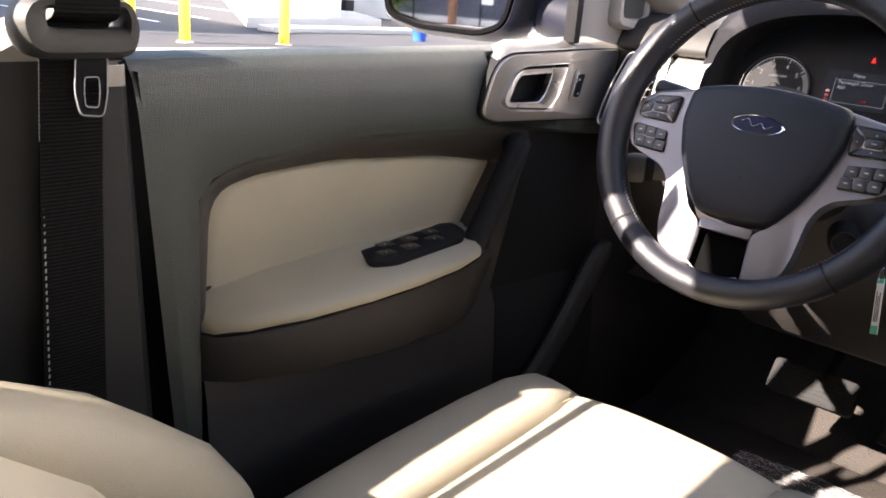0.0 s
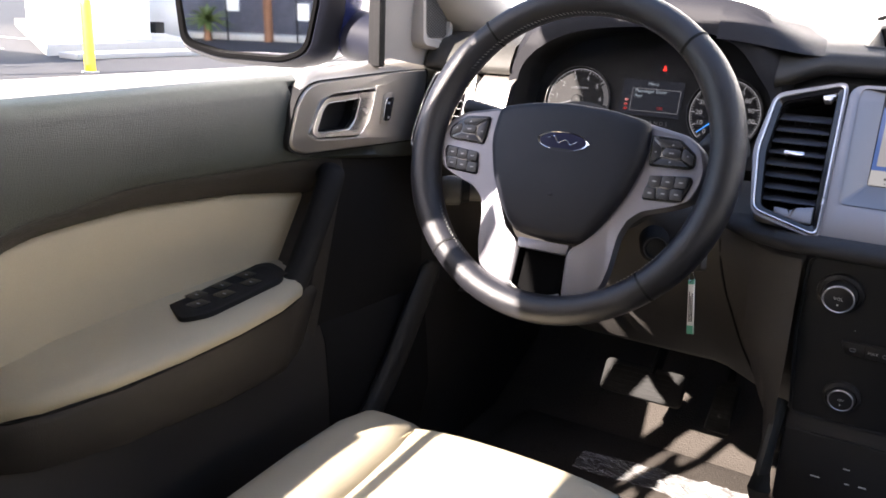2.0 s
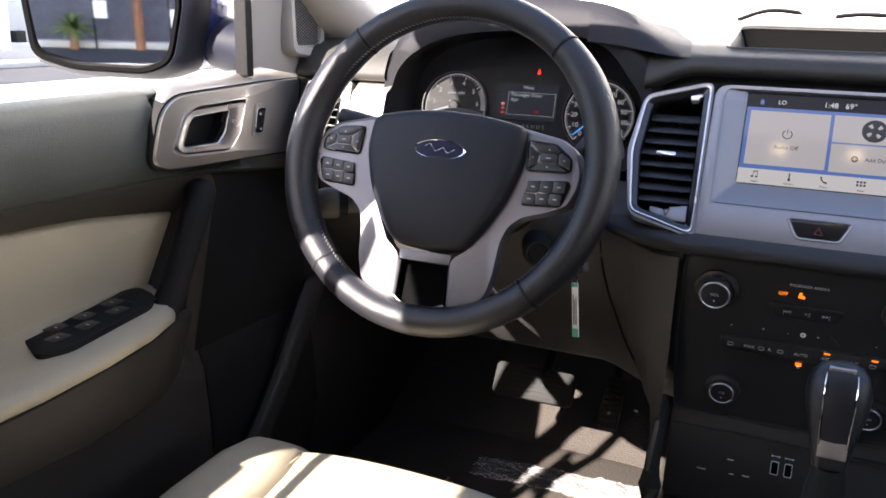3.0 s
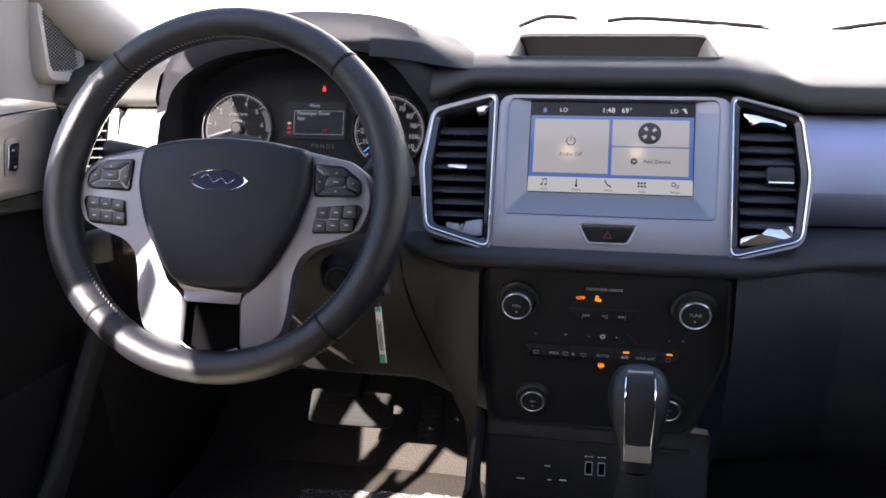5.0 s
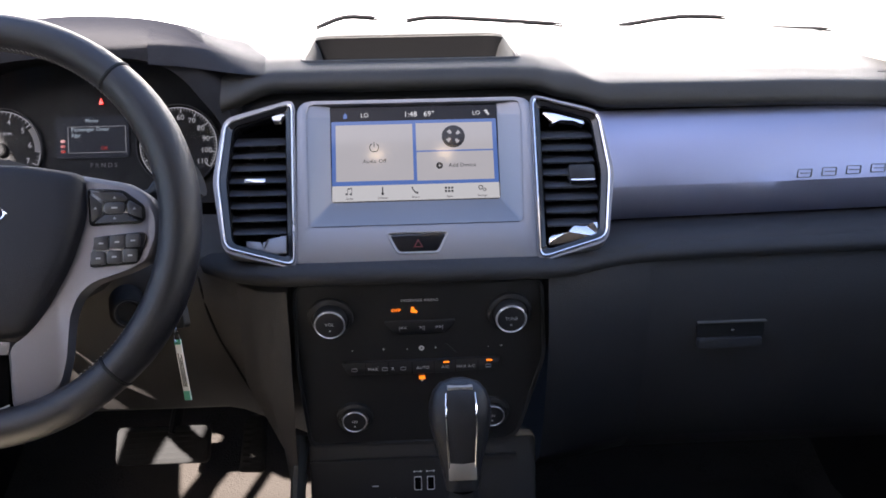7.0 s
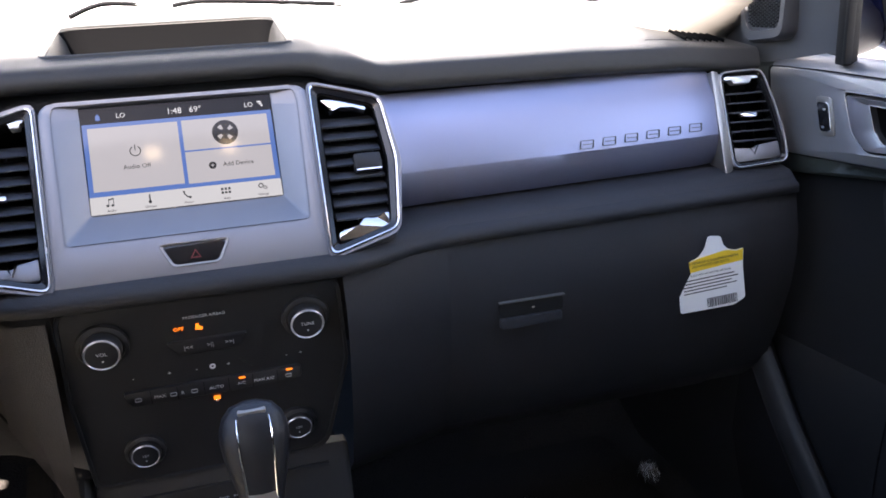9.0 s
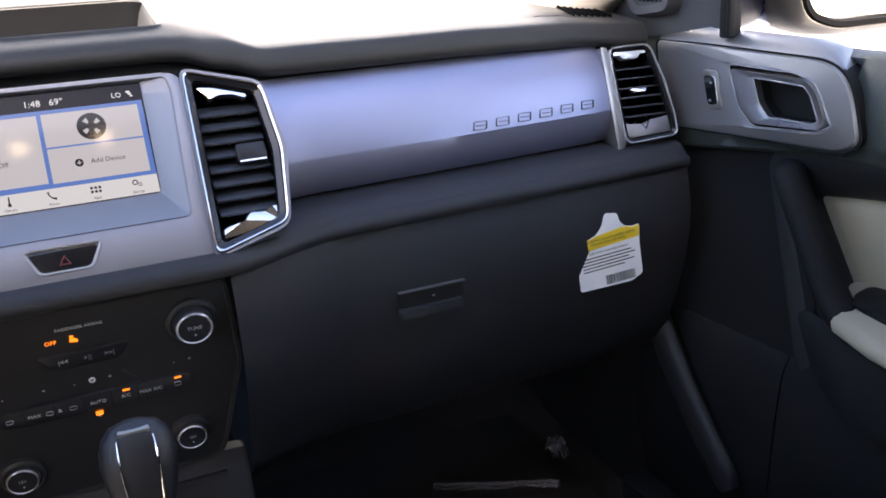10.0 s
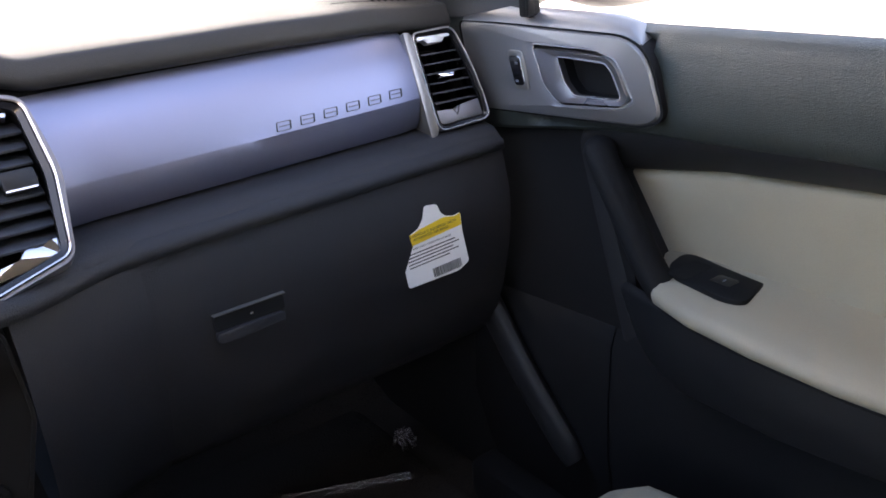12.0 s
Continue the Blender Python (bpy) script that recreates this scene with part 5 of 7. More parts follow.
# ---- steering wheel ----
def steering_wheel():
    w = thing("steering_wheel", "black leather steering wheel with silver spokes and switches", "steering wheel")
    W = plane(-0.375, 0.982, 1.299, 21)
    R = 0.1732
    out = W.to_3x3() @ Vector((0, 0, 1))
    def arc(a0, a1, k):
        return [W @ Vector((R * math.cos(radians(a0 + (a1 - a0) * i / k)) - 0.0045, R * math.sin(radians(a0 + (a1 - a0) * i / k)) + 0.0075, 0)) for i in range(k + 1)]
    # rim in four leather pieces, thicker at the grips
    seams = (48, 132, 227, 313, 408)
    for a0, a1 in zip(seams, seams[1:]):
        k = int((a1 - a0) / 3)
        grip = a0 in (132, 313)
        rx = [0.0162 + (0.0018 if grip else 0) * math.sin(math.pi * min(1, 4 * min(i, k - i) / k) / 2) for i in range(k + 1)]
        rx[0] = rx[-1] = 0.0163
        part("rim", sweep(arc(a0 + 0.25, a1 - 0.25, k), rx, [r * 1.12 for r in rx], 20, tuple(out)), LEATHER, w)
    for a in (48, 132, 227, 313):
        part("rim_seam", sweep(arc(a - 0.4, a + 0.4, 2), 0.0171, 0.0191, 20, tuple(out)), DEEP, w)
    # stitching along the inside of the rim
    bm = bmesh.new()
    for i in range(230):
        a = 360 * i / 230
        if 236 < a < 304:
            continue
        r = R - 0.0168
        p = W @ Vector((r * math.cos(radians(a)) - 0.0045, r * math.sin(radians(a)) + 0.0075, 0.006))
        q = W @ Vector(((r + 0.0012) * math.cos(radians(a + 0.9)) - 0.0045, (r + 0.0012) * math.sin(radians(a + 0.9)) + 0.0075, 0.0085))
        sweep([p, q], 0.00034, segs=4, bm=bm)
    part("stitching", bm, STITCH, w)
    # dark core behind the spokes
    part("hub", lathe([(0.060, -0.075), (0.075, -0.03), (0.080, -0.012), (0.0005, -0.010)], on(W, 0, -0.01), 32), BLACK, w)
    # spokes, seen a little off the rim's middle
    S = on(W, -0.0075, 0.0005)
    for s in (-1, 1):
        arm = [(0.080, 0.053), (0.132, 0.0425), (0.150, 0.030), (0.1575, 0.012), (0.1565, -0.006), (0.148, -0.026), (0.130, -0.0345), (0.100, -0.0440), (0.087, -0.056), (0.0805, -0.074), (0.0775, -0.112), (0.072, -0.134), (0.058, -0.146), (0.030, -0.151), (0.0275, -0.101), (0.045, -0.088), (0.07, -0.04)]
        pts = rounded([(x * s, y) for x, y in arm][::s], 0.006, 3)
        bm = bmesh.new()
        def dish(p):
            return -0.004 - 0.006 * max(0, (-p[1] - 0.10) / 0.06)
        c = Vector((0.09 * s, -0.03))
        def inset(f, dz):
            return [S @ Vector((p[0] + (c.x - p[0]) * f, p[1] + (c.y - p[1]) * f, dish(p) + dz)) for p in pts]
        loft(bm, [[S @ Vector((p[0], p[1], -0.022)) for p in pts], inset(0.0, -0.0060), inset(0.012, -0.0020), inset(0.035, 0.0), inset(0.06, 0.0012)], True, (True, False))
        f = bm.faces.new([v for v in bm.verts][-len(pts):])
        bmesh.ops.triangulate(bm, faces=[f])
        sp = part("spoke", bm, SPOKE, w, "satin silver spoke", 30)
        # switch pads: a four-way pad above, six keys below
        up = [(0.0955, 0.0385), (0.126, 0.0365), (0.1445, 0.0225), (0.1455, 0.0095), (0.140, 0.0065), (0.0975, 0.0050)]
        dn = [(0.1025, -0.0045), (0.1445, -0.0005), (0.1470, -0.0060), (0.1400, -0.0262), (0.1360, -0.0290), (0.0975, -0.0310)]
        for shape in (up, dn):
            rim_pts = rounded([(x * s, y) for x, y in shape][::s], 0.004, 3)
            pad = part("switch_pad", prism(rim_pts, -0.006, -0.0002, S, 0.001), GLOSS, sp, "black switch pad with pale icons")
            cx = sum(p[0] for p in shape) / len(shape) * s
            cy = sum(p[1] for p in shape) / len(shape)
            if shape is up:
                cx, cy = 0.1195 * s, 0.0205
                wedges = (((0.099, 0.035), (0.125, 0.0338), (0.1305, 0.0285), (0.128, 0.026), (0.111, 0.026)), ((0.132, 0.0270), (0.1425, 0.0205), (0.1430, 0.0105), (0.131, 0.0155), (0.130, 0.0235)), ((0.1395, 0.0087), (0.102, 0.0075), (0.111, 0.0145), (0.129, 0.0145)), ((0.0998, 0.0085), (0.0980, 0.033), (0.1085, 0.0245), (0.1085, 0.0160)))
                for wd in wedges:
                    part("key", prism(rounded([(x * s, y) for x, y in wd][::s], 0.0012, 2), -0.001, 0.0006, S, 0.0004), BUTTON, pad)
                part("centre_key", prism(rounded(rect(cx - 0.0090, cy - 0.0048, cx + 0.0090, cy + 0.0048), 0.0035, 3), -0.001, 0.0011, S, 0.0006), BUTTON, pad)
                for dx, dy in ((-0.0165, 0.0), (0.0170, -0.001), (0, 0.0090), (0, -0.0090)):
                    part("icon", prism([(cx + dx - 0.0014, cy + dy - 0.0009), (cx + dx + 0.0014, cy + dy - 0.0009), (cx + dx, cy + dy + 0.0012)], 0.0004, 0.0008, S), ICON, pad)
                part("icon", prism(rect(cx - 0.0026, cy - 0.0007, cx + 0.0026, cy + 0.0007), 0.0009, 0.0013, S), ICON, pad)
            else:
                cx, cy = 0.1205 * s, -0.0158
                for i in (-1, 0, 1):
                    for j in (-1, 1):
                        kx, ky = cx + i * 0.0136 + (-j * 0.0012 if s < 0 else j * 0.0012), cy + j * 0.0064 + i * s * 0.0009
                        part("key", prism(rounded(rect(kx - 0.0064, ky - 0.0057, kx + 0.0064, ky + 0.0057), 0.0016, 2), -0.001, 0.0006, S, 0.0004), BUTTON, pad)
                        part("icon", prism(rect(kx - 0.0020, ky - 0.0007, kx + 0.0020, ky + 0.0007), 0.0004, 0.0008, S), ICON, pad)
    # lower opening between the legs, backed with near-black in place of its shade
    part("spoke_bridge", prism(rounded([(-0.031, -0.092), (0.031, -0.092), (0.029, -0.1030), (-0.029, -0.1030)], 0.002, 2), -0.022, -0.004, S, 0.001), SPOKE, w)
    part("opening_lining", loft(bmesh.new(), [ring3(rounded([(-0.0285, -0.150), (0.0285, -0.150), (0.0275, -0.1025), (-0.0275, -0.1025)], 0.004, 3), z, S) for z in (-0.008, -0.020)], True, (False, True)), VOID, w, "black sheet for the shade between the lower spokes")
    part("rim_bead", sweep(curve_pts([S @ Vector((x, y, -0.006)) for x, y in ((-0.030, -0.143), (-0.018, -0.150), (0.0, -0.1525), (0.018, -0.150), (0.030, -0.146))], 5), 0.0009, segs=6), STITCH, w)
    # airbag cover: domed, with a soft crease
    K = on(W, -0.003, 0.0025)
    cover = rounded([(-0.089, 0.049), (-0.045, 0.0565), (0.0, 0.059), (0.045, 0.0565), (0.089, 0.049), (0.0905, 0.010), (0.078, -0.030), (0.060, -0.064), (0.042, -0.0885), (0.0, -0.093), (-0.042, -0.0885), (-0.060, -0.064), (-0.078, -0.030), (-0.0905, 0.010)], 0.011, 4)
    c = Vector((0, -0.012))
    def cov(f, z):
        return [K @ Vector((*(c + (p - c) * f), z(c + (p - c) * f))) for p in cover]
    dome = lambda p: 0.0155 - 0.9 * (p.x ** 2) - 0.8 * (p.y + 0.01) ** 2 + (0.004 if p.y > -0.045 else 0.004 - 0.10 * (-0.045 - p.y))
    rings = [cov(1.0, lambda p: -0.018), cov(1.0, lambda p: dome(p) - 0.012), cov(0.985, lambda p: dome(p) - 0.006), cov(0.95, lambda p: dome(p) - 0.0015)] + [cov(f, dome) for f in (0.88, 0.76, 0.62, 0.48, 0.34, 0.20, 0.08)]
    part("airbag_cover", loft(bmesh.new(), rings, True, (False, True)), HUB, w, "soft black domed airbag cover", 45)
    # oval badge without lettering
    b = on(W, -0.001, 0.0158, 0.0185) @ pose(0, 0, 0, 2, 0, 0)
    part("badge_rim", lathe([(1.0, -0.004), (1.0, 0.0), (0.96, 0.0014), (0.90, 0.0008)], b @ Matrix.Diagonal((0.0300, 0.0108, 1, 1)), 48), CHROME, w, "chrome rim of the oval badge")
    part("badge", lathe([(0.91, -0.002), (0.91, 0.0008), (0.6, 0.0012), (0.0005, 0.0014)], b @ Matrix.Diagonal((0.0300, 0.0108, 1, 1)), 48), material("deep_blue_enamel", (0.0025, 0.004, 0.028), 0.45, spec=0.2), w, "deep blue oval badge")
    part("badge_stroke", sweep(curve_pts([b @ Vector(p) for p in ((-0.017, 0.002, 0.0018), (-0.010, 0.005, 0.0018), (-0.004, -0.002, 0.0018), (0.004, 0.002, 0.0018), (0.010, -0.003, 0.0018), (0.017, 0.001, 0.0016))], 4), 0.0008, 0.0004, 6), CHROME, w)
    for x, y, ww in ((0.0, -0.033, 0.018), (0.0, -0.045, 0.006)):
        part("embossed_mark", prism(rounded(rect(x - ww / 2, y - 0.0016, x + ww / 2, y + 0.0016), 0.0008, 2), 0.014, 0.0190, K, 0.0004), HUB, w)
    return w


# ---- doors ----
LEVER = material("satin_handle", (0.30, 0.295, 0.295), 0.28, metal=0.85, vary=0.05)
# passenger bezel silver, with that side's weaker light in the colour
SHADEBEZEL = material("shaded_satin_silver", (0.28, 0.274, 0.276), 0.40, metal=0.75, grain=0.04, size=1300, vary=0.06)


def car_door(s):
    d = thing("car_door", "closed car door with dark vinyl upper, cream insert and armrest", "car door", group="front doors")
    V = lambda x, y, z: Vector((s * x, y, z))
    # upper roll from the outer sill to the surround
    def upper(y):
        zf = 0.010 * (y - 0.44) / 0.8 + (0.012 * max(0, (y - 0.95) / 0.25))
        xo = 0.008 * max(0, (y - 0.9) / 0.3)
        rec = 0.035 * lerp_table([(0.935, 0.0), (0.947, 1.0), (1.09, 1.0), (1.11, 0.0)], y)[0]
        low = lerp_table([(0.44, 0.74), (0.480, 0.74), (0.505, 1.238), (0.58, 1.254), (0.69, 1.266), (0.90, 1.262), (1.25, 1.235)], y)[0]
        return [V(0.835, y, 1.320 + zf), V(0.822, y, 1.338 + zf), V(0.775, y, 1.352 + zf), V(0.742, y, 1.360 + zf), V(0.726 - xo, y, 1.354 + zf), V(0.716 - xo + rec, y, 1.338 + zf), V(0.712 - xo + rec, y, 1.31), V(0.711 - xo + rec, y, 1.285), V(0.713 - xo, y, low + 0.004), V(0.716 - xo, y, low), V(0.726, y, low - 0.003)]
    ys = [0.442 + 0.80 * i / 40 for i in range(41)]
    def leaned(p):
        return Vector((p.x, p.y + max(0.0, min(1.0, (0.515 - p.y) / 0.07)) * 0.085 * max(0.0, 1.345 - p.z), p.z))
    part("upper_panel", loft(bmesh.new(), [[leaned(p) for p in upper(y)] for y in ys], False), DOORPAD, d, "dark grained vinyl upper panel", 50)
    part("door_flank", loft(bmesh.new(), [[V(0.712, 0.446, 1.345), V(0.735, 0.51, 0.74)], [V(0.80, 0.442, 1.345), V(0.80, 0.505, 0.74)]], False), DEEP, d)
    part("door_skin", box(s * 0.815, 0.44, 0.55, s * 0.84, 1.40, 1.325, 0.006), PAINT, d, "dark blue painted outer skin")
    part("core", box(s * 0.757, 0.50, 0.72, s * 0.81, 1.24, 1.325), DEEP, d)
    # surround band and cream insert; the passenger's band is blacker for that side's shade
    outer = [(0.510, 1.070), (0.507, 1.228), (0.560, 1.250), (0.69, 1.266), (0.90, 1.262), (1.028, 1.254), (0.955, 0.99)]
    sur = bmesh.new()
    insert = [(0.527, 1.098), (0.535, 1.216), (0.585, 1.231), (0.70, 1.236), (0.86, 1.226), (0.985, 1.207), (0.918, 1.100)]
    ro, ri = rounded(outer, [0.02, 0.035, 0.03, 0.03, 0.03, 0.03, 0.02], 4), rounded(insert, [0.012, 0.030, 0.03, 0.03, 0.03, 0.008, 0.012], 4)
    oc = Vector((0.78, 1.14))
    loft(sur, [[V(0.730, *(p + (p - oc).normalized() * 0.012)) for p in ro], [V(0.7165, *(p + (p - oc).normalized() * 0.005)) for p in ro], [V(0.716, *p) for p in ro], [V(0.722, *((p * 0.7 + q * 0.3))) for p, q in zip(ro, ri)], [V(0.738, *(p * 0.12 + q * 0.88)) for p, q in zip(ro, ri)], [V(0.752, *q) for q in ri]])
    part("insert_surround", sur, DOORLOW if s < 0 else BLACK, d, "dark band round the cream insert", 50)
    bm = bmesh.new()
    c = Vector((0.72, 1.165))
    loft(bm, [[V(0.752, *q) for q in ri], [V(0.7475, *(c + (q - c) * 0.975)) for q in ri], [V(0.7455, *(c + (q - c) * 0.90)) for q in ri], [V(0.7455, *(c + (q - c) * 0.5)) for q in ri], [V(0.7455, *(c + (q - c) * 0.05)) for q in ri]], True, (False, True))
    part("insert", bm, BEIGE, d, "smooth cream leather insert", 60)
    # armrest: cream top with a rounded nose
    rows = []
    for y, xi, xo, zt, zi in ((0.504, 0.746, 0.738, 1.097, 1.098), (0.507, 0.743, 0.716, 1.099, 1.102), (0.514, 0.742, 0.700, 1.100, 1.104), (0.540, 0.747, 0.676, 1.106, 1.112), (0.600, 0.747, 0.656, 1.111, 1.122), (0.680, 0.748, 0.645, 1.116, 1.128), (0.760, 0.749, 0.644, 1.120, 1.130), (0.830, 0.750, 0.650, 1.123, 1.131), (0.880, 0.750, 0.664, 1.125, 1.131), (0.910, 0.750, 0.690, 1.126, 1.130), (0.926, 0.750, 0.725, 1.124, 1.127)):
        rows.append([V(xi + 0.006, y, zi + 0.002), V(xi - 0.012, y, zt + (zi - zt) * 0.6), V((xi + xo) / 2, y, zt), V(xo + 0.012, y, zt - 0.001), V(xo + 0.003, y, zt - 0.006), V(xo, y, zt - 0.011), V(xo + 0.001, y, zt - 0.017), V(xo + 0.006, y, zt - 0.021), V(xi, y, zt - 0.024)])
    part("armrest", loft(bmesh.new(), rows, False), BEIGE, d, "cream padded armrest", 70)
    seam = curve_pts([V(abs(row[7].x) + 0.002, row[7].y, row[7].z) for row in rows], 3)
    part("insert_seam", sweep(curve_pts([V(abs(row[0].x) - 0.004, row[0].y, row[0].z + 0.0012) for row in rows], 3), 0.0024, segs=6), SEAMDARK, d)
    part("armrest_piping", sweep(seam, 0.0035, 0.0028, 8), DEEP, d)
    # dark body under the armrest, the dimmer passenger side painted in as black
    rows = []
    for y, xo, z0, z1 in ((0.499, 0.730, 1.079, 1.030), (0.502, 0.715, 1.079, 1.026), (0.508, 0.702, 1.079, 1.024), (0.54, 0.679, 1.084, 1.022), (0.62, 0.657, 1.090, 1.020), (0.74, 0.649, 1.098, 1.016), (0.86, 0.661, 1.102, 1.010), (0.915, 0.684, 1.10, 1.012), (0.955, 0.708, 1.09, 1.016), (0.985, 0.722, 1.08, 1.02)):
        rows.append([V(xo + 0.008, y, z0), V(xo + 0.003, y, z0 - 0.003), V(xo + 0.002, y, z0 - 0.010), V(xo + 0.007, y, (z0 + z1) / 2), V(xo + 0.015, y, z1 + 0.005), V(xo + 0.018, y, z1), V(max(xo + 0.02, 0.722), y, z1 - 0.002)])
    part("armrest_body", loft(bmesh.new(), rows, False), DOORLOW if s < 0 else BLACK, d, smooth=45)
    # lower panel with pocket; passenger copy darkened to hold the shade there
    def lower(y):
        k = max(0, (y - 0.9) / 0.3)
        return [V(0.722, y, 1.052 - 0.05 * (y - 0.5)), V(0.712 - 0.004 * k, y, 1.0), V(0.706 - 0.006 * k, y, 0.93), V(0.704 - 0.01 * k, y, 0.85), V(0.712, y, 0.76), V(0.73, y, 0.70)]
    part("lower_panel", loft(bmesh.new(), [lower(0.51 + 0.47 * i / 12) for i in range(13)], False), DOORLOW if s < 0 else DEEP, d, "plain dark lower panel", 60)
    # matt black here puts the dash's shade into the panel colour
    part("speaker_panel", loft(bmesh.new(), [lower(0.982 + 0.248 * i / 8) for i in range(9)], False), DEEP, d, "speaker panel blackened for the dash's shade", 60)
    # strong raised edge of the front lower trim
    path = curve_pts([V(0.690, 1.225, 1.060), V(0.688, 1.170, 0.995), V(0.688, 1.120, 0.930), V(0.690, 1.070, 0.872), V(0.694, 1.030, 0.825)], 4)
    part("kick_trim", sweep(path, [0.012] + [0.024] * 14 + [0.020, 0.014], [0.014] * 17, 14, (s, 0, 0)), BLACK, d)
    # fill between upper and lower panels ahead of the insert, black for the same shade
    bm = loft(bmesh.new(), [[V(x, y + (1.24 - y) * t, z) for x, y, z in ((0.724, 1.005, 1.258), (0.722, 1.005, 1.20), (0.722, 0.955, 1.10), (0.720, 0.935, 1.0))] for t in (0, 0.3, 0.6, 1)], False)
    part("front_panel", bm, DEEP, d)
    # pull handle
    path = curve_pts([V(0.722, 1.000, 1.236), V(0.702, 0.982, 1.236), V(0.695, 0.962, 1.215), V(0.692, 0.936, 1.178), V(0.690, 0.908, 1.135), V(0.690, 0.884, 1.108), V(0.704, 0.870, 1.090)], 4)
    part("pull_handle", sweep(path, 0.0145, 0.0185, 14, (s, 0, 0)), MATTE, d, "dark moulded pull handle")
    # switch pod on the armrest
    shape = [(0.744, 0.738), (0.690, 0.712), (0.676, 0.742), (0.684, 0.865), (0.703, 0.892), (0.738, 0.905), (0.748, 0.885)] if s < 0 else [(0.744, 0.806), (0.694, 0.796), (0.686, 0.815), (0.694, 0.88), (0.709, 0.898), (0.742, 0.905), (0.748, 0.89)]
    pts = rounded([(x * s, y) for x, y in shape], 0.010, 3)
    tilt = Matrix.Translation((0, 0.80, 1.1235)) @ pose(0, 0, 0, 2.4, 0, 0) @ Matrix.Translation((0, -0.80, 0))
    pod = part("switch_pod", prism(pts, -0.006, 0.0035, tilt, 0.0015), DEEP, d, "black window switch pod")
    keys = ((0.706, 0.752), (0.728, 0.770), (0.704, 0.790), (0.726, 0.808), (0.706, 0.835), (0.728, 0.850)) if s < 0 else ((0.716, 0.835),)
    for kx, ky in keys:
        part("switch", prism(rounded(rect(s * kx - 0.0095, ky - 0.0115, s * kx + 0.0095, ky + 0.0115), 0.003, 2), 0.002, 0.0042, tilt, 0.0006), GLOSS, pod)
        part("mark", prism(rect(s * kx - 0.0022, ky - 0.0008, s * kx + 0.0022, ky + 0.0008), 0.0040, 0.0045, tilt), ICON, pod)
    part("recess", prism(rounded(rect(min(s * 0.735, s * 0.690), 0.862, max(s * 0.735, s * 0.690), 0.885), 0.005, 2), 0.003, 0.0038, tilt), DEEP, pod)
    # silver bezel with the inner handle; passenger side toned down for its dimmer light
    def F(p, x):
        return V(x, p[0], p[1])
    shape = rounded([(0.901, 1.283), (0.918, 1.340), (0.945, 1.3585), (1.125, 1.3640), (1.212, 1.3645), (1.202, 1.300), (1.190, 1.262), (0.925, 1.272)], [0.012, 0.02, 0.02, 0.02, 0.01, 0.02, 0.01, 0.012], 4)
    hole = rounded([(0.936, 1.296), (0.938, 1.300), (0.958, 1.336), (0.985, 1.344), (1.082, 1.3455), (1.064, 1.300), (1.040, 1.281), (0.955, 1.287)], 0.008, 4)
    bm = bmesh.new()
    c2 = Vector((1.03, 1.32))
    loft(bm, [[F(p, 0.745) for p in shape], [F(p, 0.7060) for p in shape], [F(p + (c2 - p).normalized() * 0.0012, 0.7035) for p in shape], [F(p + (c2 - p).normalized() * 0.004, 0.7015) for p in shape], [F(p * 0.1 + q * 0.9, 0.6995) for p, q in zip(shape, hole)], [F(q, 0.702) for q in hole]])
    part("handle_bezel", bm, SHADEBEZEL if s > 0 else STEELY, d, "satin silver bezel round the inner handle", 28)
    cap = [[V(0.7065, y, z - 0.003), V(0.7050, y, z + 0.0005), V(0.705 + 0.004 * f, y, z + 0.006 * f), V(0.705 + 0.012 * f, y, z + 0.0125 * f - 0.004 * (1 - f)), V(0.705 + 0.024 * f, y, z + 0.016 * f - 0.008 * (1 - f)), V(0.715 + 0.030 * f, y, z + 0.014 * f - 0.012 * (1 - f))] for y, z, f in ((0.930, 1.3510, 0.25), (0.938, 1.3550, 0.5), (0.952, 1.3580, 0.8), (0.985, 1.3592, 1), (1.03, 1.3608, 1), (1.08, 1.3624, 1), (1.125, 1.3640, 1), (1.17, 1.3643, 1), (1.208, 1.3645, 1))]
    part("bezel_cap", loft(bmesh.new(), cap, False), SHADEBEZEL if s > 0 else STEELY, d, smooth=50)
    big = [p + (p - Vector((1.03, 1.32))).normalized() * 0.0022 for p in shape]
    part("bezel_gasket", loft(bmesh.new(), [[F(p, 0.745) for p in big], [F(p, 0.7105) for p in big], [F(p + (p - c2).normalized() * 0.003, 0.7035) for p in shape], [F(p + (c2 - p) * 0.01, 0.7042) for p in shape]]), MATTE, d, smooth=50)
    rim = [Vector((1.012, 1.315)) + (q - Vector((1.012, 1.315))) * 0.93 for q in hole]
    part("handle_cup", loft(bmesh.new(), [[F(q, 0.702) for q in hole], [F(q, 0.7035) for q in rim], [F(Vector((1.01, 1.313)) + (q - Vector((1.01, 1.313))) * 0.80, 0.722) for q in hole]], True, (False, True)), DEEP, d, "dark gap round the handle", 50)
    part("cup_rim", sweep([F(q, 0.7015) for q in hole], 0.0012, segs=6, closed=True, up=(1, 0, 0)), RING, d)
    lever = rounded([(0.9385, 1.2985), (0.955, 1.330), (0.970, 1.3395), (1.077, 1.3415), (1.064, 1.302), (1.040, 1.2845), (0.948, 1.2905)], 0.006, 3)
    opening = rounded([(0.950, 1.2990), (0.962, 1.3235), (0.971, 1.3320), (1.0405, 1.3345), (1.0300, 1.307), (1.0165, 1.2945), (0.956, 1.2955)], 0.004, 3)
    bm = bmesh.new()
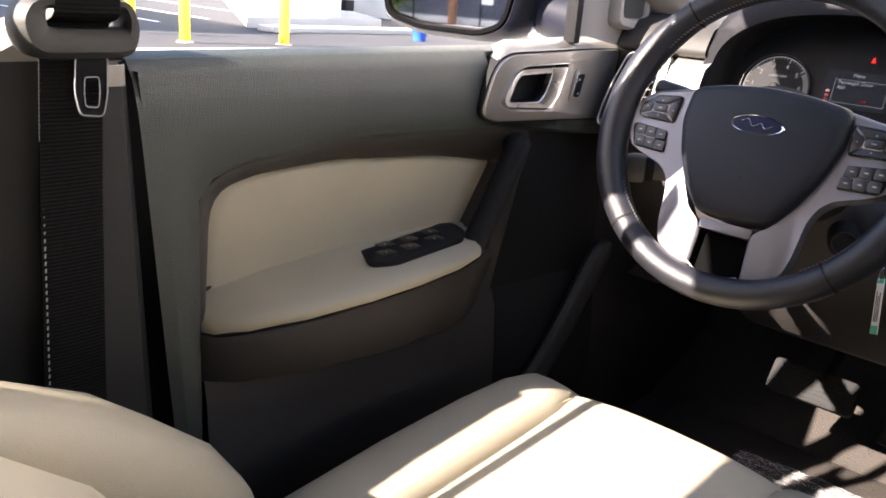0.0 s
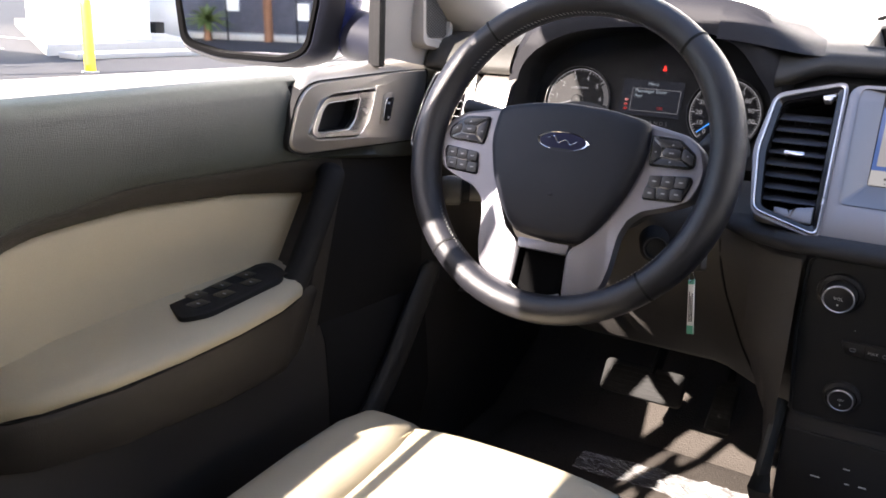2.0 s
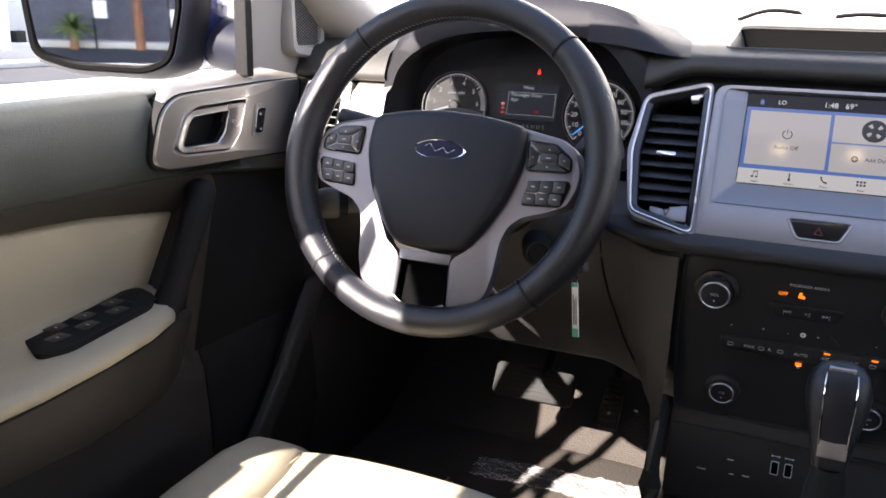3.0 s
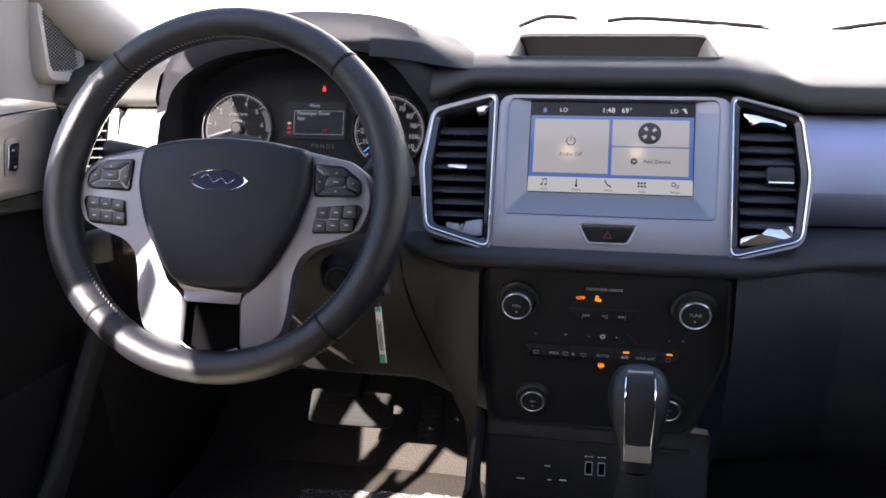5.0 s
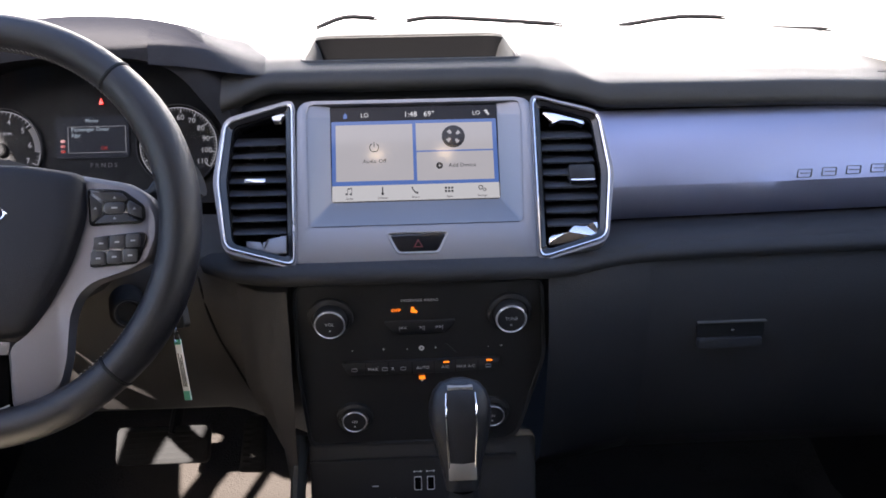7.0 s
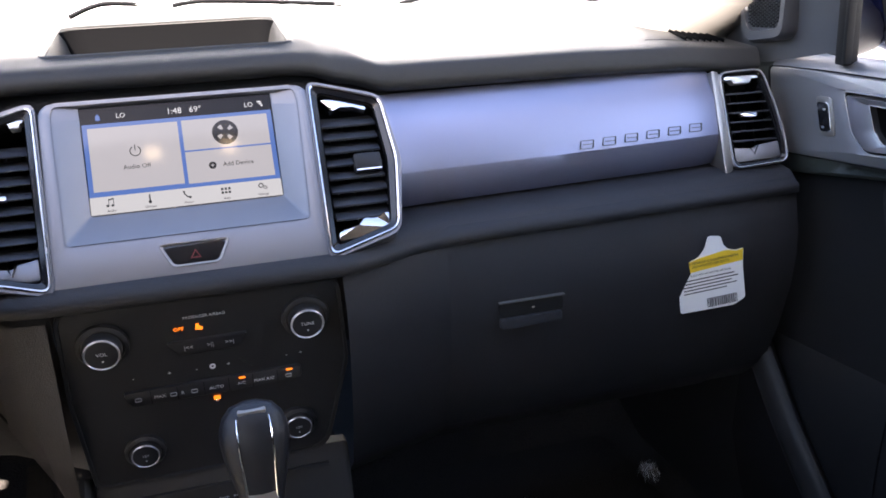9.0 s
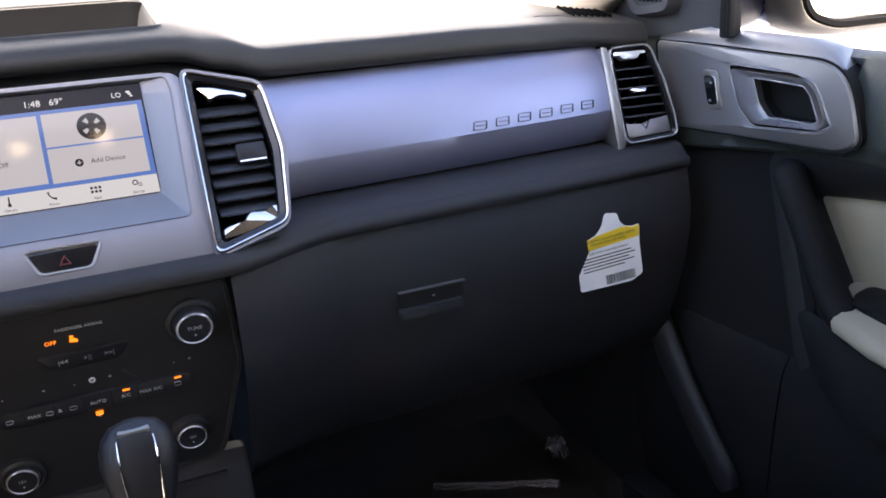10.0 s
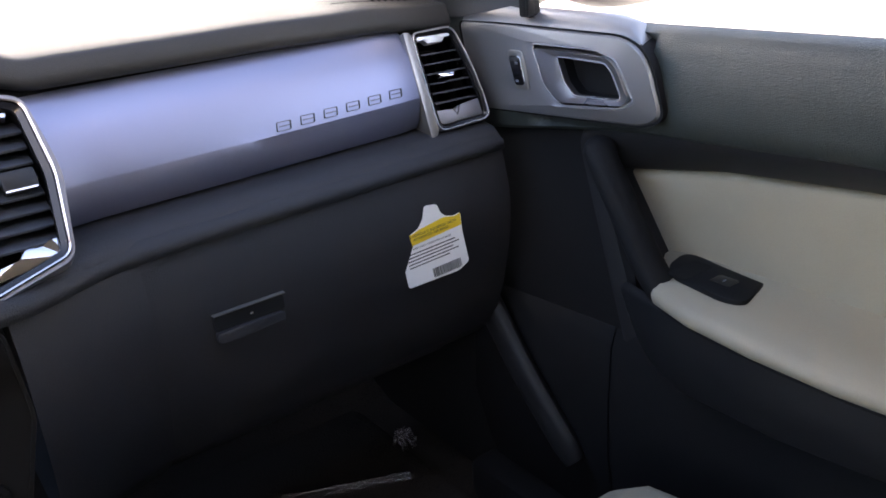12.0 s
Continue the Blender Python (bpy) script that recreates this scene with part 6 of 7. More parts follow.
    loft(bm, [[F(p, 0.712) for p in lever], [F(p, 0.7005) for p in lever], [F(p * 0.90 + q * 0.10, 0.6975) for p, q in zip(lever, opening)], [F(p * 0.15 + q * 0.85, 0.6985) for p, q in zip(lever, opening)], [F(q, 0.7005) for q in opening], [F(q, 0.708) for q in opening]])
    part("handle_lever", bm, LEVER, d, "dark satin inner door handle", 40)
    part("opening_rim", sweep([F(q, 0.6992) for q in opening], 0.0010, segs=6, closed=True, up=(1, 0, 0)), RING, d)
    part("handle_opening", loft(bmesh.new(), [[F(q, 0.7075) for q in opening], [F(q, 0.7205) for q in opening]], True, (False, True)), DEEP, d)
    lk = rounded([(1.085, 1.294), (1.095, 1.3365), (1.121, 1.3365), (1.108, 1.2925)], 0.006, 3)
    lb = part("lock_switch", loft(bmesh.new(), [[F(p, 0.71) for p in lk], [F(p, 0.6985) for p in lk], [F(Vector((1.1025, 1.313)) + (p - Vector((1.1025, 1.313))) * 0.85, 0.6975) for p in lk]], True, (False, True)), STEELY, d)
    lk2 = [Vector((1.1025, 1.313)) + (p - Vector((1.1025, 1.313))) * 0.74 for p in lk]
    part("button", loft(bmesh.new(), [[F(p, 0.70) for p in lk2], [F(p, 0.6962) for p in lk2]], True, (False, True)), GLOSS, lb)
    part("edge_line", sweep([F(p, 0.6965) for p in sorted((q for q in lk2 if q.x < 1.1025 - 0.25 * (1.313 - q.y)), key=lambda q: q.y)], 0.0007, segs=6), RING, lb)
    for zz in (1.303, 1.323):
        part("mark", box(s * 0.6960, 1.1005, zz - 0.0013, s * 0.6956, 1.1045, zz + 0.0013), ICON, lb)
    # mirror corner panel with its speaker, toned lit left and shaded right, and the glass run
    part("sail_panel", loft(bmesh.new(), [[V(0.718, 1.105, 1.378), V(0.708, 1.12, 1.383), V(0.704, 1.20, 1.37), V(0.70, 1.30, 1.36)], [V(0.712, 1.105, 1.44), V(0.704, 1.125, 1.44), V(0.70, 1.20, 1.43), V(0.70, 1.30, 1.42)], [V(0.695, 1.105, 1.52), V(0.690, 1.125, 1.52), V(0.688, 1.20, 1.51), V(0.69, 1.28, 1.49)], [V(0.675, 1.105, 1.58), V(0.67, 1.12, 1.585), V(0.67, 1.15, 1.58), V(0.67, 1.20, 1.56)]], False), SAILLIT if s < 0 else SAILSHADE, d, smooth=60)
    tw = rounded([(1.166, 1.398), (1.160, 1.50), (1.245, 1.50), (1.252, 1.408), (1.235, 1.39)], 0.015, 4)
    cc = Vector((1.205, 1.45))
    tp = part("tweeter_pod", loft(bmesh.new(), [[V(0.706, *p) for p in tw], [V(0.690, *p) for p in tw], [V(0.684, *(cc + (p - cc) * 0.93)) for p in tw], [V(0.684, *(cc + (p - cc) * 0.76)) for p in tw], [V(0.688, *(cc + (p - cc) * 0.74)) for p in tw]], True, (False, True)), SAILLIT if s < 0 else SAILSHADE, d, "small speaker pod with a black grille", 45)
    bm = bmesh.new()
    for i in range(15):
        for j in range(19):
            yy, zz = 1.1765 + i * 0.0040, 1.412 + j * 0.0042 + (i % 2) * 0.0021
            if (i in (0, 14)) and (j in (0, 18)):
                continue
            loft(bm, [[V(x, yy + r * math.cos(a), zz + r * math.sin(a)) for a in (0, 1.257, 2.513, 3.77, 5.027)] for x, r in ((0.6875, 0.0017), (0.6850, 0.0014))], True, (False, True))
    # grille tone follows the lit and the shaded side as well
    part("grille", bm, GREYTRIM if s < 0 else BLACK, tp, "black dotted grille")
    part("glass_run", box(s * 0.702, 1.086, 1.372, s * 0.722, 1.101, 1.62, 0.003), DEEP, d)
    part("glass_run_lip", box(s * 0.698, 1.080, 1.374, s * 0.708, 1.085, 1.62, 0.001), DEEP, d)
    part("window_frame", sweep(curve_pts([V(0.765, 0.415, 1.34), V(0.722, 0.385, 1.55), V(0.664, 0.27, 1.785), V(0.668, 0.75, 1.785), V(0.70, 1.05, 1.68), V(0.74, 1.33, 1.43)], 5), [0.016] * 12 + [0.022] * 3 + [0.016] * 11, 0.020, 10), RUBBER, d)
    return d


def wing_mirror(s):
    m = thing("wing_mirror", "dark blue wing mirror in a black housing", "mirror", group="wing mirrors")
    V = lambda x, y, z: Vector((s * x, y, z))
    gl = rounded([(1.135, 1.386), (1.150, 1.50), (1.12, 1.575), (0.90, 1.575), (0.862, 1.47), (0.885, 1.388), (0.93, 1.372), (1.06, 1.372)], 0.02, 4)
    c = Vector((1.0, 1.47))
    def ring(f, y, dz=0):
        return [V(*(lambda q: (q.x, y, q.y + dz))(c + (p - c) * f)) for p in gl]
    # passenger housing is painted as if sunlit
    part("housing", loft(bmesh.new(), [ring(0.98, 1.165), ring(1.02, 1.150), ring(1.12, 1.142), ring(1.20, 1.155), ring(1.22, 1.19), ring(1.12, 1.26), ring(0.75, 1.31), ring(0.2, 1.325)], True, (False, True)), SHELL if s < 0 else SUNSHELL, m, "black housing" if s < 0 else "dark housing in a lighter sunlit tone", 50)
    part("cap", loft(bmesh.new(), [ring(1.225, 1.185, 0.004), ring(1.235, 1.20, 0.004), ring(1.135, 1.265, 0.004), ring(0.76, 1.318, 0.004), ring(0.2, 1.334, 0.004)], True, (False, True)), PAINT, m, "dark blue painted cap", 50)
    bm = loft(bmesh.new(), [ring(0.99, 1.160), ring(0.5, 1.160), ring(0.05, 1.160)], True, (False, True))
    bmesh.ops.transform(bm, matrix=Matrix.Translation(V(1.0, 1.16, 1.47)) @ pose(0, 0, 0, 1.4 if s < 0 else -4, 0, -9 * s) @ Matrix.Translation(-V(1.0, 1.16, 1.47)), verts=bm.verts)
    part("mirror_glass", bm, MIRROR, m, "clear mirror glass")
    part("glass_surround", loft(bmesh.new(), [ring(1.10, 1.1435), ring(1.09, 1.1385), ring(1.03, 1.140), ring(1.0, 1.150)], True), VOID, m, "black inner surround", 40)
    part("arm", sweep([V(0.93, 1.245, 1.43), V(0.85, 1.24, 1.405), V(0.77, 1.23, 1.395)], [0.035, 0.04, 0.045], [0.05, 0.05, 0.05], 16, (0, 1, 0)), SHELL, m)
    return m


# ---- seats and belt ----
def seat(s, back, label):
    d = thing("front_seat", label, "car seat", group="front seats")
    cx = 0.385 * s
    L = lambda x, y, z: Vector((cx + x, y - back, z))
    # cushion: centre panel, two bolsters, front roll, base
    def centre(u, v):
        x = (u - 0.5) * 0.275
        y = 0.36 + 0.598 * v
        z = 0.915 + 0.052 * v - 0.045 * max(0, (v - 0.91) / 0.09) ** 2 - 0.006 * (2 * u - 1) ** 4 + 0.006 * math.sin(math.pi * u)
        return L(x, y, z)
    bm = surface(bmesh.new(), 18, 30, centre)
    part("cushion", bm, PERF, d, "cream leather cushion", 70)
    for k in (-1, 1):
        rows = []
        for y, w, z, h in ((0.36, 0.042, 0.925, 0.05), (0.50, 0.050, 0.950, 0.058), (0.65, 0.053, 0.966, 0.06), (0.78, 0.053, 0.975, 0.06), (0.86, 0.052, 0.976, 0.058), (0.91, 0.048, 0.968, 0.05), (0.945, 0.038, 0.945, 0.035), (0.962, 0.012, 0.912, 0.012)):
            ring = []
            for i in range(20):
                a = 2 * math.pi * i / 20
                ca, sa = math.cos(a), math.sin(a)
                ring.append(L(k * 0.170 + w * math.copysign(abs(ca) ** 0.7, ca), y, z - h + h * math.copysign(abs(sa) ** 0.6, sa) * (1.0 if sa > 0 else 2.2)))
            rows.append(ring)
        part("side_bolster", loft(bmesh.new(), rows, True, (True, True)), BEIGE, d, "raised cream side bolster", 70)
        part("seam", sweep(curve_pts([L(k * 0.133, 0.38, 0.912), L(k * 0.132, 0.6, 0.934), L(k * 0.131, 0.80, 0.952), L(k * 0.130, 0.90, 0.958), L(k * 0.130, 0.955, 0.930)], 5), 0.0016, segs=6), SEAM, d)
    part("front_roll", loft(bmesh.new(), [[L(x, y, z) for y, z in ((0.945, 0.932), (0.960, 0.912), (0.962, 0.86), (0.945, 0.80), (0.90, 0.76))] for x in (-0.205, -0.17, -0.1, 0.0, 0.1, 0.17, 0.205)], False), BEIGE, d, smooth=70)
    part("seat_base", box(cx - 0.21, 0.20 - back, 0.68, cx + 0.21, 0.87 - back, 0.86, 0.03), DEEP, d, "black plastic seat base")
    # backrest
    def spine(t):
        return 0.415 - 0.33 * t - 0.17 * max(0.0, t - 0.3) - 0.02 * math.sin(math.pi * t), 0.93 + 0.50 * t - 0.07 * max(0.0, t - 0.3)
    def bcentre(u, v):
        y, z = spine(v)
        return L((u - 0.5) * 0.37, y - 0.012 * (2 * u - 1) ** 2 * -1, z)
    part("backrest", surface(bmesh.new(), 14, 20, bcentre), PERF, d, "cream leather backrest centre", 70)
    for k in (-1, 1):
        rows = []
        for t, w, f in ((-0.12, 0.03, 0.03), (-0.05, 0.045, 0.065), (0.03, 0.052, 0.082), (0.12, 0.055, 0.085), (0.21, 0.057, 0.072), (0.3, 0.058, 0.055), (0.4, 0.057, 0.036), (0.5, 0.056, 0.020), (0.7, 0.052, 0.010), (0.9, 0.045, 0.006), (1.0, 0.03, 0.004)):
            y, z = spine(t)
            if k * s < 0:
                f = f * 0.35
            ring = []
            for i in range(20):
                a = 2 * math.pi * i / 20
                ca, sa = math.cos(a), math.sin(a)
                n = Vector((0, 0.83, 0.55))
                p = L(k * 0.205 + w * math.copysign(abs(ca) ** 0.8, ca), y, z) + n * (f * sa if sa > 0 else 0.09 * sa)
                ring.append(p)
            rows.append(ring)
        part("back_bolster", loft(bmesh.new(), rows, True, (True, True)), BEIGE, d, "cream backrest bolster", 70)
        part("seam", sweep([L(k * 0.158, spine(t)[0] + 0.006, spine(t)[1] + 0.004) for t in (0.05, 0.25, 0.5, 0.75, 0.95)], 0.0016, segs=6), SEAM, d)
    rows = []
    for t in (0, 0.5, 1.0):
        y, z = spine(t)
        rows.append([L(-0.24, y - 0.02, z), L(0.24, y - 0.02, z), L(0.22, y - 0.12, z - 0.04), L(-0.22, y - 0.12, z - 0.04)])
    part("back_shell", loft(bmesh.new(), rows, True, (True, True)), DEEP, d)
    return d


def seat_belt():
    b = thing("seat_belt", "black webbing seat belt hanging on the centre pillar", "seat belt")
    # webbing hangs down the pillar, slightly slack
    rows = []
    for z, x, y0, y1 in ((1.62, -0.622, 0.345, 0.392), (1.45, -0.652, 0.353, 0.403), (1.412, -0.6565, 0.3555, 0.4055), (1.397, -0.6585, 0.356, 0.406), (1.3925, -0.664, 0.356, 0.406), (1.388, -0.678, 0.356, 0.406), (1.36, -0.688, 0.354, 0.404), (1.25, -0.695, 0.350, 0.402), (1.10, -0.697, 0.344, 0.398), (0.90, -0.700, 0.338, 0.395), (0.70, -0.705, 0.335, 0.39)):
        rows.append([Vector((x, y0, z)), Vector((x + 0.001, (y0 + y1) / 2, z)), Vector((x, y1, z)), Vector((x - 0.002, y1, z)), Vector((x - 0.002, y0, z))])
    part("webbing", loft(bmesh.new(), rows, True, (True, True)), WEB, b, "black ribbed webbing")
    bm = bmesh.new()
    for i in range(70):
        z = 0.92 + 0.45 * i / 70
        y = 0.3385 + 0.016 * (z - 0.9) / 0.46
        loft(bm, [[Vector((-0.6955, y + 0.0012, z)), Vector((-0.6955, y + 0.0026, z))], [Vector((-0.6950, y + 0.0014, z + 0.0038)), Vector((-0.6950, y + 0.0028, z + 0.0038))]], False)
    part("edge_stitching", bm, STITCH, b, "pale edge stitching")
    F = lambda p, x: Vector((x, p[0], p[1]))
    o = rounded([(0.332, 1.372), (0.328, 1.392), (0.340, 1.408), (0.418, 1.408), (0.427, 1.385), (0.423, 1.366), (0.41, 1.362), (0.342, 1.362)], 0.010, 4)
    i = rounded([(0.353, 1.386), (0.352, 1.393), (0.353, 1.399), (0.410, 1.400), (0.412, 1.394), (0.411, 1.386), (0.40, 1.3845), (0.36, 1.3845)], 0.002, 4)
    bm = bmesh.new()
    loft(bm, [[F(p, -0.684) for p in o], [F(p, -0.668) for p in o], [F(p * 0.75 + q * 0.25, -0.660) for p, q in zip(o, i)], [F(p * 0.3 + q * 0.7, -0.660) for p, q in zip(o, i)], [F(q, -0.666) for q in i], [F(q, -0.684) for q in i]])
    part("tongue_grip", bm, PILLARGREY, b, "grey plastic grip of the belt tongue", 45)
    sq = lambda pts: [(0.392 + (a - 0.384) * 0.72, z) for a, z in pts]
    t = rounded([(0.366, 1.364), (0.363, 1.334), (0.368, 1.316), (0.394, 1.314), (0.400, 1.33), (0.402, 1.364)], 0.005, 3)
    t = [Vector(p) for p in sq(t)]
    h = rounded([(0.375, 1.346), (0.3735, 1.334), (0.3745, 1.3225), (0.389, 1.3215), (0.3915, 1.334), (0.391, 1.346)], 0.003, 3)
    h = [Vector(p) for p in sq(h)]
    bm = bmesh.new()
    loft(bm, [[F(p, -0.684) for p in t], [F(p, -0.6815) for p in t], [F(q, -0.6815) for q in h], [F(q, -0.684) for q in h], [F(p, -0.684) for p in t]])
    tg = part("tongue", bm, GLOSS, b, "black tongue plate with bright edges")
    part("bright_edge", sweep([F(p, -0.6812) for p in t], 0.0007, segs=6, closed=True, up=(1, 0, 0)), RING, tg)
    part("bright_edge", sweep([F(p, -0.6812) for p in h], 0.0006, segs=6, closed=True, up=(1, 0, 0)), RING, tg)
    part("shoulder_bar", turned(box(-0.0015, -0.030, -0.004, 0.0015, 0.030, 0.004, 0.001), Matrix.Translation((-0.6825, 0.388, 1.3625))), GLOSS, b)
    p = thing("belt_trim", "grey pillar cover beside the seat belt", "trim", kind="structure")
    part("trim_tab", box(-0.7085, 0.404, 1.334, -0.7055, 0.431, 1.352, 0.001), TRIM, p, "small cream trim tab")
    part("cover", loft(bmesh.new(), [[Vector((-0.713, 0.395, 1.352)), Vector((-0.7075, 0.40, 1.352)), Vector((-0.7075, 0.428, 1.352)), Vector((-0.72, 0.438, 1.352))], [Vector((-0.72, 0.395, 1.1)), Vector((-0.7125, 0.40, 1.1)), Vector((-0.7125, 0.440, 1.1)), Vector((-0.725, 0.452, 1.1))], [Vector((-0.722, 0.395, 0.85)), Vector((-0.7145, 0.40, 0.85)), Vector((-0.7145, 0.452, 0.85)), Vector((-0.727, 0.462, 0.85))]], False), BLACK, p)


# ---- console, gear lever, pedals, floor things ----
def console():
    c = thing("centre_console", "black centre console between the seats", "console")
    rows = []
    for y, w, z in ((1.16, 0.128, 0.905), (1.00, 0.126, 0.905), (0.965, 0.122, 0.935), (0.93, 0.120, 0.942), (0.75, 0.115, 0.935), (0.50, 0.110, 0.925), (0.10, 0.11, 0.92), (-0.3, 0.11, 0.92)):
        rows.append([Vector((-w - 0.006, y, 0.66)), Vector((-w, y, z - 0.02)), Vector((-w + 0.012, y, z - 0.004)), Vector((-w + 0.03, y, z)), Vector((w - 0.03, y, z)), Vector((w - 0.012, y, z - 0.004)), Vector((w, y, z - 0.02)), Vector((w + 0.006, y, 0.66))])
    part("body", loft(bmesh.new(), rows, False), DEEP, c, smooth=50)
    part("side_trim", sweep(curve_pts([(-0.137, 1.13, 1.02), (-0.141, 1.10, 0.96), (-0.143, 1.10, 0.86), (-0.145, 1.13, 0.72)], 4), 0.008, 0.014, 10), PILLARGREY, c)
    part("tray_rim", prism(rounded(rect(-0.105, 0.99, 0.098, 1.075), 0.01, 3), 0.0, 0.004, Matrix.Translation((0, 0, 0.905)), 0.002), BLACK, c)
    g = thing("gear_selector", "black leather gear selector with chrome strips", "gear lever")
    axis = Vector((0.0, 0.30, 0.95)).normalized()
    base = Vector((0.029, 0.883, 1.091))
    rows, strips = [], {-1: [], 1: []}
    for t, w, dpt in ((0.004, 0.0135, 0.0125), (0.012, 0.0148, 0.0140), (0.024, 0.0172, 0.0160), (0.040, 0.0212, 0.0188), (0.054, 0.0246, 0.0212), (0.066, 0.0262, 0.0222), (0.076, 0.0256, 0.0208), (0.085, 0.0226, 0.0172), (0.092, 0.0165, 0.0115), (0.0955, 0.006, 0.004)):
        p = base + axis * t
        f = Vector((0, -axis.z, axis.y))
        rows.append([p + Vector((1, 0, 0)) * w * math.copysign(abs(math.cos(a)) ** 0.8, math.cos(a)) + f * dpt * math.copysign(abs(math.sin(a)) ** 0.8, math.sin(a)) for a in [2 * math.pi * i / 28 for i in range(28)]])
        if 0.02 < t < 0.09:
            for k in (-1, 1):
                strips[k].append(p + Vector((k * (0.0105 + 0.18 * (w - 0.016)), 0, 0)) + f * (dpt * 0.985))
    part("knob", loft(bmesh.new(), rows, True, (True, True)), LEATHER, g, "black leather knob", 60)
    for k in (-1, 1):
        part("chrome_strip", sweep(curve_pts(strips[k], 4), 0.0008, 0.0009, 8), CHROME, g)
    f = Vector((0, -axis.z, axis.y))
    top = base + axis * 0.0895 + f * 0.012
    part("top_cap", box(top.x - 0.0105, top.y - 0.0035, top.z - 0.003, top.x + 0.0105, top.y + 0.0035, top.z + 0.0012, 0.0012), STEELY, g, "small polished cap")
    low = base + axis * 0.021 + f * 0.0152
    part("front_plate", turned(box(-0.0115, -0.007, -0.002, 0.0115, 0.007, 0.0015, 0.001), Matrix.Translation(low) @ plane(0, 0, 0, 17)), STEELY, g, "small polished plate")
    rows = []
    for i in range(7):
        t = i / 6
        p = Vector((0.029, 0.884 - 0.004 * t, 1.098 - 0.150 * t))
        w = 0.0125 + 0.042 * t ** 1.8 + (0.0025 if i % 2 else 0)
        rows.append([p + Vector((w * math.cos(a), w * 1.2 * math.sin(a), 0)) for a in [2 * math.pi * k / 20 for k in range(20)]])
    part("gaiter", loft(bmesh.new(), rows), RUBBER, g, "black folded gaiter", 60)


def pedals():
    b = thing("brake_pedal", "wide black brake pedal with a ribbed rubber pad", "pedal")
    m = plane(-0.392, 1.425, 0.860, 32)
    part("pad", prism(rounded(rect(-0.066, -0.028, 0.072, 0.028), 0.010, 3), -0.014, 0.004, m, 0.003), RUBBER, b)
    for k in range(6):
        part("rib", prism(rounded(rect(-0.052, -0.021 + k * 0.008, 0.050, -0.0185 + k * 0.008), 0.001, 1), 0.003, 0.0058, m), RUBBER, b)
    part("arm", sweep(curve_pts([(-0.375, 1.438, 0.87), (-0.365, 1.50, 0.96), (-0.36, 1.56, 1.10)], 4), 0.008, 0.014, 10), DEEP, b)
    g = thing("accelerator_pedal", "narrow upright accelerator pedal", "pedal")
    m = plane(-0.262, 1.460, 0.836, 30, -4)
    part("pad", prism(rounded([(-0.020, -0.042), (0.020, -0.042), (0.019, 0.042), (-0.014, 0.042)], 0.006, 3), -0.012, 0.002, m, 0.002), RUBBER, g)
    for k in range(8):
        part("rib", prism(rounded(rect(-0.014, -0.037 + k * 0.0098, 0.015, -0.033 + k * 0.0098), 0.001, 1), 0.001, 0.0045, m), RUBBER, g)
    part("arm", sweep(curve_pts([(-0.258, 1.485, 0.874), (-0.262, 1.53, 0.94), (-0.265, 1.57, 1.08)], 4), 0.007, 0.010, 10), DEEP, g)


def floor_things():
    mt = thing("floor_mat", "brown-grey carpet mat in the driver's footwell", "floor mat")
    out = rounded([(-0.66, 1.02), (-0.175, 1.02), (-0.175, 1.56), (-0.66, 1.58)], 0.05, 5)
    part("carpet", prism(out, 0.663, 0.674, Matrix.Identity(4), 0.003), CARPET, mt)
    def crumple(name, label, cx, cy, cz, w, h, up, amp, rot=0.0):
        t = thing(name, label, "plastic film")
        noise_at = lambda u, v: noise.noise(Vector((u * 5.3 + cx * 9, v * 4.1, 2.2))) + 0.6 * abs(noise.noise(Vector((u * 17 + v * 6, v * 14 + cy * 7, 5.1)))) + 0.12 * abs(noise.noise(Vector((u * 43 - v * 15, v * 30, 8.3))))
        ca, sa = math.cos(radians(rot)), math.sin(radians(rot))
        def fn(u, v):
            x, y = (u - 0.5) * w, (v - 0.5) * h
            return Vector((cx + x * ca - y * sa, cy + x * sa + y * ca, cz + up * math.sin(math.pi * v) + amp * abs(noise_at(u, v))))
        part("film", surface(bmesh.new(), 120, 50, fn), FILM, t, smooth=14)
    crumple("plastic_wrap", "crumpled clear plastic film over the mat edge", -0.340, 1.440, 0.676, 0.30, 0.075, 0.004, 0.010, 4)
    crumple("plastic_wrap", "crumpled clear plastic film in the footwell", -0.56, 1.20, 0.70, 0.24, 0.16, 0.025, 0.035, 10)
    crumple("plastic_wrap", "clear plastic film lying in the passenger footwell", 0.53, 1.37, 0.674, 0.20, 0.016, 0.006, 0.008, -25)
    crumple("plastic_wrap", "small curl of clear plastic in the passenger footwell", 0.66, 1.40, 0.674, 0.03, 0.03, 0.02, 0.03, 0)
    pm = thing("floor_mat", "dark carpet mat in the passenger footwell", "floor mat")
    part("carpet", prism(rounded([(0.175, 1.02), (0.66, 1.02), (0.66, 1.58), (0.175, 1.56)], 0.05, 5), 0.663, 0.674, Matrix.Identity(4), 0.003), CARPET, pm)


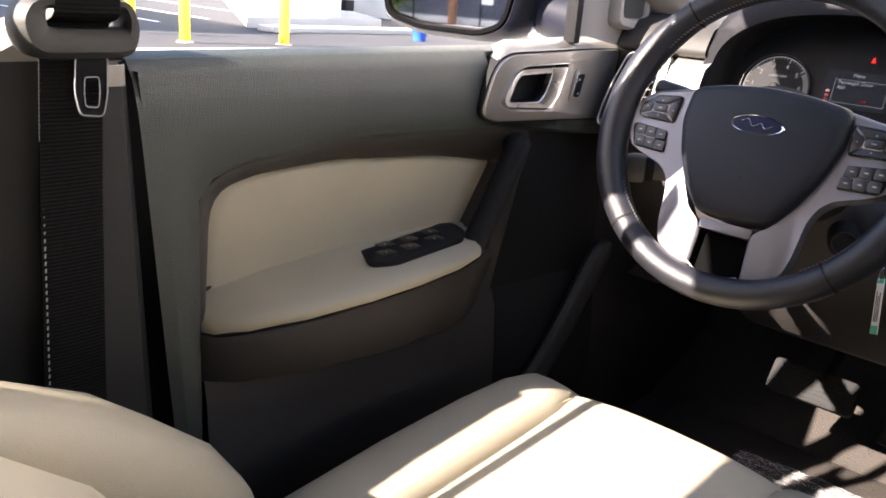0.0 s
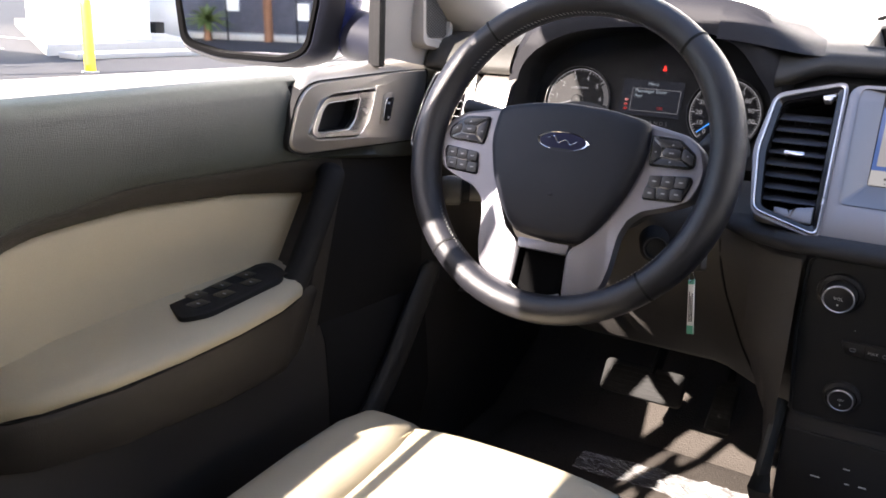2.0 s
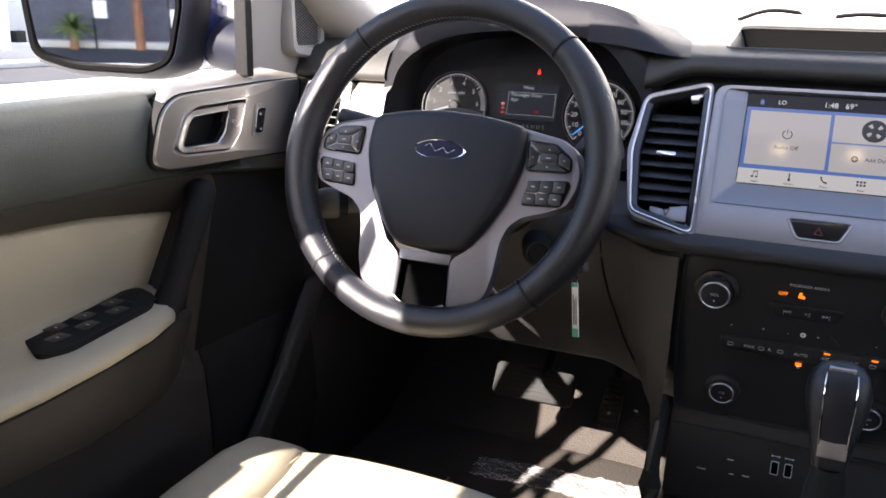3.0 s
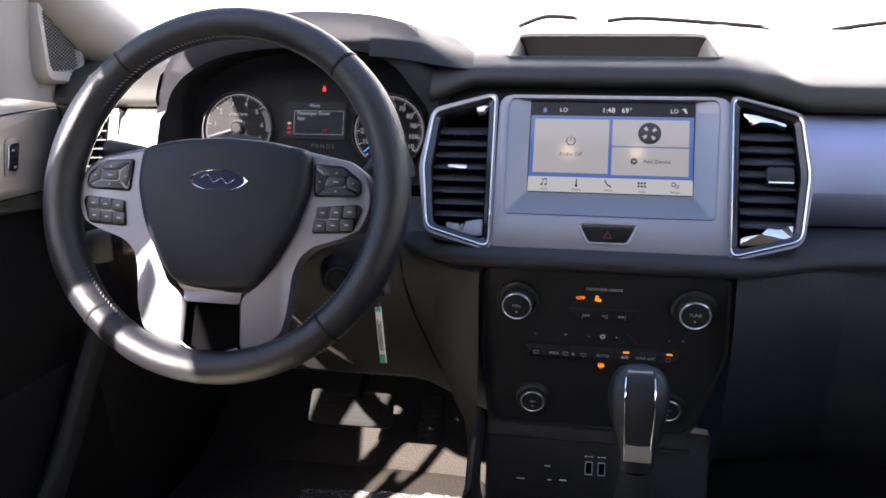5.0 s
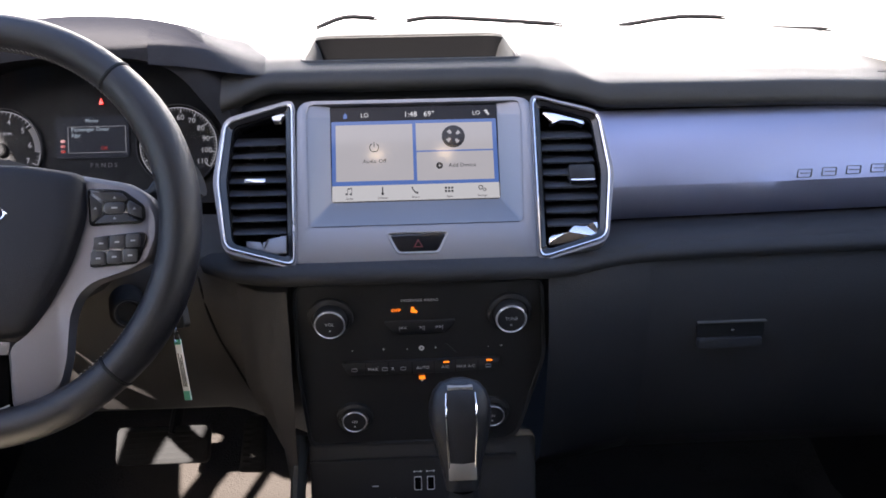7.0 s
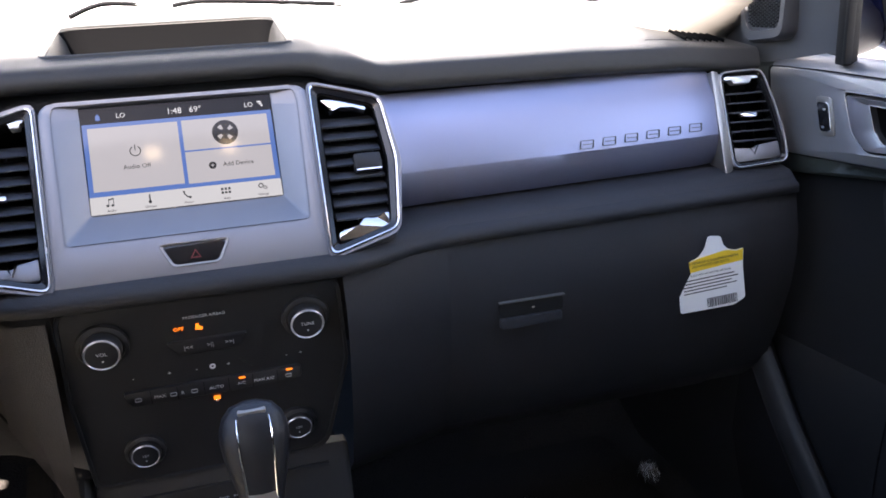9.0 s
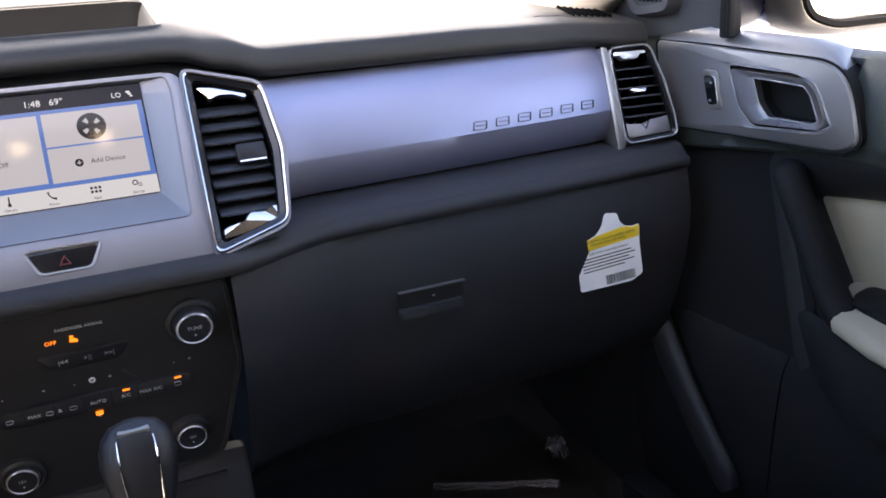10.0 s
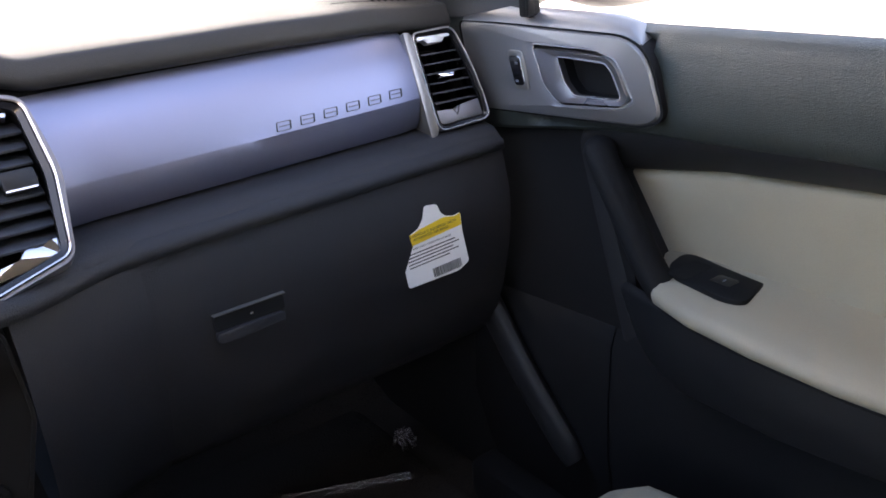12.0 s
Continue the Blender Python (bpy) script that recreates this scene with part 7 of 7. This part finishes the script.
def hanging_tags():
    k = thing("key_tag", "paper key tag hanging from the ignition", "key tag")
    m = plane(-0.245, 1.068, 1.165, 4, -50) @ Matrix.Rotation(radians(19), 4, "Z") @ Matrix.Diagonal((0.88, 0.86, 1, 1))
    part("ring", sweep([m @ Vector((0.006 * math.cos(a), 0.006 + 0.009 * math.sin(a), 0.001 * math.sin(2 * a))) for a in [2 * math.pi * i / 24 for i in range(24)]], 0.0008, segs=6, closed=True, up=tuple(m.col[2][:3])), CHROME, k)
    part("card", prism(rounded(rect(-0.0085, -0.072, 0.0085, 0.0), 0.002, 2), -0.0004, 0.0004, m), PAPER, k)
    for s in (-1, 1):
        z = (0.0004, 0.0007) if s > 0 else (-0.0007, -0.0004)
        part("green_end", prism(rect(-0.0085, -0.072, 0.0085, -0.061), *z, m), GREENTAG, k)
        part("green_end", prism(rect(-0.0085, -0.006, 0.0085, 0.0), *z, m), GREENTAG, k)
        for i, w in enumerate((0.040, 0.034, 0.038)):
            part("printed_bar", prism(rect(-0.005 + i * 0.004, -0.056, -0.0032 + i * 0.004, -0.056 + w), *z, m), INK, k)
    part("key", prism(rounded(rect(-0.010, 0.012, 0.012, 0.040), 0.006, 3), -0.012, -0.005, m, 0.001), BLACK, k, "black key head")
    t = thing("airbag_tag", "white and yellow airbag notice card hanging below the dash", "tag")
    m = on(plane(0.585, 1.098, 1.12, -3, -14), -0.027, 0.012)
    body = rounded([(-0.032, -0.034), (0.030, -0.026), (0.043, -0.017), (0.037, 0.022), (0.036, 0.045), (0.028, 0.042), (0.018, 0.044), (0.012, 0.050), (0.009, 0.060), (-0.006, 0.061), (-0.009, 0.046), (-0.015, 0.036), (-0.024, 0.031), (-0.040, 0.030)], 0.003, 2)
    bm = prism(body, -0.0004, 0.0004, m)
    part("card", bm, PAPER, t)
    band = [(-0.0395, 0.0295), (-0.024, 0.0305), (-0.015, 0.0345), (0.013, 0.0425), (0.018, 0.0430), (0.028, 0.0415), (0.0355, 0.0440), (0.0362, 0.0300), (-0.0385, 0.0140)]
    part("yellow_band", prism(band, 0.0004, 0.0008, m), CARDYEL, t, "yellow printed band")
    slope = pose(0, 0, 0, 0, 0, 9.5)
    words("THIS VEHICLE IS EQUIPPED WITH\nADVANCED AIR BAGS", 0.0043, on(m, -0.001, 0.0295, 0.0009) @ slope, INK, t)
    words("EVEN WITH ADVANCED AIR BAGS", 0.0030, on(m, 0.000, 0.0165, 0.0006) @ slope, INK, t)
    for i, w in enumerate((0.060, 0.064, 0.056, 0.062, 0.050)):
        part("printed_line", prism(rect(-0.032, 0.0 - i * 0.0040, -0.032 + w, 0.0012 - i * 0.0040), 0.0004, 0.0007, on(m, 0, 0.0105) @ slope), INK, t)
    x = -0.001
    rnd = random.Random(3)
    while x < 0.034:
        w = rnd.choice((0.0006, 0.0009, 0.0014))
        part("barcode_bar", prism(rect(x - 0.004, -0.0270, x + w - 0.004, -0.0155), 0.0004, 0.0007, m @ slope), INK, t)
        x += w + rnd.choice((0.0006, 0.0009))


outside()
shell()
dashboard()
steering_wheel()
for side in (-1, 1):
    car_door(side)
    wing_mirror(side)
seat(-1, 0.0, "cream leather driver's seat with raised bolsters")
seat(1, 0.09, "cream leather passenger seat with raised bolsters")
seat_belt()
console()
pedals()
floor_things()
hanging_tags()
